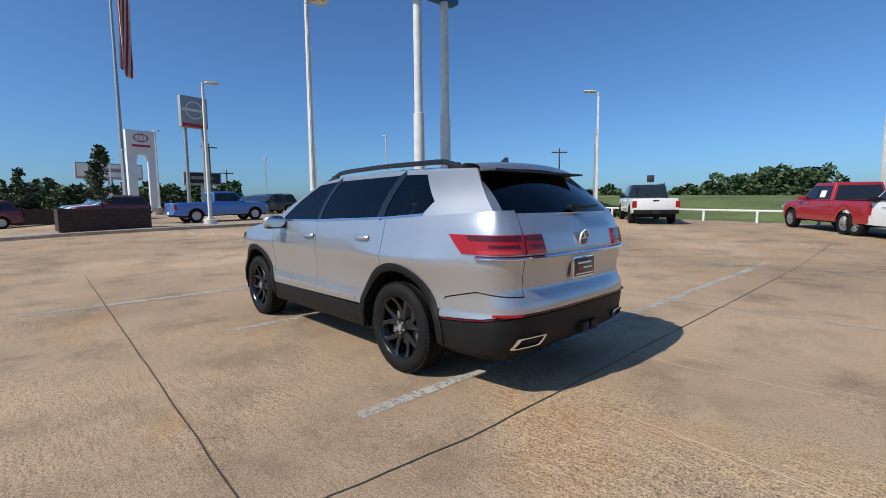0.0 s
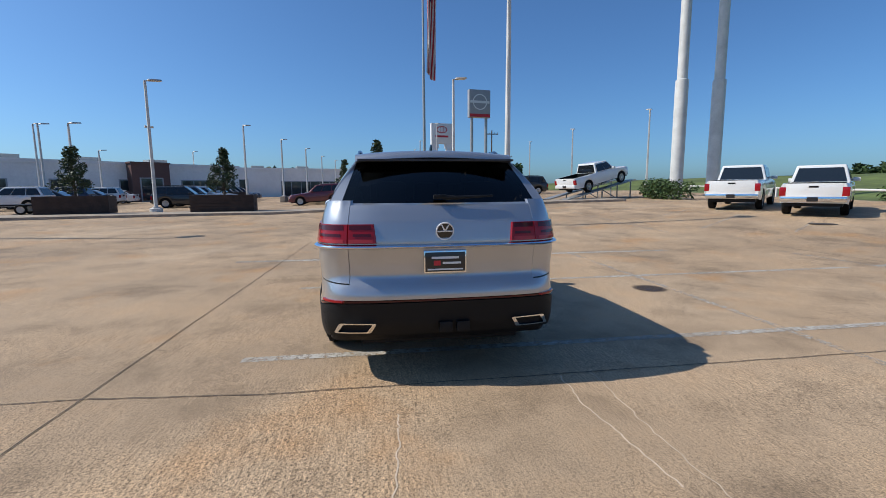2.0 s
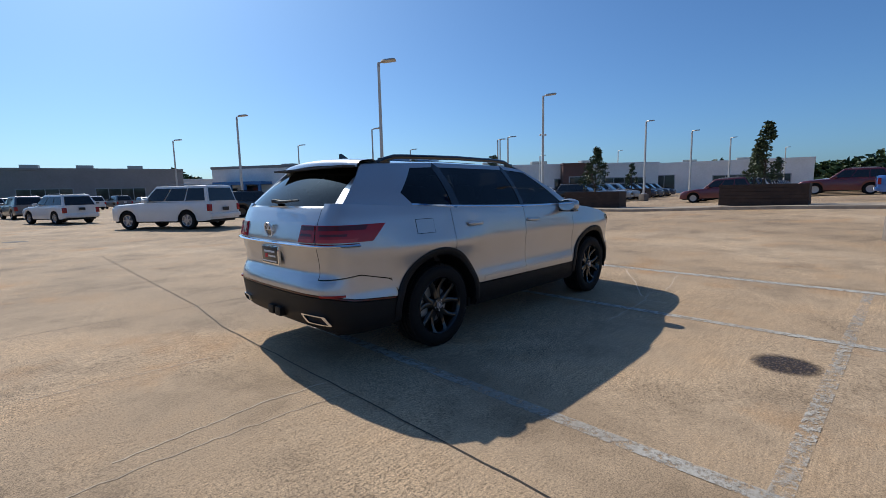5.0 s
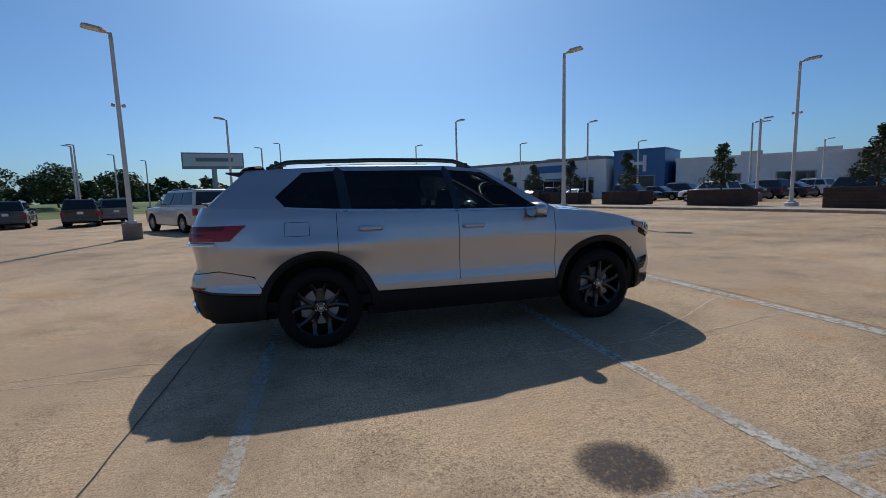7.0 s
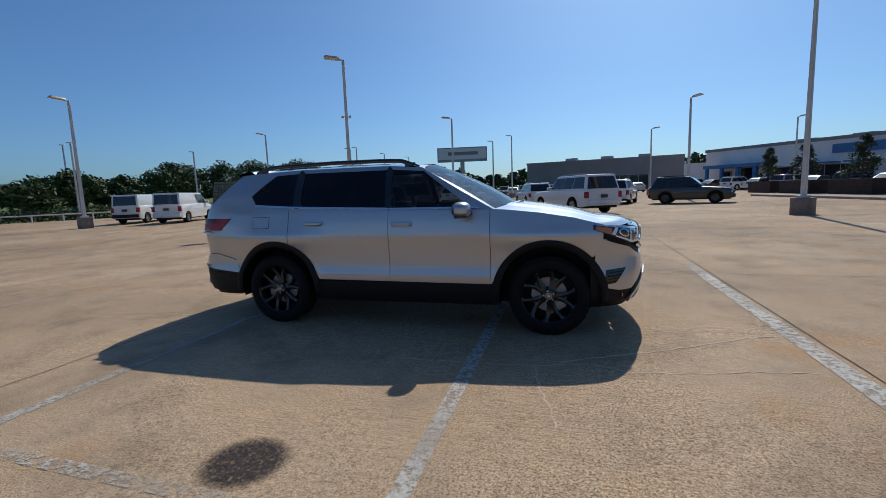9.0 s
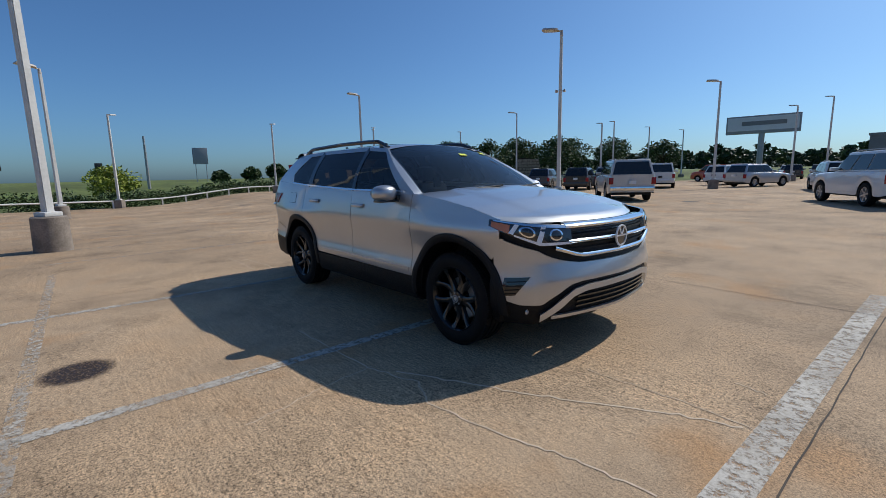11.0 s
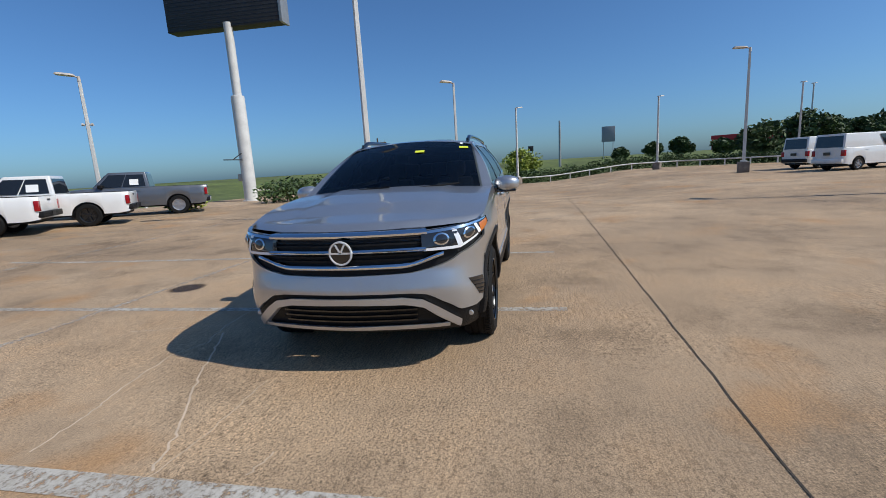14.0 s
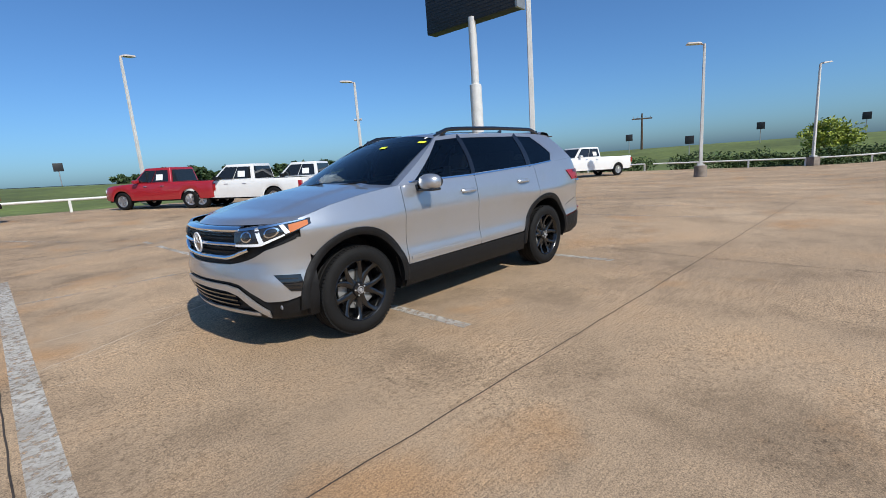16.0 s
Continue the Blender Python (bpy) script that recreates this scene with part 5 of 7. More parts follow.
def vehicle(name, kind, color, x, y, heading, label, category, trim="black", rims=None, z=None, pitch=0.0, paper=False, wrap=None, group=""):
    """A parked vehicle with its rear axle at x, y and its nose towards the heading (degrees from +x)."""
    k = KINDS[kind]
    W, wb, ro, fo, r = k["W"], k["wb"], k["ro"], k["fo"], k["r"]
    gz = land(x, y) if z is None else z
    hx, hy = math.cos(radians(heading)), math.sin(radians(heading))
    fz = land(x + hx * wb, y + hy * wb) if z is None else gz
    tilt = math.degrees(math.atan2(fz - gz, wb)) if not pitch else pitch
    car = thing(name, label, category, pose(x, y, gz + 0.002, 0, -tilt, heading), group)
    body = paint(color)
    x0, x1 = -ro, wb + fo
    ra = r + 0.07

    def bottom(px):
        zb = k["clear"]
        if px < x0 + 0.3:
            zb += 0.06 * (x0 + 0.3 - px) / 0.3
        if px > x1 - 0.3:
            zb += 0.05 * (px - x1 + 0.3) / 0.3
        for xw in (0, wb):
            q = ra * ra - (px - xw) ** 2
            if q > 0:
                zb = max(zb, r + math.sqrt(q))
        return zb

    c0, c1, c2, c3 = k["cab"]

    def top(px):
        if px < c0 and not k["bed"]:
            return k.get("boot", k["belt"])
        if px > c3:
            f = (px - c3) / (x1 - c3)
            return k["cowl"] + (k["nose"] - k["cowl"]) * f ** 1.8 - 0.10 * smooth01((f - 0.88) / 0.12)
        if px > c3 - 0.3:
            return k["belt"] + (k["cowl"] - k["belt"]) * (px - c3 + 0.3) / 0.3
        return k["belt"]

    def half(px):
        h = W
        if px < x0 + 0.25:
            h -= 0.07 * ((x0 + 0.25 - px) / 0.25) ** 2
        if px > x1 - 0.55:
            h -= 0.16 * ((px - x1 + 0.55) / 0.55) ** 2
        return h

    xs = set(np.linspace(x0, x1, 44).round(3))
    for xw in (0, wb):
        xs |= set((xw + ra * np.cos(np.linspace(0, math.pi, 15))).round(3))
    xs = sorted(xs)
    bm = bmesh.new()
    rows = []
    for px in xs:
        zb, zt, h = bottom(px), top(px), half(px)
        zb = min(zb, zt - 0.12)
        prof = [(h * 0.975, zb), (h, zb + (zt - zb) * 0.25), (h * 1.0, zb + (zt - zb) * 0.55), (h * 0.985, zb + (zt - zb) * 0.82), (h * 0.955, zt - 0.03), (h * 0.90, zt), (h * 0.5, zt + 0.015)]
        if k["bed"] and px < c0:
            prof = prof[:5] + [(h * 0.93, zt), (h * 0.86, zt)]
        row = [bm.verts.new((px, a, b)) for a, b in prof] + [bm.verts.new((px, -a, b)) for a, b in reversed(prof)]
        rows.append((px, row))
    n = len(rows[0][1])
    for (pa, a), (pb, b) in zip(rows, rows[1:]):
        for j in range(n - 1):
            if k["bed"] and pb <= c0 and j == n // 2 - 1:
                continue
            bm.faces.new((a[j], a[j + 1], b[j + 1], b[j]))
    bm.faces.new(rows[0][1])
    bm.faces.new(rows[-1][1][::-1])
    bmesh.ops.recalc_face_normals(bm, faces=bm.faces)
    part("body", bm, body, car)
    bm = bmesh.new()
    box(bm, x0 + 0.15, x1 - 0.15, -W + 0.16, W - 0.16, k["clear"] - 0.06, k["clear"] + 0.25)
    for xw in (0, wb):
        box(bm, xw - ra, xw + ra, -W + 0.17, W - 0.17, 0.3, r + ra)
    part("underbody", bm, CLAD, car)
    if k["bed"]:
        bm = bmesh.new()
        box(bm, x0 + 0.07, c0 - 0.02, -W + 0.13, W - 0.13, k["belt"] - 0.52, k["belt"] - 0.45)
        for sg in (1, -1):
            box(bm, x0 + 0.06, c0, sg * (W - 0.14) - 0.01, sg * (W - 0.14) + 0.01, k["belt"] - 0.5, k["belt"] - 0.005)
        box(bm, c0 - 0.03, c0, -W + 0.12, W - 0.12, k["belt"] - 0.5, k["belt"])
        part("load_bed", bm, CLAD, car, "dark open load bed")
        bm = bmesh.new()
        box(bm, x0 - 0.012, x0 + 0.04, -W + 0.19, W - 0.19, 0.68, k["belt"] - 0.01, 0.01)
        gate = part("tailgate", bm, body, car)
        bm = bmesh.new()
        box(bm, x0 - 0.02, x0 - 0.008, -0.13, 0.13, k["belt"] - 0.14, k["belt"] - 0.08, 0.004)
        part("gate_handle", bm, CLAD, gate)
    # cabin
    zt, zr = k["belt"] - 0.02, k["roof"]
    yb, yr = W - 0.06, W - (0.10 if k.get("cargo") else 0.23)

    def cab_y(zz):
        return yb + (yr - yb) * (zz - zt) / (zr - zt)

    bm = bmesh.new()
    vs = [bm.verts.new(p) for p in ((c0, yb, zt), (c3, yb - 0.05, zt), (c2, yr - 0.02, zr - 0.03), (c1, yr, zr - 0.02), (c0, -yb, zt), (c3, -yb + 0.05, zt), (c2, -yr + 0.02, zr - 0.03), (c1, -yr, zr - 0.02))]
    for f in ((0, 1, 2, 3), (7, 6, 5, 4), (1, 5, 6, 2), (3, 2, 6, 7), (0, 3, 7, 4), (0, 4, 5, 1)):
        bm.faces.new([vs[i] for i in f])
    bmesh.ops.recalc_face_normals(bm, faces=bm.faces)
    bmesh.ops.bevel(bm, geom=list(bm.edges), offset=0.05, segments=3, affect="EDGES", profile=0.6)
    part("cabin", bm, paint("black") if kind == "jeep_pickup" else body, car)

    def side_x(zz, front):
        f = (zz - zt) / (zr - zt)
        return c3 + (c2 - c3) * f if front else c0 + (c1 - c0) * f

    z0, z1 = zt + 0.06, zr - 0.13
    panes = k["panes"]
    for sg in (1, -1):
        for i in range(panes):
            if k.get("cargo") and i < panes - 1:
                continue
            bm = bmesh.new()

            def pane(a, b):
                zz = z0 + (z1 - z0) * b
                xa, xb = side_x(zz, False) + 0.10, side_x(zz, True) - 0.13
                lo_, hi_ = i / panes, (i + 1) / panes
                xx = xa + (xb - xa) * (lo_ + 0.012 + (hi_ - lo_ - 0.024) * a)
                return Vector((xx, sg * (cab_y(zz) + 0.007 - 0.05 * smooth01((xx - c2) / (c3 - c2)) * (1 - b)), zz))

            patch(bm, pane, 4, 4, 0.012, False, lambda co: Vector((co.x, 0, co.z)))
            bmesh.ops.recalc_face_normals(bm, faces=bm.faces)
            part("side_window", bm, DARKGLASS, car)
    if paper:
        bm = bmesh.new()
        patch(bm, lambda a, b: Vector((side_x(1.4, False) + 0.35 + 0.32 * a, cab_y(z0 + 0.06 + 0.24 * b) + 0.013, z0 + 0.06 + 0.24 * b)), 1, 2)
        part("window_paper", bm, PAPER, car, "white price sheet in the window")
    for front in (True, False):
        bm = bmesh.new()

        def screen2(a, b):
            zz = z0 - 0.02 + (z1 + 0.03 - z0) * b
            xx = side_x(zz, front) + (0.008 if front else -0.008)
            return Vector((xx, (2 * a - 1) * (cab_y(zz) - 0.10), zz))

        patch(bm, screen2, 8, 4, 0.012, False, lambda co: Vector((1.2, 0, co.z)))
        bmesh.ops.recalc_face_normals(bm, faces=bm.faces)
        part("windscreen" if front else "rear_window", bm, DARKGLASS, car)
    # lamps, bumpers, plate, mirrors, handles
    lz = k["belt"] - 0.22
    for sg in (1, -1):
        bm = bmesh.new()
        box(bm, x0 - 0.012, x0 + 0.10, *sorted((sg * (W - 0.20), sg * (W - 0.005))), lz - 0.2, lz + 0.10, 0.015)
        part("tail_lamp", bm, REDLAMP, car, "red tail lamp")
        bm = bmesh.new()
        nz = k["nose"] - 0.16
        box(bm, x1 - 0.32, x1 - 0.045, *sorted((sg * (W - 0.42), sg * (W - 0.115))), nz - 0.07, nz + 0.06, 0.02)
        part("headlamp", bm, LAMPWHITE, car, "clear headlamp")
        bm = bmesh.new()
        box(bm, c3 - 0.42, c3 - 0.24, *sorted((sg * (yb - 0.02), sg * (yb + 0.22))), zt + 0.02, zt + 0.16, 0.03)
        part("door_mirror", bm, body if trim != "black" else CLAD, car)
        for i in range(1 if k.get("cargo") else 2):
            hx_ = c0 + 0.32 + i * (c3 - c0) * 0.42 if k["bed"] else (0.35 + i * 0.98)
            bm = bmesh.new()
            box(bm, hx_, hx_ + 0.17, *sorted((sg * (W - 0.01), sg * (W + 0.02))), k["belt"] - 0.16, k["belt"] - 0.13, 0.008)
            part("door_handle", bm, CHROME if trim == "chrome" else body, car)
    bump_m = {"black": CLAD, "chrome": CHROME, "body": body}[trim]
    bm = bmesh.new()
    box(bm, x0 - 0.09, x0 + 0.12, -W + 0.06, W - 0.06, 0.5 if k["clear"] > 0.35 else 0.4, 0.68 if k["clear"] > 0.35 else 0.6, 0.03)
    part("rear_bumper", bm, bump_m, car)
    bm = bmesh.new()
    box(bm, x1 - 0.16, x1 + 0.05, -W + 0.2, W - 0.2, k["clear"] + 0.02, k["clear"] + 0.22, 0.03)
    part("front_bumper", bm, bump_m, car)
    bm = bmesh.new()
    box(bm, x1 - 0.08, x1 + 0.02, -W + 0.36, W - 0.36, k["clear"] + 0.24, k["nose"] - 0.1, 0.02)
    part("grille", bm, GLOSSBLACK if trim != "chrome" else CHROME, car)
    bm = bmesh.new()
    pz = 0.78 if k["bed"] else 0.86
    if k["bed"]:
        pz = 0.59
    box(bm, x0 - 0.105, x0 - 0.02, -0.15, 0.15, pz - 0.075, pz + 0.075)
    part("licence_plate", bm, PLATE if color == "white" else PAPER, car)
    if kind in ("big_suv", "suv"):
        for sg in (1, -1):
            bm = bmesh.new()
            tube(bm, [(c1 + 0.2 + (c2 - c1 - 0.4) * i / 8, sg * (yr - 0.1), zr + (0.03 if 0 < i < 8 else -0.02)) for i in range(9)], 0.018, 6)
            part("roof_rail", bm, STEEL if color != "black" else CLAD, car)
    for xw in (0, wb):
        for sg in (1, -1):
            small_wheel(car, xw, sg * (W - 0.125), r, 0.12, rims or RIMBRIGHT)
    return car


NORTHROW = -51.5
vehicle("pickup_truck", "small_pickup", "red", -1.9, -17.3, -55, "red crew cab pickup truck with a white sheet in its window", "pickup truck", "chrome", paper=True)
vehicle("pickup_truck", "jeep_pickup", "white", 5.95, -18.8, -58, "white off-road pickup with a black soft top and dark wheels", "pickup truck", "black", RIMBLACK)
vehicle("pickup_truck", "small_pickup", "white", 9.6, -15.0, -52, "white compact crew cab pickup truck seen beside the rail", "pickup truck", "chrome")
vehicle("pickup_truck", "pickup", "white", 13.1, -14.9, -50, "white full size pickup truck with chrome bumper", "pickup truck", "chrome")
vehicle("pickup_truck", "small_pickup", "white", -4.1, -14.3, -54, "white extended cab pickup truck with a black rear bumper", "pickup truck", "black", paper=True)
vehicle("pickup_truck", "small_pickup", "white", -6.8, -13.9, -54, "white crew cab pickup truck with black wheels", "pickup truck", "black", RIMBLACK, paper=True)
vehicle("pickup_truck", "pickup", "grey", -11.5, -14.4, -54, "dark grey crew cab pickup truck with a side decal", "pickup truck", "black", paper=True)
vehicle("pickup_truck", "long_pickup", "white", -26.0, -9.9, -20, "white long bed crew cab work truck with a black grille guard", "pickup truck", "chrome", paper=True)
vehicle("pickup_truck", "pickup", "blue", 28.0, -4.6, -86, "bright blue crew cab pickup truck across the island", "pickup truck", "body", paper=False)
vehicle("suv", "big_suv", "white", 4.1, 18.2, 122, "white full size suv with tinted glass and silver wheels", "car", "body")
vehicle("suv", "big_suv", "pearl", -5.0, 17.3, 128, "pearl silver large suv with chrome trim", "car", "chrome")
vehicle("cargo_van", "van", "white", -20.6, 17.4, 110, "white small cargo van with black rear glass", "van", "body")
vehicle("cargo_van", "van", "white", -24.2, 17.7, 110, "white small cargo van with a roof rack", "van", "black")
vehicle("suv", "suv", "black", -14.0, 27.2, 110, "black compact suv parked on the open lot", "car", "body")
vehicle("suv", "suv", "navy", -18.2, 28.2, 110, "dark blue compact suv parked on the open lot", "car", "body")
vehicle("suv", "suv", "silver", -22.4, 27.6, 120, "silver compact suv near the stone gate walls", "car", "body")
vehicle("suv", "suv", "black", -20.6, 33.0, 118, "black compact suv parked near the hedge", "car", "body")
vehicle("suv", "suv", "grey", -13.4, 30.2, 118, "dark grey suv in the far row", "car", "body")
vehicle("suv", "big_suv", "white", -10.2, 32.6, 112, "white suv with dark glass in the far row", "car", "body")
vehicle("suv", "suv", "silver", -5.6, 36.2, 65, "silver suv in the far row with lamps on its corners", "car", "body")
vehicle("suv", "suv", "white", -8.6, 40.4, 80, "white suv beside a light pole footing", "car", "body")
vehicle("suv", "suv", "grey", -0.5, 42.0, 100, "dark grey suv in the far row", "car", "body")
vehicle("suv", "suv", "white", 0.8, 30.0, 110, "white compact suv beyond the large white suv", "car", "body")
vehicle("suv", "suv", "white", 6.3, 28.2, 75, "white suv with dark glass beside a pole", "car", "body")
vehicle("suv", "suv", "black", 9.3, 27.0, -20, "black off-road suv beside a pole footing", "car", "black", RIMBLACK)
vehicle("delivery_van", "van", "orange", -11.5, 52.0, 170, "orange delivery van with a blue side panel", "van", "body")


# ---- light poles ----
def lamp_pole(x, y, top, footing="round", away=0.0, category="street lamp", label="tall white light pole with a flat lamp head", double=False, foot_h=0.62):
    z = land(x, y)
    ob = thing("street_lamp", label, category, pose(x, y, z, 0, 0, math.degrees(away)), "lot light poles")
    h = top - z
    bm = bmesh.new()
    if footing == "round":
        lathe(bm, [(0.001, foot_h), (0.28, foot_h), (0.31, foot_h - 0.025), (0.325, 0.1), (0.33, -0.05)], "z", 28)
    elif footing == "square":
        box(bm, -0.30, 0.30, -0.30, 0.30, -0.05, foot_h, 0.025)
    else:
        foot_h = 0.35
        lathe(bm, [(0.001, foot_h), (0.30, foot_h), (0.33, foot_h - 0.02), (0.34, -0.05)], "z", 28)
    part("footing", bm, FOOT if footing != "white" else POLEWHITE, ob, "stained concrete footing")
    bm = bmesh.new()
    box(bm, -0.17, 0.17, -0.17, 0.17, foot_h, foot_h + 0.09, 0.02)
    part("base_plate", bm, POLEWHITE, ob)
    bm = bmesh.new()
    v = []
    for zz, w in ((foot_h + 0.05, 0.085), (h - 0.12, 0.06)):
        v.append([bm.verts.new((sx * w, sy * w, zz)) for sx, sy in ((1, 1), (-1, 1), (-1, -1), (1, -1))])
    for i in range(4):
        bm.faces.new((v[0][i], v[0][(i + 1) % 4], v[1][(i + 1) % 4], v[1][i]))
    bm.faces.new(v[1])
    bmesh.ops.bevel(bm, geom=[e for e in bm.edges if abs(e.verts[0].co.z - e.verts[1].co.z) > 1], offset=0.02, segments=2, affect="EDGES")
    part("pole", bm, POLEWHITE, ob, "white square tapered pole")
    bm = bmesh.new()
    cyl(bm, (0, 0, h - 0.2), (0, 0, h + 0.02), 0.075, 0.055, 12)
    tube(bm, [(0.0, 0, h - 0.02), (0.18, 0, h + 0.03), (0.3, 0, h + 0.05)], 0.035, 8)
    part("bracket", bm, LAMPHEAD, ob)
    bm = bmesh.new()
    poly = [(0.12, -0.16), (0.30, -0.25), (0.78, -0.25), (0.86, -0.17), (0.86, 0.17), (0.78, 0.25), (0.30, 0.25), (0.12, 0.16)]
    slab(bm, poly, h + 0.02, h + 0.10)
    for q in bm.verts:
        if q.co.z > h + 0.06:
            q.co.x = 0.48 + (q.co.x - 0.48) * 0.86
            q.co.y *= 0.8
        q.co.z += (q.co.x - 0.1) * 0.10
    head = part("lamp_head", bm, LAMPHEAD, ob, "flat grey lamp head")
    bm = bmesh.new()
    slab(bm, [(0.34, -0.19), (0.76, -0.19), (0.76, 0.19), (0.34, 0.19)], h + 0.012, h + 0.03)
    for q in bm.verts:
        q.co.z += (q.co.x - 0.1) * 0.10
    part("lens", bm, LENS, head)
    if double:
        bm = bmesh.new()
        for sg in (1, -1):
            cyl(bm, (sg * 0.1, 0, h * 0.66), (sg * 0.22, 0, h * 0.66 + 0.03), 0.05, 0.07, 10)
        part("camera_box", bm, LAMPHEAD, ob, "small floodlights on the pole")
    return ob


lamp_pole(11.28, -4.16, 8.2, "round", -1.3)
lamp_pole(-6.65, -3.47, 8.4, "round", -1.0, foot_h=0.72)
lamp_pole(11.51, 14.5, 7.75, "square", -0.8)
lamp_pole(-6.95, 14.6, 7.55, "square", -2.7, double=True)
lamp_pole(23.35, -4.35, 7.95, "white", -1.3)
lamp_pole(24.2, 13.1, 7.6, "white", -0.8, double=True)
lamp_pole(24.0, 31.8, 7.4, "white", -0.8)
lamp_pole(-22.6, -3.13, 6.5, "round", -1.2)
lamp_pole(-23.3, 13.9, 7.0, "square", -1.9)
lamp_pole(-6.2, 31.8, 7.2, "square", -2.7)
lamp_pole(11.8, 32.9, 7.5, "square", -0.8)
lamp_pole(-25.1, 33.1, 7.3, "square", -2.4)
lamp_pole(11.1, -23.2, 8.2, "round", 0.5)
lamp_pole(-1.61, -25.47, 8.19, "round", -2.6)
lamp_pole(-11.5, -18.6, 6.4, "round", -1.0, label="white light pole carrying cameras and a control box", double=True)
for x, y, t in ((-36.5, 0.4, 6.2), (-37.1, 12.7, 6.25), (-47.2, 30.0, 7.4), (-36.6, 36.0, 6.5), (-23.7, 49.7, 7.3), (-23.7, 59.0, 7.1), (-24.5, 72.1, 7.4), (-4.5, 58.2, 8.4),
                (-19.9, 40.4, 6.2), (-38.4, 24.5, 6.6), (11.8, 49.7, 7.2), (24.1, 46.4, 7.1), (34.6, 38.3, 6.5), (32.5, 22.1, 6.3), (44.6, 32.2, 7.8), (50.2, 29.8, 5.8),
                (38.5, 27.9, 7.0), (39.4, 12.0, 7.2), (66.7, 26.3, 7.0), (41.9, -20.4, 7.6), (35.3, -24.9, 8.6), (55.0, -20.3, 7.6), (45.3, 9.9, 6.6), (56.0, 9.0, 6.6), (69.2, 8.5, 6.6), (82, 7.5, 6.8),
                (44.3, -6.2, 8.3), (60.9, -6.1, 8.2), (74, -6.5, 8.2), (88, -7, 8.2), (-6.1, 52, 7.2)):
    lamp_pole(x, y, t, "square", 2.6 if x < 0 else -0.4, label="distant white light pole with a flat lamp head")


# ---- island kerb, planters and their trees ----
def kerb():
    pts = [(21.0, -14.5), (21.2, -5), (21.6, 1), (22.0, 5), (21.8, 10), (20.4, 17), (18.9, 23), (17.8, 30), (17.0, 36)]
    fine = [p for a, b in zip(pts, pts[1:]) for p in steps(a, b, 6)[:-1]] + [pts[-1]]
    bm = bmesh.new()
    prev = None
    for i, (x, y) in enumerate(fine):
        a, b = fine[max(0, i - 1)], fine[min(len(fine) - 1, i + 1)]
        d = Vector((b[0] - a[0], b[1] - a[1], 0)).normalized()
        n = Vector((d.y, -d.x, 0))
        z = land(x, y)
        row = [bm.verts.new((x + n.x * o, y + n.y * o, z + h)) for o, h in ((0, -0.05), (0.02, 0.13), (0.05, 0.15), (0.16, 0.15), (2.9, 0.15), (2.95, -0.05))]
        if prev:
            for j in range(5):
                bm.faces.new((prev[j], row[j], row[j + 1], prev[j + 1]))
        prev = row
    bmesh.ops.recalc_face_normals(bm, faces=bm.faces)
    tagged(part("kerb", bm, KERB), "long raised concrete kerb island across the lot", "kerb", kind="structure")


kerb()


def leaf_cluster(verts, faces, c, r, n, size, squash=1.0, rng=random):
    for _ in range(n):
        d = Vector((rng.gauss(0, 1), rng.gauss(0, 1), rng.gauss(0, 1)))
        d = d.normalized() * (r * rng.random() ** 0.4)
        p = Vector(c) + Vector((d.x, d.y, d.z * squash))
        u = Vector((rng.gauss(0, 1), rng.gauss(0, 1), rng.gauss(0, 0.6))).normalized()
        w = u.cross(Vector((rng.gauss(0, 1), rng.gauss(0, 1), rng.gauss(0, 1)))).normalized()
        s = size * rng.uniform(0.6, 1.3)
        k = len(verts)
        verts += [tuple(p - u * s), tuple(p + w * s * 0.45), tuple(p + u * s), tuple(p - w * s * 0.45)]
        faces.append((k, k + 1, k + 2, k + 3))


def leaves(name, verts, faces, material, parent, label):
    me = bpy.data.meshes.new(name)
    me.from_pydata(verts, [], faces)
    me.materials.append(material)
    ob = new(name, me)
    ob.parent = parent
    return tagged(ob, label) if label else ob


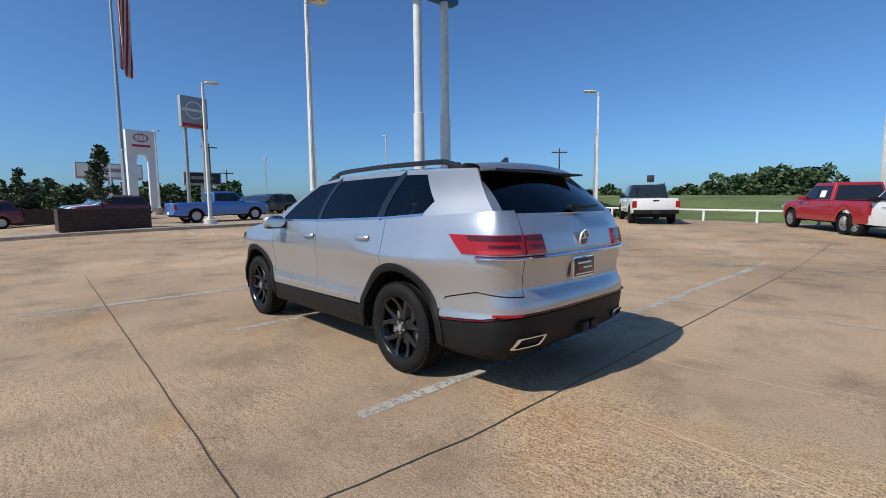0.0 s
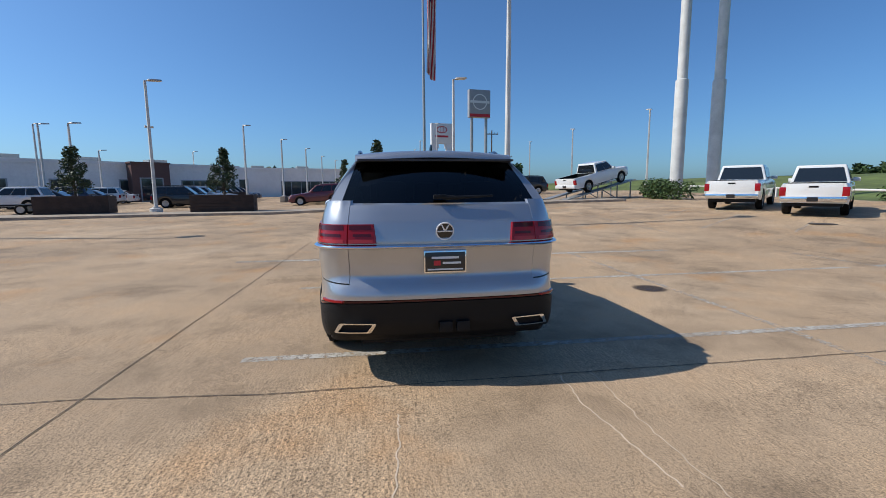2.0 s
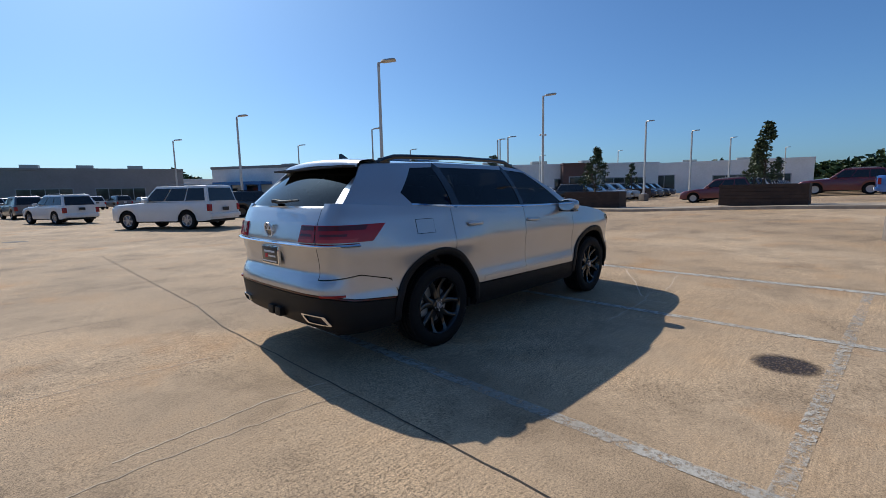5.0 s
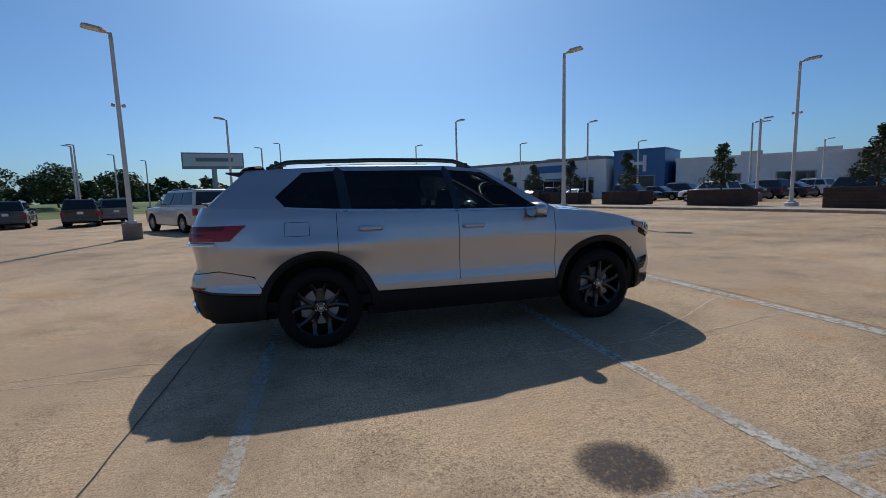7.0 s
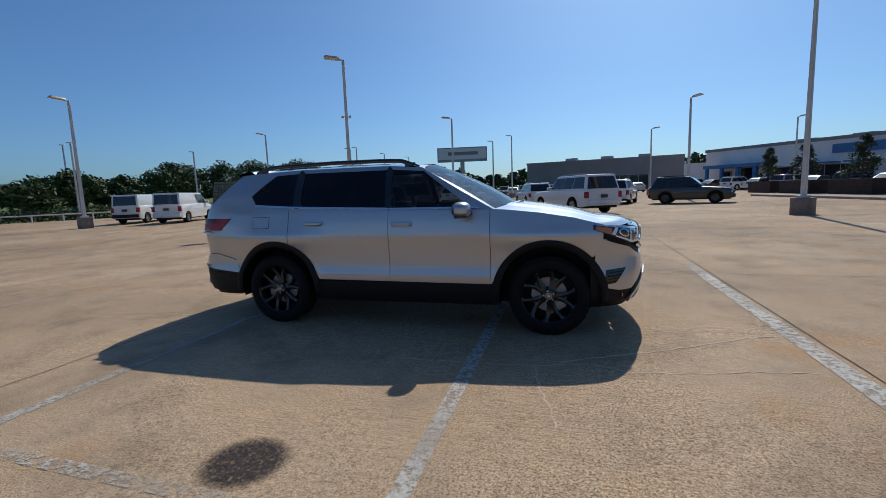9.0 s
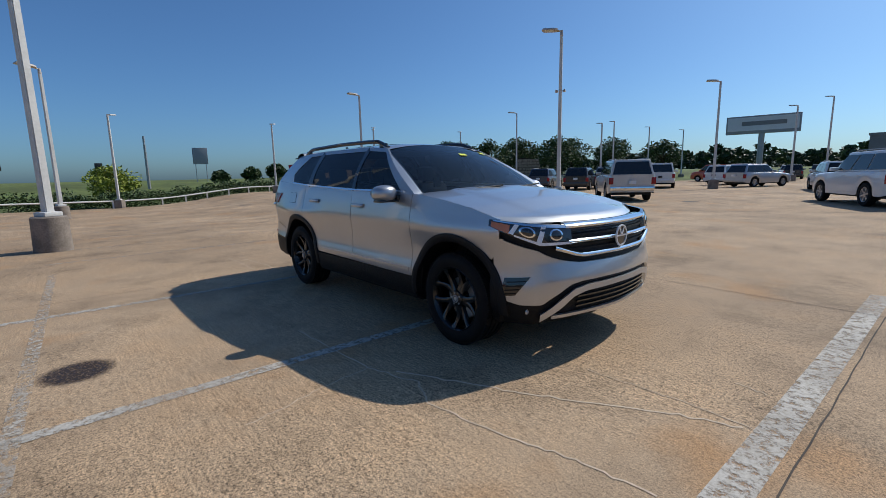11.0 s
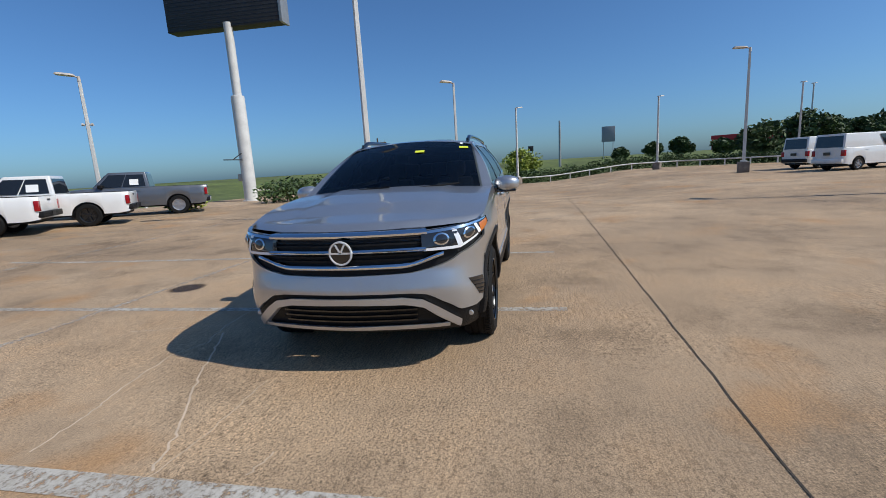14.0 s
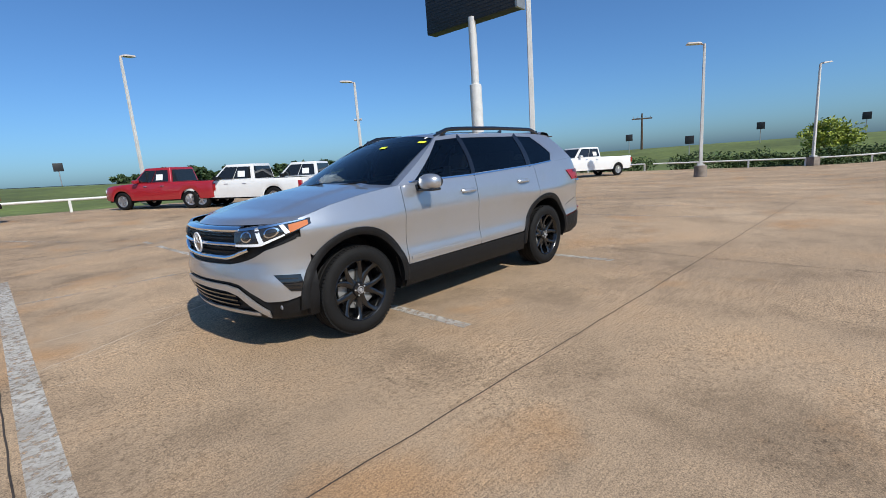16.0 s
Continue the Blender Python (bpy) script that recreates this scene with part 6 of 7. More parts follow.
def tree(x, y, h, w, material, label, z=None, trunk=0.3, clumps=26, per=70, leaf=0.11, shape="round", seed=1, name="tree"):
    rng = random.Random(seed)
    z = terrain(x, y) if z is None else z
    ob = thing(name, label, "tree", pose(x, y, z, 0, 0, rng.uniform(0, 360)))
    bm = bmesh.new()
    th = h * trunk
    r0 = max(0.04, h * 0.022)
    tube(bm, [(0, 0, -0.1), (0.02 * h * rng.uniform(-1, 1), 0.01 * h, th * 0.6), (0, 0, th), (0.01 * h, 0, h * 0.7)], [r0 * 1.25, r0, r0 * 0.8, r0 * 0.3], 8)
    verts, faces = [], []
    for k in range(clumps):
        f = (k + 0.5) / clumps
        a = rng.uniform(0, 2 * math.pi)
        if shape == "cone":
            zz = th + (h - th) * f
            rad = w / 2 * (1.05 - f) ** 0.75 * math.sqrt(rng.uniform(0.2, 1))
            cr = 0.19 * w * (1.25 - 0.6 * f)
        else:
            zz = th + (h - th) * (0.12 + 0.8 * f)
            rad = w / 2 * math.sqrt(max(0.03, 1 - (2 * f - 0.9) ** 2)) * math.sqrt(rng.uniform(0.15, 1)) * 0.85
            cr = w * rng.uniform(0.12, 0.2)
        c = (rad * math.cos(a), rad * math.sin(a), zz)
        tube(bm, [(0, 0, max(th * 0.8, zz - rad * 0.8)), (c[0] * 0.5, c[1] * 0.5, zz - rad * 0.25), c], [r0 * 0.4, r0 * 0.25, r0 * 0.1], 5)
        leaf_cluster(verts, faces, c, cr, per, leaf, 0.8, rng)
    part("trunk", bm, BARK, ob, "brown trunk and limbs")
    leaves("crown", verts, faces, material, ob, "leafy crown")
    return ob


def planter(x, y, turn, length=3.4, depth=1.5, height=0.98):
    z = land(x, y) + 0.12
    ob = thing("planter", "large dark brown board planter box on the kerb island", "planter", pose(x, y, z, 0, 0, turn), "planters on the island")
    n = 6
    bh = height / n
    for k in range(n):
        for x0, x1, y0, y1 in ((-depth / 2, -depth / 2 + 0.05, -length / 2, length / 2), (depth / 2 - 0.05, depth / 2, -length / 2, length / 2),
                               (-depth / 2 + 0.05, depth / 2 - 0.05, -length / 2, -length / 2 + 0.05), (-depth / 2 + 0.05, depth / 2 - 0.05, length / 2 - 0.05, length / 2)):
            bm = bmesh.new()
            box(bm, x0, x1, y0, y1, k * bh + 0.004, (k + 1) * bh - 0.004, 0.006)
            part("board", bm, WOOD, ob, "", False)
    bm = bmesh.new()
    box(bm, -depth / 2 + 0.05, depth / 2 - 0.05, -length / 2 + 0.05, length / 2 - 0.05, 0.05, height - 0.06)
    part("soil", bm, SOIL, ob, "dark soil", False)
    return z + height - 0.07


PL = [(22.9, 0.3, 2, 1), (24.2, 9.3, 6, 2), (23.6, 16.9, 12, 3), (22.4, 24.1, 14, 4), (21.0, 29.7, 12, 5), (20.0, 34.6, 10, 6), (19.4, 39.4, 8, 7)]
for x, y, a, k in PL:
    zt = planter(x, y, a)
    tree(x, y, 2.7 if k not in (1, 4) else 2.9, 1.75 if k != 1 else 1.25, LEAF_MAG, "dark green magnolia tree growing in a planter box", zt, 0.16, 34, 60, 0.085, "cone", k, "magnolia_tree")
for x, y, k in ((36, 3, 31), (52, 4, 32), (44, 15, 33)):
    zt = planter(x, y, 4)
    tree(x, y, 2.6, 1.3, LEAF_MAG, "dark green magnolia tree growing in a far planter box", zt, 0.16, 24, 50, 0.09, "cone", k, "magnolia_tree")


# ---- big signs, flag, pylons ----
def sign_pole(x, y, collar, top, r0, r1, name="sign_pole", label="thick white steel sign post stepped at a collar", box_on=False):
    z = terrain(x, y)
    ob = thing(name, label, "post", pose(x, y, z))
    bm = bmesh.new()
    lathe(bm, [(r0, -0.2), (r0, collar - z - 0.15), (r0 * 0.97, collar - z), (r1, collar - z + 0.05), (r1, top - z), (0.001, top - z)], "z", 28)
    part("post", bm, POLEWHITE, ob, "white painted steel tube")
    bm = bmesh.new()
    lathe(bm, [(r0 + 0.12, 0), (r0 + 0.12, 0.06), (r0, 0.07)], "z", 28)
    part("base_flange", bm, POLEWHITE, ob)
    if box_on:
        bm = bmesh.new()
        box(bm, 0.1, 0.35, -0.5, -0.2, 1.3, 1.75, 0.02)
        part("control_box", bm, STEEL, ob, "grey control box")
        bm = bmesh.new()
        tube(bm, [(r0, 0, 2.6), (0.9, -0.3, 2.62), (1.5, -0.5, 2.62)], 0.035, 6)
        tube(bm, [(r0, 0, 3.0), (0.9, -0.3, 2.62)], 0.03, 6)
        part("side_bracket", bm, CLAD, ob, "dark steel bracket")
    return ob


sign_pole(24.9, -20.5, 8.7, 17.9, 0.42, 0.33)
sign_pole(24.6, -23.1, 8.7, 17.9, 0.42, 0.33)
ob = thing("sign_box", "large blue dealership sign box on two posts", "sign", pose(24.75, -21.8, 17.7, 0, 0, -4))
bm = bmesh.new()
box(bm, -0.5, 0.5, -2.5, 2.5, 0, 3.2, 0.1)
part("cabinet", bm, SIGNBLUE, ob)
sign_pole(-19.75, -16.25, 6.45, 10.7, 0.40, 0.26, box_on=True, label="thick white steel post of a message sign with a control box")
ob = thing("message_sign", "large dark ribbed message sign on a white post", "sign", pose(-20.1, -16.5, 10.45, 0, 0, 3))
bm = bmesh.new()
box(bm, -0.45, 0.45, -3.7, 3.7, 0, 2.9, 0.04)
part("cabinet", bm, SIGNBLACK, ob)
for k in range(12):
    bm = bmesh.new()
    box(bm, -0.462, 0.462, -3.65, 3.65, 0.12 + 0.22 * k, 0.135 + 0.22 * k)
    part("rib", bm, GLOSSBLACK, ob, "", False)
bm = bmesh.new()
box(bm, -0.48, 0.48, 3.6, 3.78, -0.03, 2.9, 0.02)
part("end_panel", bm, STEEL, ob)


def flagpole(x, y):
    z = land(x, y)
    ob = thing("flagpole", "tall grey flagpole with a striped flag hanging from it", "flagpole", pose(x, y, z, 0, 0, -80))
    bm = bmesh.new()
    tube(bm, [(0, 0, 0), (0, 0, 18), (0, 0, 43)], [0.30, 0.24, 0.12], 12)
    part("pole", bm, STEEL, ob)
    # limp folded flag of stripes
    def fl(a, b):
        drop = 1 - b
        x_ = 0.25 + (0.5 + 2.3 * a) * (0.6 + 0.4 * b) + 0.22 * math.sin(9 * a + 4 * b)
        y_ = 0.6 * math.sin(11 * a + 3 * b) * (0.4 + 0.6 * a)
        return Vector((x_, y_, 42.0 - 21.0 * (1 - b) - 3.0 * a * (0.5 + 0.5 * math.sin(3 * b))))

    flag = None
    for k in range(11):
        bm = bmesh.new()
        patch(bm, lambda a, b: fl((k + a) / 11, 0.0 + b * (0.62 if k < 5 else 1.0)), 2, 24)
        s = part("flag_stripe", bm, FLAGRED if k % 2 else FLAGWHITE, ob)
    bm = bmesh.new()
    patch(bm, lambda a, b: fl(a * 5 / 11, 0.62 + 0.38 * b), 10, 12)
    part("flag_field", bm, FLAGBLUE, ob, "dark blue flag corner")
    bm = bmesh.new()
    bmesh.ops.create_uvsphere(bm, u_segments=12, v_segments=8, radius=0.14, matrix=Matrix.Translation((0, 0, 43.1)))
    part("finial", bm, STEEL, ob)


flagpole(78, -8.6)


def pylon_arch(x, y, turn):
    z = land(x, y)
    ob = thing("pylon_sign", "tall white curved dealership pylon with a red ring emblem", "sign", pose(x, y, z, 0, 0, turn))
    bm = bmesh.new()
    box(bm, -0.6, 0.6, 1.0, 2.6, 0, 10.5, 0.08)
    part("leg", bm, SIGNWHITE, ob)
    bm = bmesh.new()
    box(bm, -0.6, 0.6, -2.6, -1.2, 0, 10.5, 0.08)
    part("leg", bm, SIGNWHITE, ob)
    bm = bmesh.new()

    def archf(a, b):
        t = math.pi * a
        return Vector((-0.6 + 1.2 * b, -0.1 + 1.15 * math.cos(t), 10.4 + 1.2 * math.sin(t)))
    box(bm, -0.6, 0.6, -2.6, 2.6, 11.4, 16.2, 0.08)
    box(bm, -0.6, 0.6, -2.6, -0.9, 10.4, 11.5)
    box(bm, -0.6, 0.6, 0.8, 2.6, 10.4, 11.5)
    part("head_panel", bm, SIGNWHITE, ob)
    bm = bmesh.new()
    for rx, rz in ((1.35, 0.85), (0.5, 0.8)):
        for k in range(32):
            a0, a1 = 2 * math.pi * k / 32, 2 * math.pi * (k + 1) / 32
            q = [bm.verts.new((-0.63, math.cos(a) * rx * s, 14.7 + math.sin(a) * rz * s)) for a, s in ((a0, 1), (a1, 1), (a1, 0.82), (a0, 0.82))]
            bm.faces.new(q)
    part("ring_emblem", bm, SIGNRED, ob, "red ring emblem", False)
    bm = bmesh.new()
    box(bm, -0.63, -0.6, -1.6, 1.6, 12.9, 13.35)
    part("name_bar", bm, SIGNRED, ob, "", False)


pylon_arch(106, -15.8, 8)


def panel_sign(x, y, turn, w, h, bottom, face, bar, label):
    z = land(x, y)
    ob = thing("pylon_sign", label, "sign", pose(x, y, z, 0, 0, turn))
    for sg in (1, -1):
        bm = bmesh.new()
        cyl(bm, (0, sg * w * 0.34, -0.2), (0, sg * w * 0.34, bottom + 0.2), 0.32, 0.28, 14)
        part("post", bm, STEEL, ob)
    bm = bmesh.new()
    box(bm, -0.5, 0.5, -w / 2, w / 2, bottom, bottom + h, 0.06)
    part("panel", bm, face, ob)
    bm = bmesh.new()
    box(bm, -0.53, -0.5, -w / 2 + 0.1, w / 2 - 0.1, bottom + 0.1, bottom + h * 0.13)
    part("red_band", bm, bar, ob, "", False)
    bm = bmesh.new()
    for k in range(40):
        a0, a1 = 2 * math.pi * k / 40, 2 * math.pi * (k + 1) / 40
        q = [bm.verts.new((-0.53, math.cos(a) * 1.5 * s, bottom + h * 0.56 + math.sin(a) * 1.5 * s)) for a, s in ((a0, 1), (a1, 1), (a1, 0.86), (a0, 0.86))]
        bm.faces.new(q)
    part("ring_emblem", bm, SIGNWHITE if face is not SIGNWHITE else SIGNGREY, ob, "", False)
    bm = bmesh.new()
    box(bm, -0.54, -0.5, -2.0, 2.0, bottom + h * 0.56 - 0.22, bottom + h * 0.56 + 0.22)
    part("name_bar", bm, SIGNWHITE if face is not SIGNWHITE else SIGNGREY, ob, "", False)


panel_sign(84, -20.0, 10, 4.4, 5.2, 14.2, SIGNGREY, SIGNRED, "tall grey dealership panel sign with a ring emblem and red band")


def billboard(x, y, turn, w, h, bottom, label, face=SIGNGREY):
    z = land(x, y)
    ob = thing("billboard", label, "billboard", pose(x, y, z, 0, 0, turn))
    bm = bmesh.new()
    cyl(bm, (0, 0, -0.2), (0, 0, bottom + 0.4), 0.45, 0.45, 14)
    part("post", bm, STEEL, ob)
    bm = bmesh.new()
    box(bm, -0.5, 0.5, -w / 2, w / 2, bottom, bottom + h, 0.05)
    part("frame", bm, SIGNGREY, ob)
    bm = bmesh.new()
    box(bm, -0.54, 0.54, -w / 2 + 0.25, w / 2 - 0.25, bottom + 0.5, bottom + h - 0.25)
    part("poster", bm, face, ob, "", False)
    bm = bmesh.new()
    box(bm, -0.56, 0.56, -w * 0.28, w * 0.32, bottom + h * 0.45, bottom + h * 0.68)
    part("name_bar", bm, WALLGREY, ob, "", False)


billboard(-18.8, 89.8, -80, 10.5, 3.0, 7.2, "wide billboard on a single post behind the lot", SIGNWHITE)
billboard(118, -12, 5, 12, 3.4, 7.0, "wide billboard far beyond the lot", SIGNWHITE)
billboard(128, -33, 0, 9, 3.4, 6.5, "dark billboard far beyond the lot", SIGNBLACK)


# ---- display ramp with a truck on it ----
def display_ramp():
    x, y, turn = 24.0, -11.6, -68
    z = land(x, y)
    ob = thing("display_ramp", "grey steel display ramp that carries a truck", "ramp", pose(x, y, z, 0, 0, turn))
    for sg in (1, -1):
        bm = bmesh.new()
        vs = []
        for px_, pz in ((-0.6, 0.02), (1.4, 0.42), (5.9, 1.32), (6.1, 1.32)):
            for dy in (-0.28, 0.28):
                vs.append(bm.verts.new((px_, sg * 0.83 + dy, pz)))
                vs.append(bm.verts.new((px_, sg * 0.83 + dy, pz + 0.08)))
        for k in range(3):
            a, b = vs[4 * k:4 * k + 4], vs[4 * k + 4:4 * k + 8]
            for i, j in ((0, 1), (1, 3), (3, 2), (2, 0)):
                bm.faces.new((a[i], a[j], b[j], b[i]))
        bmesh.ops.recalc_face_normals(bm, faces=bm.faces)
        part("runway", bm, STEEL, ob)
        for px_ in (1.4, 3.0, 4.5, 5.9):
            bm = bmesh.new()
            cyl(bm, (px_, sg * 0.83, -0.1), (px_, sg * 0.83, 0.42 + (px_ - 1.4) * 0.2), 0.045, 0.045, 8)
            part("leg", bm, STEEL, ob)
        bm = bmesh.new()
        cyl(bm, (1.4, sg * 0.83, 0.05), (5.9, sg * 0.83, 0.12), 0.035, 0.035, 8)
        cyl(bm, (3.0, sg * 0.83, 0.7), (4.5, sg * 0.83, 0.1), 0.03, 0.03, 8)
        part("brace", bm, STEEL, ob)
    hx, hy = math.cos(radians(turn)), math.sin(radians(turn))
    vehicle("pickup_truck", "small_pickup", "white", x + hx * 1.7, y + hy * 1.7, turn, "white extended cab pickup truck tilted up on a display ramp", "pickup truck", "body", z=z + 0.555, pitch=11.3)


display_ramp()


# ---- buildings ----
def building(name, label, x, y, turn, w, d, h, material, openings, parapet=0.5, band=None, canopy=None):
    """A flat-roofed block; its front face looks to local -x."""
    z = land(x, y)
    ob = thing(name, label, "building", pose(x, y, z, 0, 0, turn))
    bm = bmesh.new()
    box(bm, 0, d, -w / 2, w / 2, -0.5, h)
    part("wall", bm, material, ob, "", False)
    bm = bmesh.new()
    box(bm, -0.12, d + 0.12, -w / 2 - 0.12, w / 2 + 0.12, h, h + parapet)
    part("parapet", bm, band or material, ob, "", False)
    for k in range(3 if w > 12 else 0):
        bm = bmesh.new()
        box(bm, d * 0.4, d * 0.4 + 2, -w * 0.3 + k * w * 0.25, -w * 0.3 + k * w * 0.25 + 2.4, h + 0.1, h + 1.3)
        part("roof_unit", bm, STEEL, ob, "", False)
    for y0, y1, z0, z1 in openings:
        bm = bmesh.new()
        box(bm, -0.06, 0.02, y0 - 0.1, y1 + 0.1, z0 - 0.08, z1 + 0.12)
        wf = part("window", bm, SIGNGREY, ob, "", False)
        nn = max(1, round((y1 - y0) / 1.7))
        for i in range(nn):
            bm = bmesh.new()
            a, b = y0 + (y1 - y0) * i / nn, y0 + (y1 - y0) * (i + 1) / nn
            box(bm, -0.075, -0.055, a + 0.05, b - 0.05, z0, z1)
            part("pane", bm, SHOPGLASS, wf, "", False)
    if canopy:
        y0, y1, zc, dep, mt = canopy
        bm = bmesh.new()
        box(bm, -dep, 0, y0, y1, zc, zc + 0.45)
        cn = part("canopy", bm, mt, ob, "", False)
        n = 4
        for i in range(n):
            bm = bmesh.new()
            yy = y0 + 0.4 + (y1 - y0 - 0.8) * i / (n - 1)
            box(bm, -dep + 0.15, -dep + 0.5, yy - 0.18, yy + 0.18, -0.3, zc)
            part("canopy_post", bm, mt, cn, "", False)
    return ob


bl = building("showroom", "long white dealership showroom with a blue canopy", 30.5, 60.5, 33.1, 27.5, 26, 5.4, WALLWHITE,
              [(-12, -9, 0.2, 2.6), (-7.5, -1, 0.2, 2.6), (0.5, 3, 0.2, 2.6), (5.5, 8, 0.2, 2.8), (9.5, 11, 0.2, 2.4)], 0.4, WALLGREY, (3.5, 11.5, 2.9, 3.0, WALLBLUE))
bm = bmesh.new()
box(bm, -0.25, 0, -9.2, -3.4, 3.9, 4.9)
part("name_bar", bm, WALLBLUE, bl, "blue sign bar", False)
for k in range(3):
    bm = bmesh.new()
    box(bm, -1.8, 0, -12 + k * 3.9, -9.4 + k * 3.9, 2.8, 2.95)
    part("awning", bm, WALLBLUE, bl, "", False)
tw = building("showroom_tower", "blue panelled showroom entrance tower", 40.8, 46.0, 35, 6.4, 8, 6.2, WALLBLUE, [(-2, 2, 0.1, 2.8)], 0.15, WALLBLUE)
bm = bmesh.new()
box(bm, -0.25, 0, -1.0, -0.6, 3.4, 5.5)
box(bm, -0.25, 0, 0.6, 1.0, 3.4, 5.5)
box(bm, -0.25, 0, -0.6, 0.6, 4.3, 4.7)
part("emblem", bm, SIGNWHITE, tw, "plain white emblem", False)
building("showroom", "long low white showroom with dark doors", 55, 31.5, 43.7, 31.8, 20, 4.4, WALLWHITE, [(-14, -8, 0.1, 2.6), (-3, -1, 0.1, 2.6), (2, 5.5, 0.1, 2.6), (9, 12, 0.1, 2.6)], 0.4)
building("entrance_block", "brown entrance block of a showroom", 56.6, 27.6, 43.7, 4.2, 3, 4.6, WALLBROWN, [(-1.2, 1.2, 0.1, 2.8)], 0.2)
building("showroom", "white showroom with a brown entrance", 86, 22, 18, 36, 22, 5.0, WALLWHITE, [(-15, -4, 0.1, 2.9), (2, 7, 0.1, 3.2)], 0.5)
building("small_showroom", "low white pavilion with a red emblem", 98, 9, 5, 7, 6, 5.0, SIGNWHITE, [(-2, 2, 0.1, 2.6)], 0.2)
building("showroom", "grey box shaped showroom behind the lot", 9, 92, 78, 30, 18, 6.0, WALLGREY, [(-9, -2, 0.1, 3.0), (1, 8, 0.1, 3.0)], 0.4)
building("warehouse", "low white warehouse far beyond the lot", 26, 118, 70, 60, 22, 5.2, WALLWHITE, [(-20, -12, 0.1, 3.0), (4, 12, 0.1, 3.0)], 0.3)
building("store", "low red store building beyond the road", -96, 52, 150, 26, 14, 3.6, SIGNRED, [(-9, -3, 0.1, 2.4)], 0.8, SIGNRED)
building("store", "grey store building beyond the road", -104, 62, 150, 16, 14, 4.6, WALLGREY, [(-5, 3, 0.1, 2.4)], 0.8)

# ---- rows of parked cars beyond the island ----
rng_row = random.Random(4)
protos = {}
far_labels = {"black": "black suv parked in a row", "navy": "dark blue suv parked in a row", "white": "white suv parked in a row", "grey": "dark grey suv parked in a row", "maroon": "dark red suv parked in a row", "silver": "silver suv parked in a row"}


def far_car(kind, color, x, y, heading):
    key = (kind, color)
    if key not in protos:
        protos[key] = vehicle("suv" if kind == "suv" else "car", kind, color, x, y, heading, far_labels[color].replace("suv", "suv" if kind == "suv" else "sedan"), "car", "body", group="cars in the sales rows")
    else:
        copy_thing(protos[key], pose(x, y, land(x, y) + 0.002, 0, 0, heading))


for k in range(13):
    far_car("suv", ("navy", "black", "grey", "black", "navy", "white")[rng_row.randrange(6)], 39 + 3.0 * k, 4.2 + 0.2 * k, 95)
far_car("suv", "maroon", 36, 4.0, 95)
for k in range(9):
    far_car("suv", ("black", "grey", "navy", "white", "silver")[rng_row.randrange(5)], 34 + 3.0 * k, 16.5 + 0.3 * k, -80)
for k in range(6):
    far_car(("suv", "sedan")[k % 2], ("black", "white", "navy", "silver")[rng_row.randrange(4)], 32 + 3.2 * k, 24.5 + 0.4 * k, 100)
for k in range(5):
    far_car(("suv", "sedan")[k % 2], ("black", "white", "navy", "white")[rng_row.randrange(4)], 30 + 3.0 * k, 34.5 - 0.2 * k, -70)
for k in range(8):
    far_car("suv", ("black", "grey", "navy", "black")[rng_row.randrange(4)], 37 + 3.1 * k, -14.5 - 0.6 * k, 95)
for k in range(4):
    far_car("suv", ("maroon", "white", "maroon", "silver")[k], 37 + 3.1 * k, -3.0, 95)
for k in range(8):
    far_car(("sedan", "suv")[k % 2], ("white", "silver", "black", "white")[rng_row.randrange(4)], 31.0 - 1.7 * k, 45.5 + 2.7 * k, 30)
for k in range(10):
    far_car(("suv", "sedan")[k % 3 == 0], ("white", "black", "silver", "grey")[rng_row.randrange(4)], -14 + 3.0 * k, 60 + 0.9 * k, 100)
for k in range(7):
    far_car("suv", ("white", "black", "silver", "grey")[rng_row.randrange(4)], -14 + 3.2 * k, 72 + 0.5 * k, -80)

# small flatbed trailer behind a planter
ob = thing("utility_trailer", "small dark flatbed trailer parked behind a planter", "trailer", pose(26.5, 21.2, land(26.5, 21.2), 0, 0, -70))
bm = bmesh.new()
box(bm, -1.4, 1.4, -0.8, 0.8, 0.5, 0.6, 0.02)
part("deck", bm, CLAD, ob)
bm = bmesh.new()
tube(bm, [(1.3, 0.5, 0.5), (2.4, 0, 0.48), (2.6, 0, 0.48)], 0.04, 6)
part("drawbar", bm, CLAD, ob)
for sg in (1, -1):
    small_wheel(ob, -0.2, sg * 0.82, 0.3, 0.09, RIMBRIGHT)


# ---- verge: rail fence, hedge, bushes, trees, poles, road ----
def rail_fence(pts, label):
    ob = thing("rail_fence", label, "fence", pose(0, 0, 0))
    for a, b in zip(pts, pts[1:]):
        n = max(1, round(math.hypot(b[0] - a[0], b[1] - a[1]) / 2.6))
        for i, (x, y) in enumerate(steps(a, b, n)):
            if i == n:
                continue
            z = land(x, y)
            bm = bmesh.new()
            box(bm, x - 0.05, x + 0.05, y - 0.05, y + 0.05, z - 0.1, z + 0.55)
            part("post", bm, POLEWHITE, ob, "", False)
        fine = steps(a, b, n * 2)
        bm = bmesh.new()
        tube(bm, [(x, y, land(x, y) + 0.55) for x, y in fine], 0.055, 8)
        part("rail", bm, POLEWHITE, ob)


def edge_pt(deg, inset=0.8):
    a = radians(deg)
    r = lot_edge(a) - inset
    return (1.5 + r * math.cos(a), r * math.sin(a))


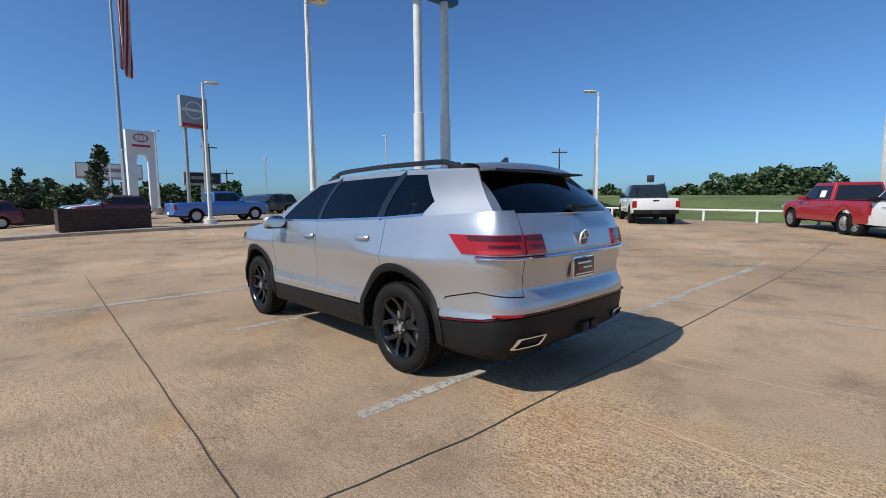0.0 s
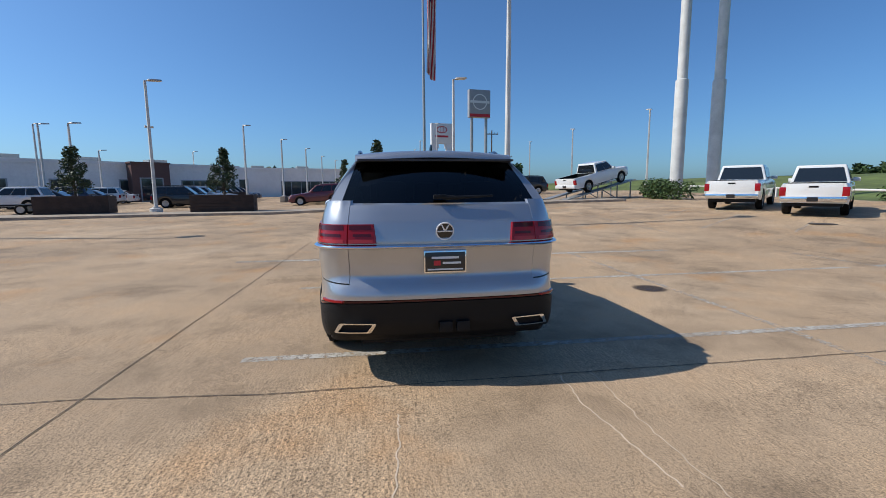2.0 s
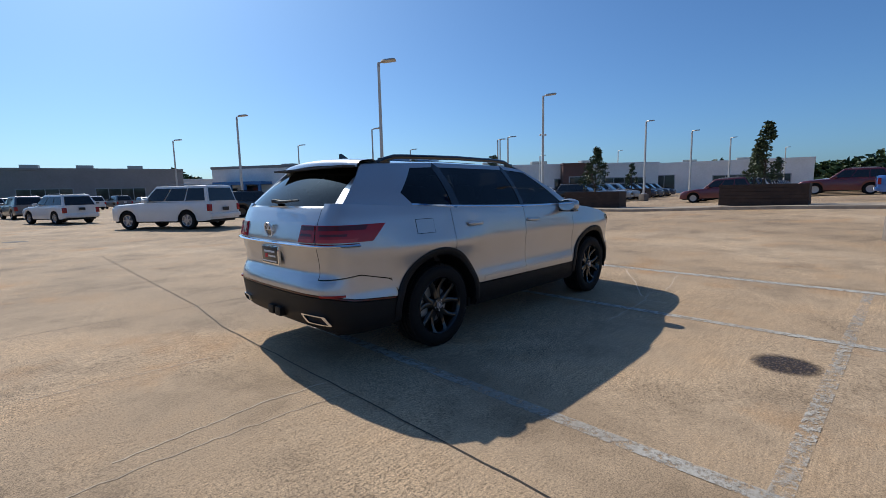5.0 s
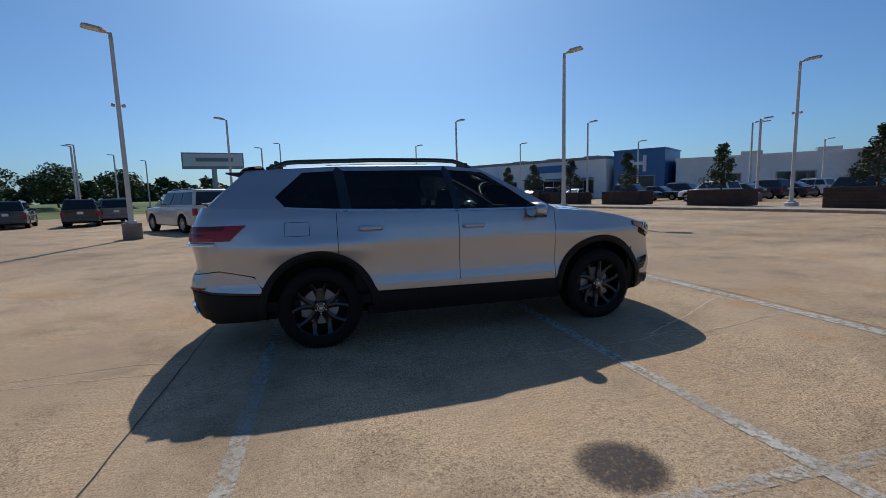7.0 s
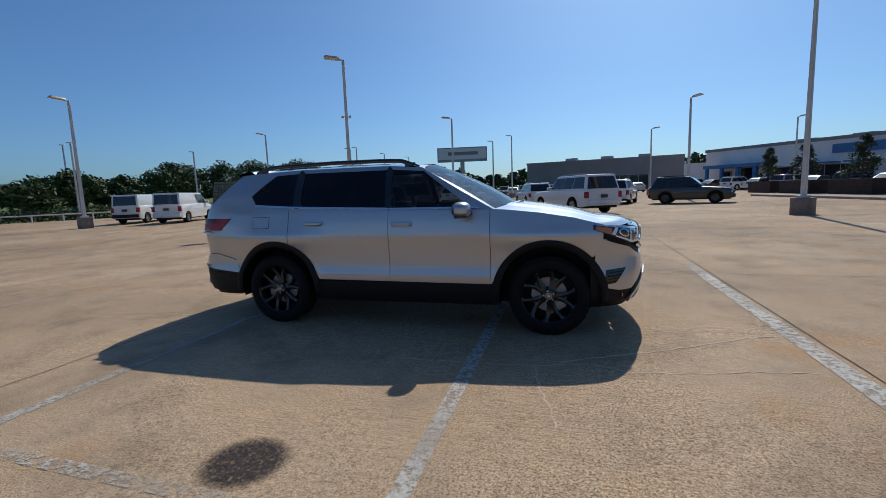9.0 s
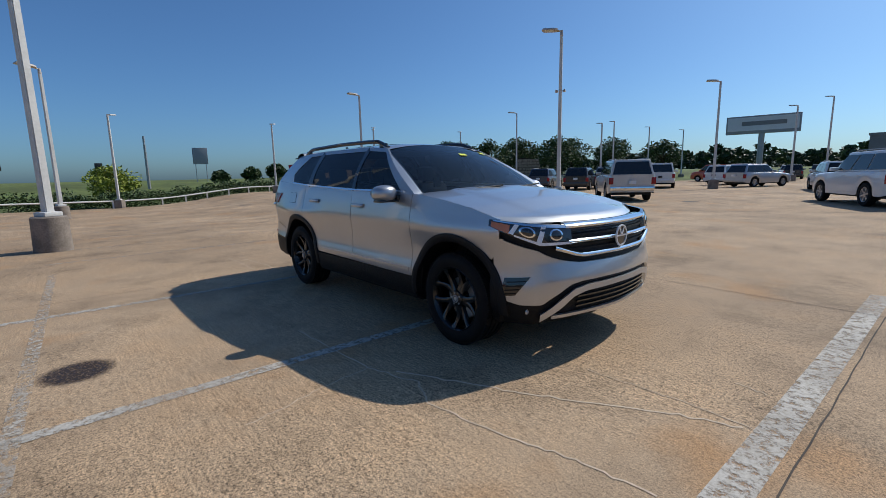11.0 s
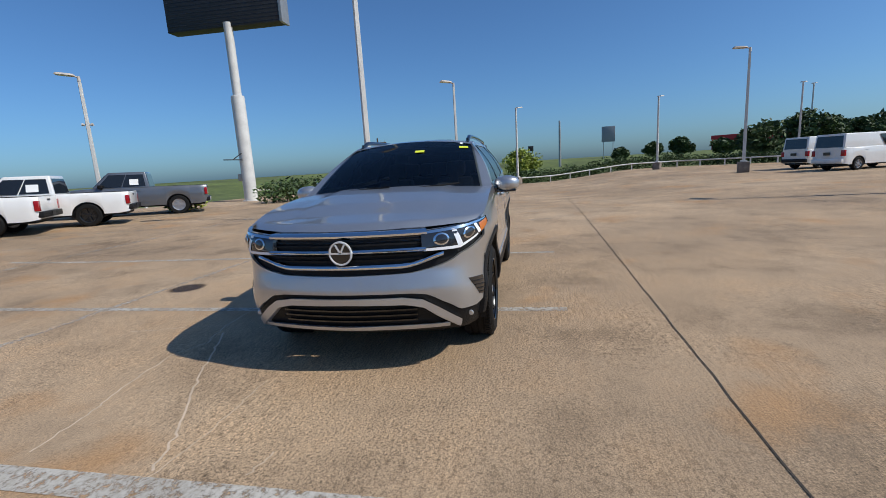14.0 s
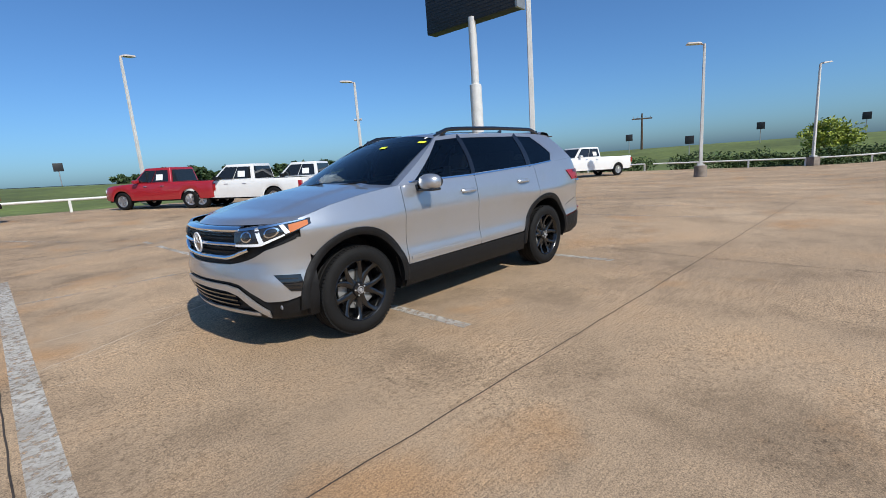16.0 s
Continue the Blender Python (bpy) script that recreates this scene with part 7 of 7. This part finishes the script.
rail_fence([edge_pt(d) for d in range(224, 324, 6)], "low white pipe rail along the grass verge")
rail_fence([edge_pt(d) for d in range(130, 196, 5)], "low white pipe rail in front of the hedge")
rail_fence([edge_pt(d) for d in range(196, 224, 7)], "low white pipe rail between the trucks and the verge")


def hedge(pts, h, w, label, material=LEAF_HEDGE, seed=3, dens=420):
    rng = random.Random(seed)
    verts, faces = [], []
    bm = bmesh.new()
    for a, b in zip(pts, pts[1:]):
        n = max(1, round(math.hypot(b[0] - a[0], b[1] - a[1]) / 0.8))
        for x, y in steps(a, b, n)[:-1]:
            z = terrain(x, y)
            hh = h * rng.uniform(0.8, 1.15)
            leaf_cluster(verts, faces, (x + rng.uniform(-0.2, 0.2), y + rng.uniform(-0.2, 0.2), z + hh * 0.5), w * 0.62, dens, 0.11, hh / w * 0.95, rng)
            cyl(bm, (x, y, z - 0.1), (x, y, z + hh * 0.7), 0.03, 0.015, 5)
    ob = thing("hedge", label, "hedge", pose(0, 0, 0), kind="stuff")
    part("stems", bm, BARK, ob)
    leaves("foliage", verts, faces, material, ob, "")


hedge([edge_pt(d, -1.0) for d in range(146, 196, 4)], 1.3, 1.5, "clipped dark green hedge behind the white rail")
hedge([edge_pt(d, -1.2) for d in range(196, 206, 3)], 1.2, 1.6, "leafy green hedge beside the work truck", seed=9)
hedge([(-19.6, -11.6), (-17.4, -12.4), (-16.0, -13.0)], 1.35, 1.7, "bushy green shrubs at the foot of the sign post", seed=5)
hedge([(-13.4, -15.2), (-11.8, -16.0)], 0.8, 1.1, "low shrubs with yellow flowers by the rail", LEAF_BRIGHT, 6)
hedge([(21.0, -18.0), (23.0, -17.6), (25.0, -18.8)], 1.25, 1.6, "bushy green shrubs between the sign posts", seed=7)
hedge([edge_pt(d, -1.0) for d in (286, 290, 294, 298)], 0.8, 1.2, "low mixed shrubs behind the rail", seed=8)

tree(-43.8, 0.6, 3.6, 4.2, LEAF_BRIGHT, "small bright green round tree behind the hedge", None, 0.3, 36, 90, 0.15, seed=41)
for k, (x, y, h, w) in enumerate(((-60, 14, 3.0, 2.6), (-62, 18.5, 3.4, 3.2), (-61, 22, 4.3, 3.6), (-58, 26, 3.4, 3.2), (-42, 23.5, 5.4, 5.4), (-44, 28, 6.6, 6.0), (-45, 33, 5.0, 5.4), (-56, 37, 5.2, 6),
                                  (-58, 45, 5.6, 6), (-52, 47, 8.2, 7.4), (-48, 53, 8.4, 7.6), (-60, 58, 8.0, 8.5), (-50, 63, 8.8, 9), (-42, 64, 9.0, 9), (-58, 70, 8.4, 9), (-46, 74, 8.6, 9), (-36, 72, 8.2, 9), (-30, 78, 7.6, 8))):
    tree(x, y, h * 0.7, w * 0.92, LEAF_OAK, "dark green broad oak tree beyond the lot", None, 0.28, 32, 90, 0.24, seed=60 + k, name="oak_tree")


def woods(name, label, bearings, dist, h, seed, step=1.1):
    rng = random.Random(seed)
    verts, faces = [], []
    a = bearings[0]
    while a < bearings[1]:
        r = dist * rng.uniform(0.9, 1.15)
        x, y = 1.5 + r * math.cos(radians(a)), r * math.sin(radians(a))
        hh = h * rng.uniform(0.6, 1.15)
        for k in range(5):
            leaf_cluster(verts, faces, (x + rng.uniform(-3, 3), y + rng.uniform(-3, 3), terrain(x, y) + hh * (0.2 + 0.16 * k)), hh * 0.42 * (1.1 - 0.12 * k), 60, dist * 0.0055, 0.7, rng)
        a += step * rng.uniform(0.5, 1.2)
    ob = leaves(name, verts, faces, LEAF_FAR, None, label)
    tagged(ob, label, "trees", kind="stuff")


woods("far_woods", "hazy dark green line of distant woods", (-18, 30), 190, 9, 21, 0.55)
woods("far_woods", "hazy dark green line of distant woods", (30, 78), 210, 9, 22, 0.7)
woods("far_woods", "hazy dark green line of distant woods", (78, 150), 150, 5.6, 23, 0.8)
woods("far_woods", "distant clumps of dark green trees over the embankment", (-78, -52), 190, 6, 24, 0.8)
woods("far_woods", "far clump of dark green trees beyond the highway", (-85, -75), 150, 8, 25, 0.6)
woods("far_woods", "low distant line of dark green trees", (-125, -100), 240, 6, 26, 0.8)


def stone_wall(x, y, turn):
    z = terrain(x, y)
    ob = thing("stone_gate_wall", "tapered rubble stone entrance wall", "wall", pose(x, y, z, 0, 0, turn))
    bm = bmesh.new()
    rng = random.Random(int(x * 7))
    v = [(-2.6, 0), (1.6, 0), (0.6, 3.4), (-2.0, 3.6)]
    lo = [bm.verts.new((a, -0.4, b)) for a, b in v]
    hi = [bm.verts.new((a, 0.4, b)) for a, b in v]
    bm.faces.new(lo)
    bm.faces.new(hi[::-1])
    for i in range(4):
        bm.faces.new((lo[i], hi[i], hi[(i + 1) % 4], lo[(i + 1) % 4]))
    part("core", bm, SOIL, ob, "", False)
    bm = bmesh.new()
    for r_ in range(9):
        z0 = 0.38 * r_
        a0, a1 = -2.6 + 0.06 * r_, 1.6 - 0.11 * r_
        p = a0
        while p < a1:
            w_ = rng.uniform(0.3, 0.75)
            for sy in (-1, 1):
                box(bm, p + 0.02, min(a1, p + w_) - 0.02, *sorted((sy * 0.38, sy * rng.uniform(0.42, 0.5))), z0 + 0.02, z0 + 0.36)
            p += w_
    tagged(part("stone", bm, STONE, ob, "rough stones", False), kind="stuff")


stone_wall(-44.9, 50.9, 40)
stone_wall(-33.5, 46.5, 40)


def roadside_sign(x, y, h, label, w=0.9, hh=0.9, material=SIGNBLACK, two=False):
    z = terrain(x, y)
    a = math.degrees(math.atan2(y, x))
    ob = thing("road_sign", label, "sign", pose(x, y, z, 0, 0, a))
    for dy in ((-w * 0.35, w * 0.35) if two else (0,)):
        bm = bmesh.new()
        cyl(bm, (0, dy, -0.2), (0, dy, h), 0.05, 0.05, 6)
        part("post", bm, STEEL, ob)
    bm = bmesh.new()
    box(bm, -0.05, 0.05, -w / 2, w / 2, h - hh, h, 0.02)
    part("board", bm, material, ob)


roadside_sign(-70, 14, 5.0, "grey roadside panel sign on two posts", 2.0, 2.4, SIGNGREY, True)
for x, y in ((-52, -12), (-60, -22), (-68, -8), (22, -58), (-2, -62), (-75, 2)):
    roadside_sign(x, y, 2.6, "dark back of a road sign on the embankment")


def utility_pole(x, y, h, label="brown wooden utility pole with a crossarm", arm=True, material=BARK):
    z = terrain(x, y)
    ob = thing("utility_pole", label, "utility pole", pose(x, y, z, 0, 0, math.degrees(math.atan2(y, x)) + 15))
    bm = bmesh.new()
    tube(bm, [(0, 0, -0.3), (0, 0, h)], [0.2, 0.13], 8)
    part("pole", bm, material, ob)
    if arm:
        bm = bmesh.new()
        box(bm, -0.08, 0.08, -1.5, 1.5, h - 0.9, h - 0.7)
        part("crossarm", bm, material, ob)
        for yy in (-1.3, -0.6, 0.6, 1.3):
            bm = bmesh.new()
            cyl(bm, (0, yy, h - 0.7), (0, yy, h - 0.4), 0.06, 0.04, 6)
            part("insulator", bm, STEEL, ob)


utility_pole(97, -26, 13.5)
utility_pole(112, -34, 9.5)
utility_pole(46, -74, 9.5)
utility_pole(-70, -24, 5.5)
utility_pole(24, -47, 8.0, "tall grey highway light mast with a curved arm", False, STEEL)
utility_pole(-62, 6, 6.5, "slim grey traffic mast beyond the hedge", False, STEEL)
bm = bmesh.new()
pts = [(-130 + 12 * i, -60 - 4 * math.sin(i * 0.2)) for i in range(26)]
strip(bm, pts, 9, 0.05, terrain)
tagged(part("road", bm, ASPHALT), "distant grey highway on the embankment", "road", kind="structure")
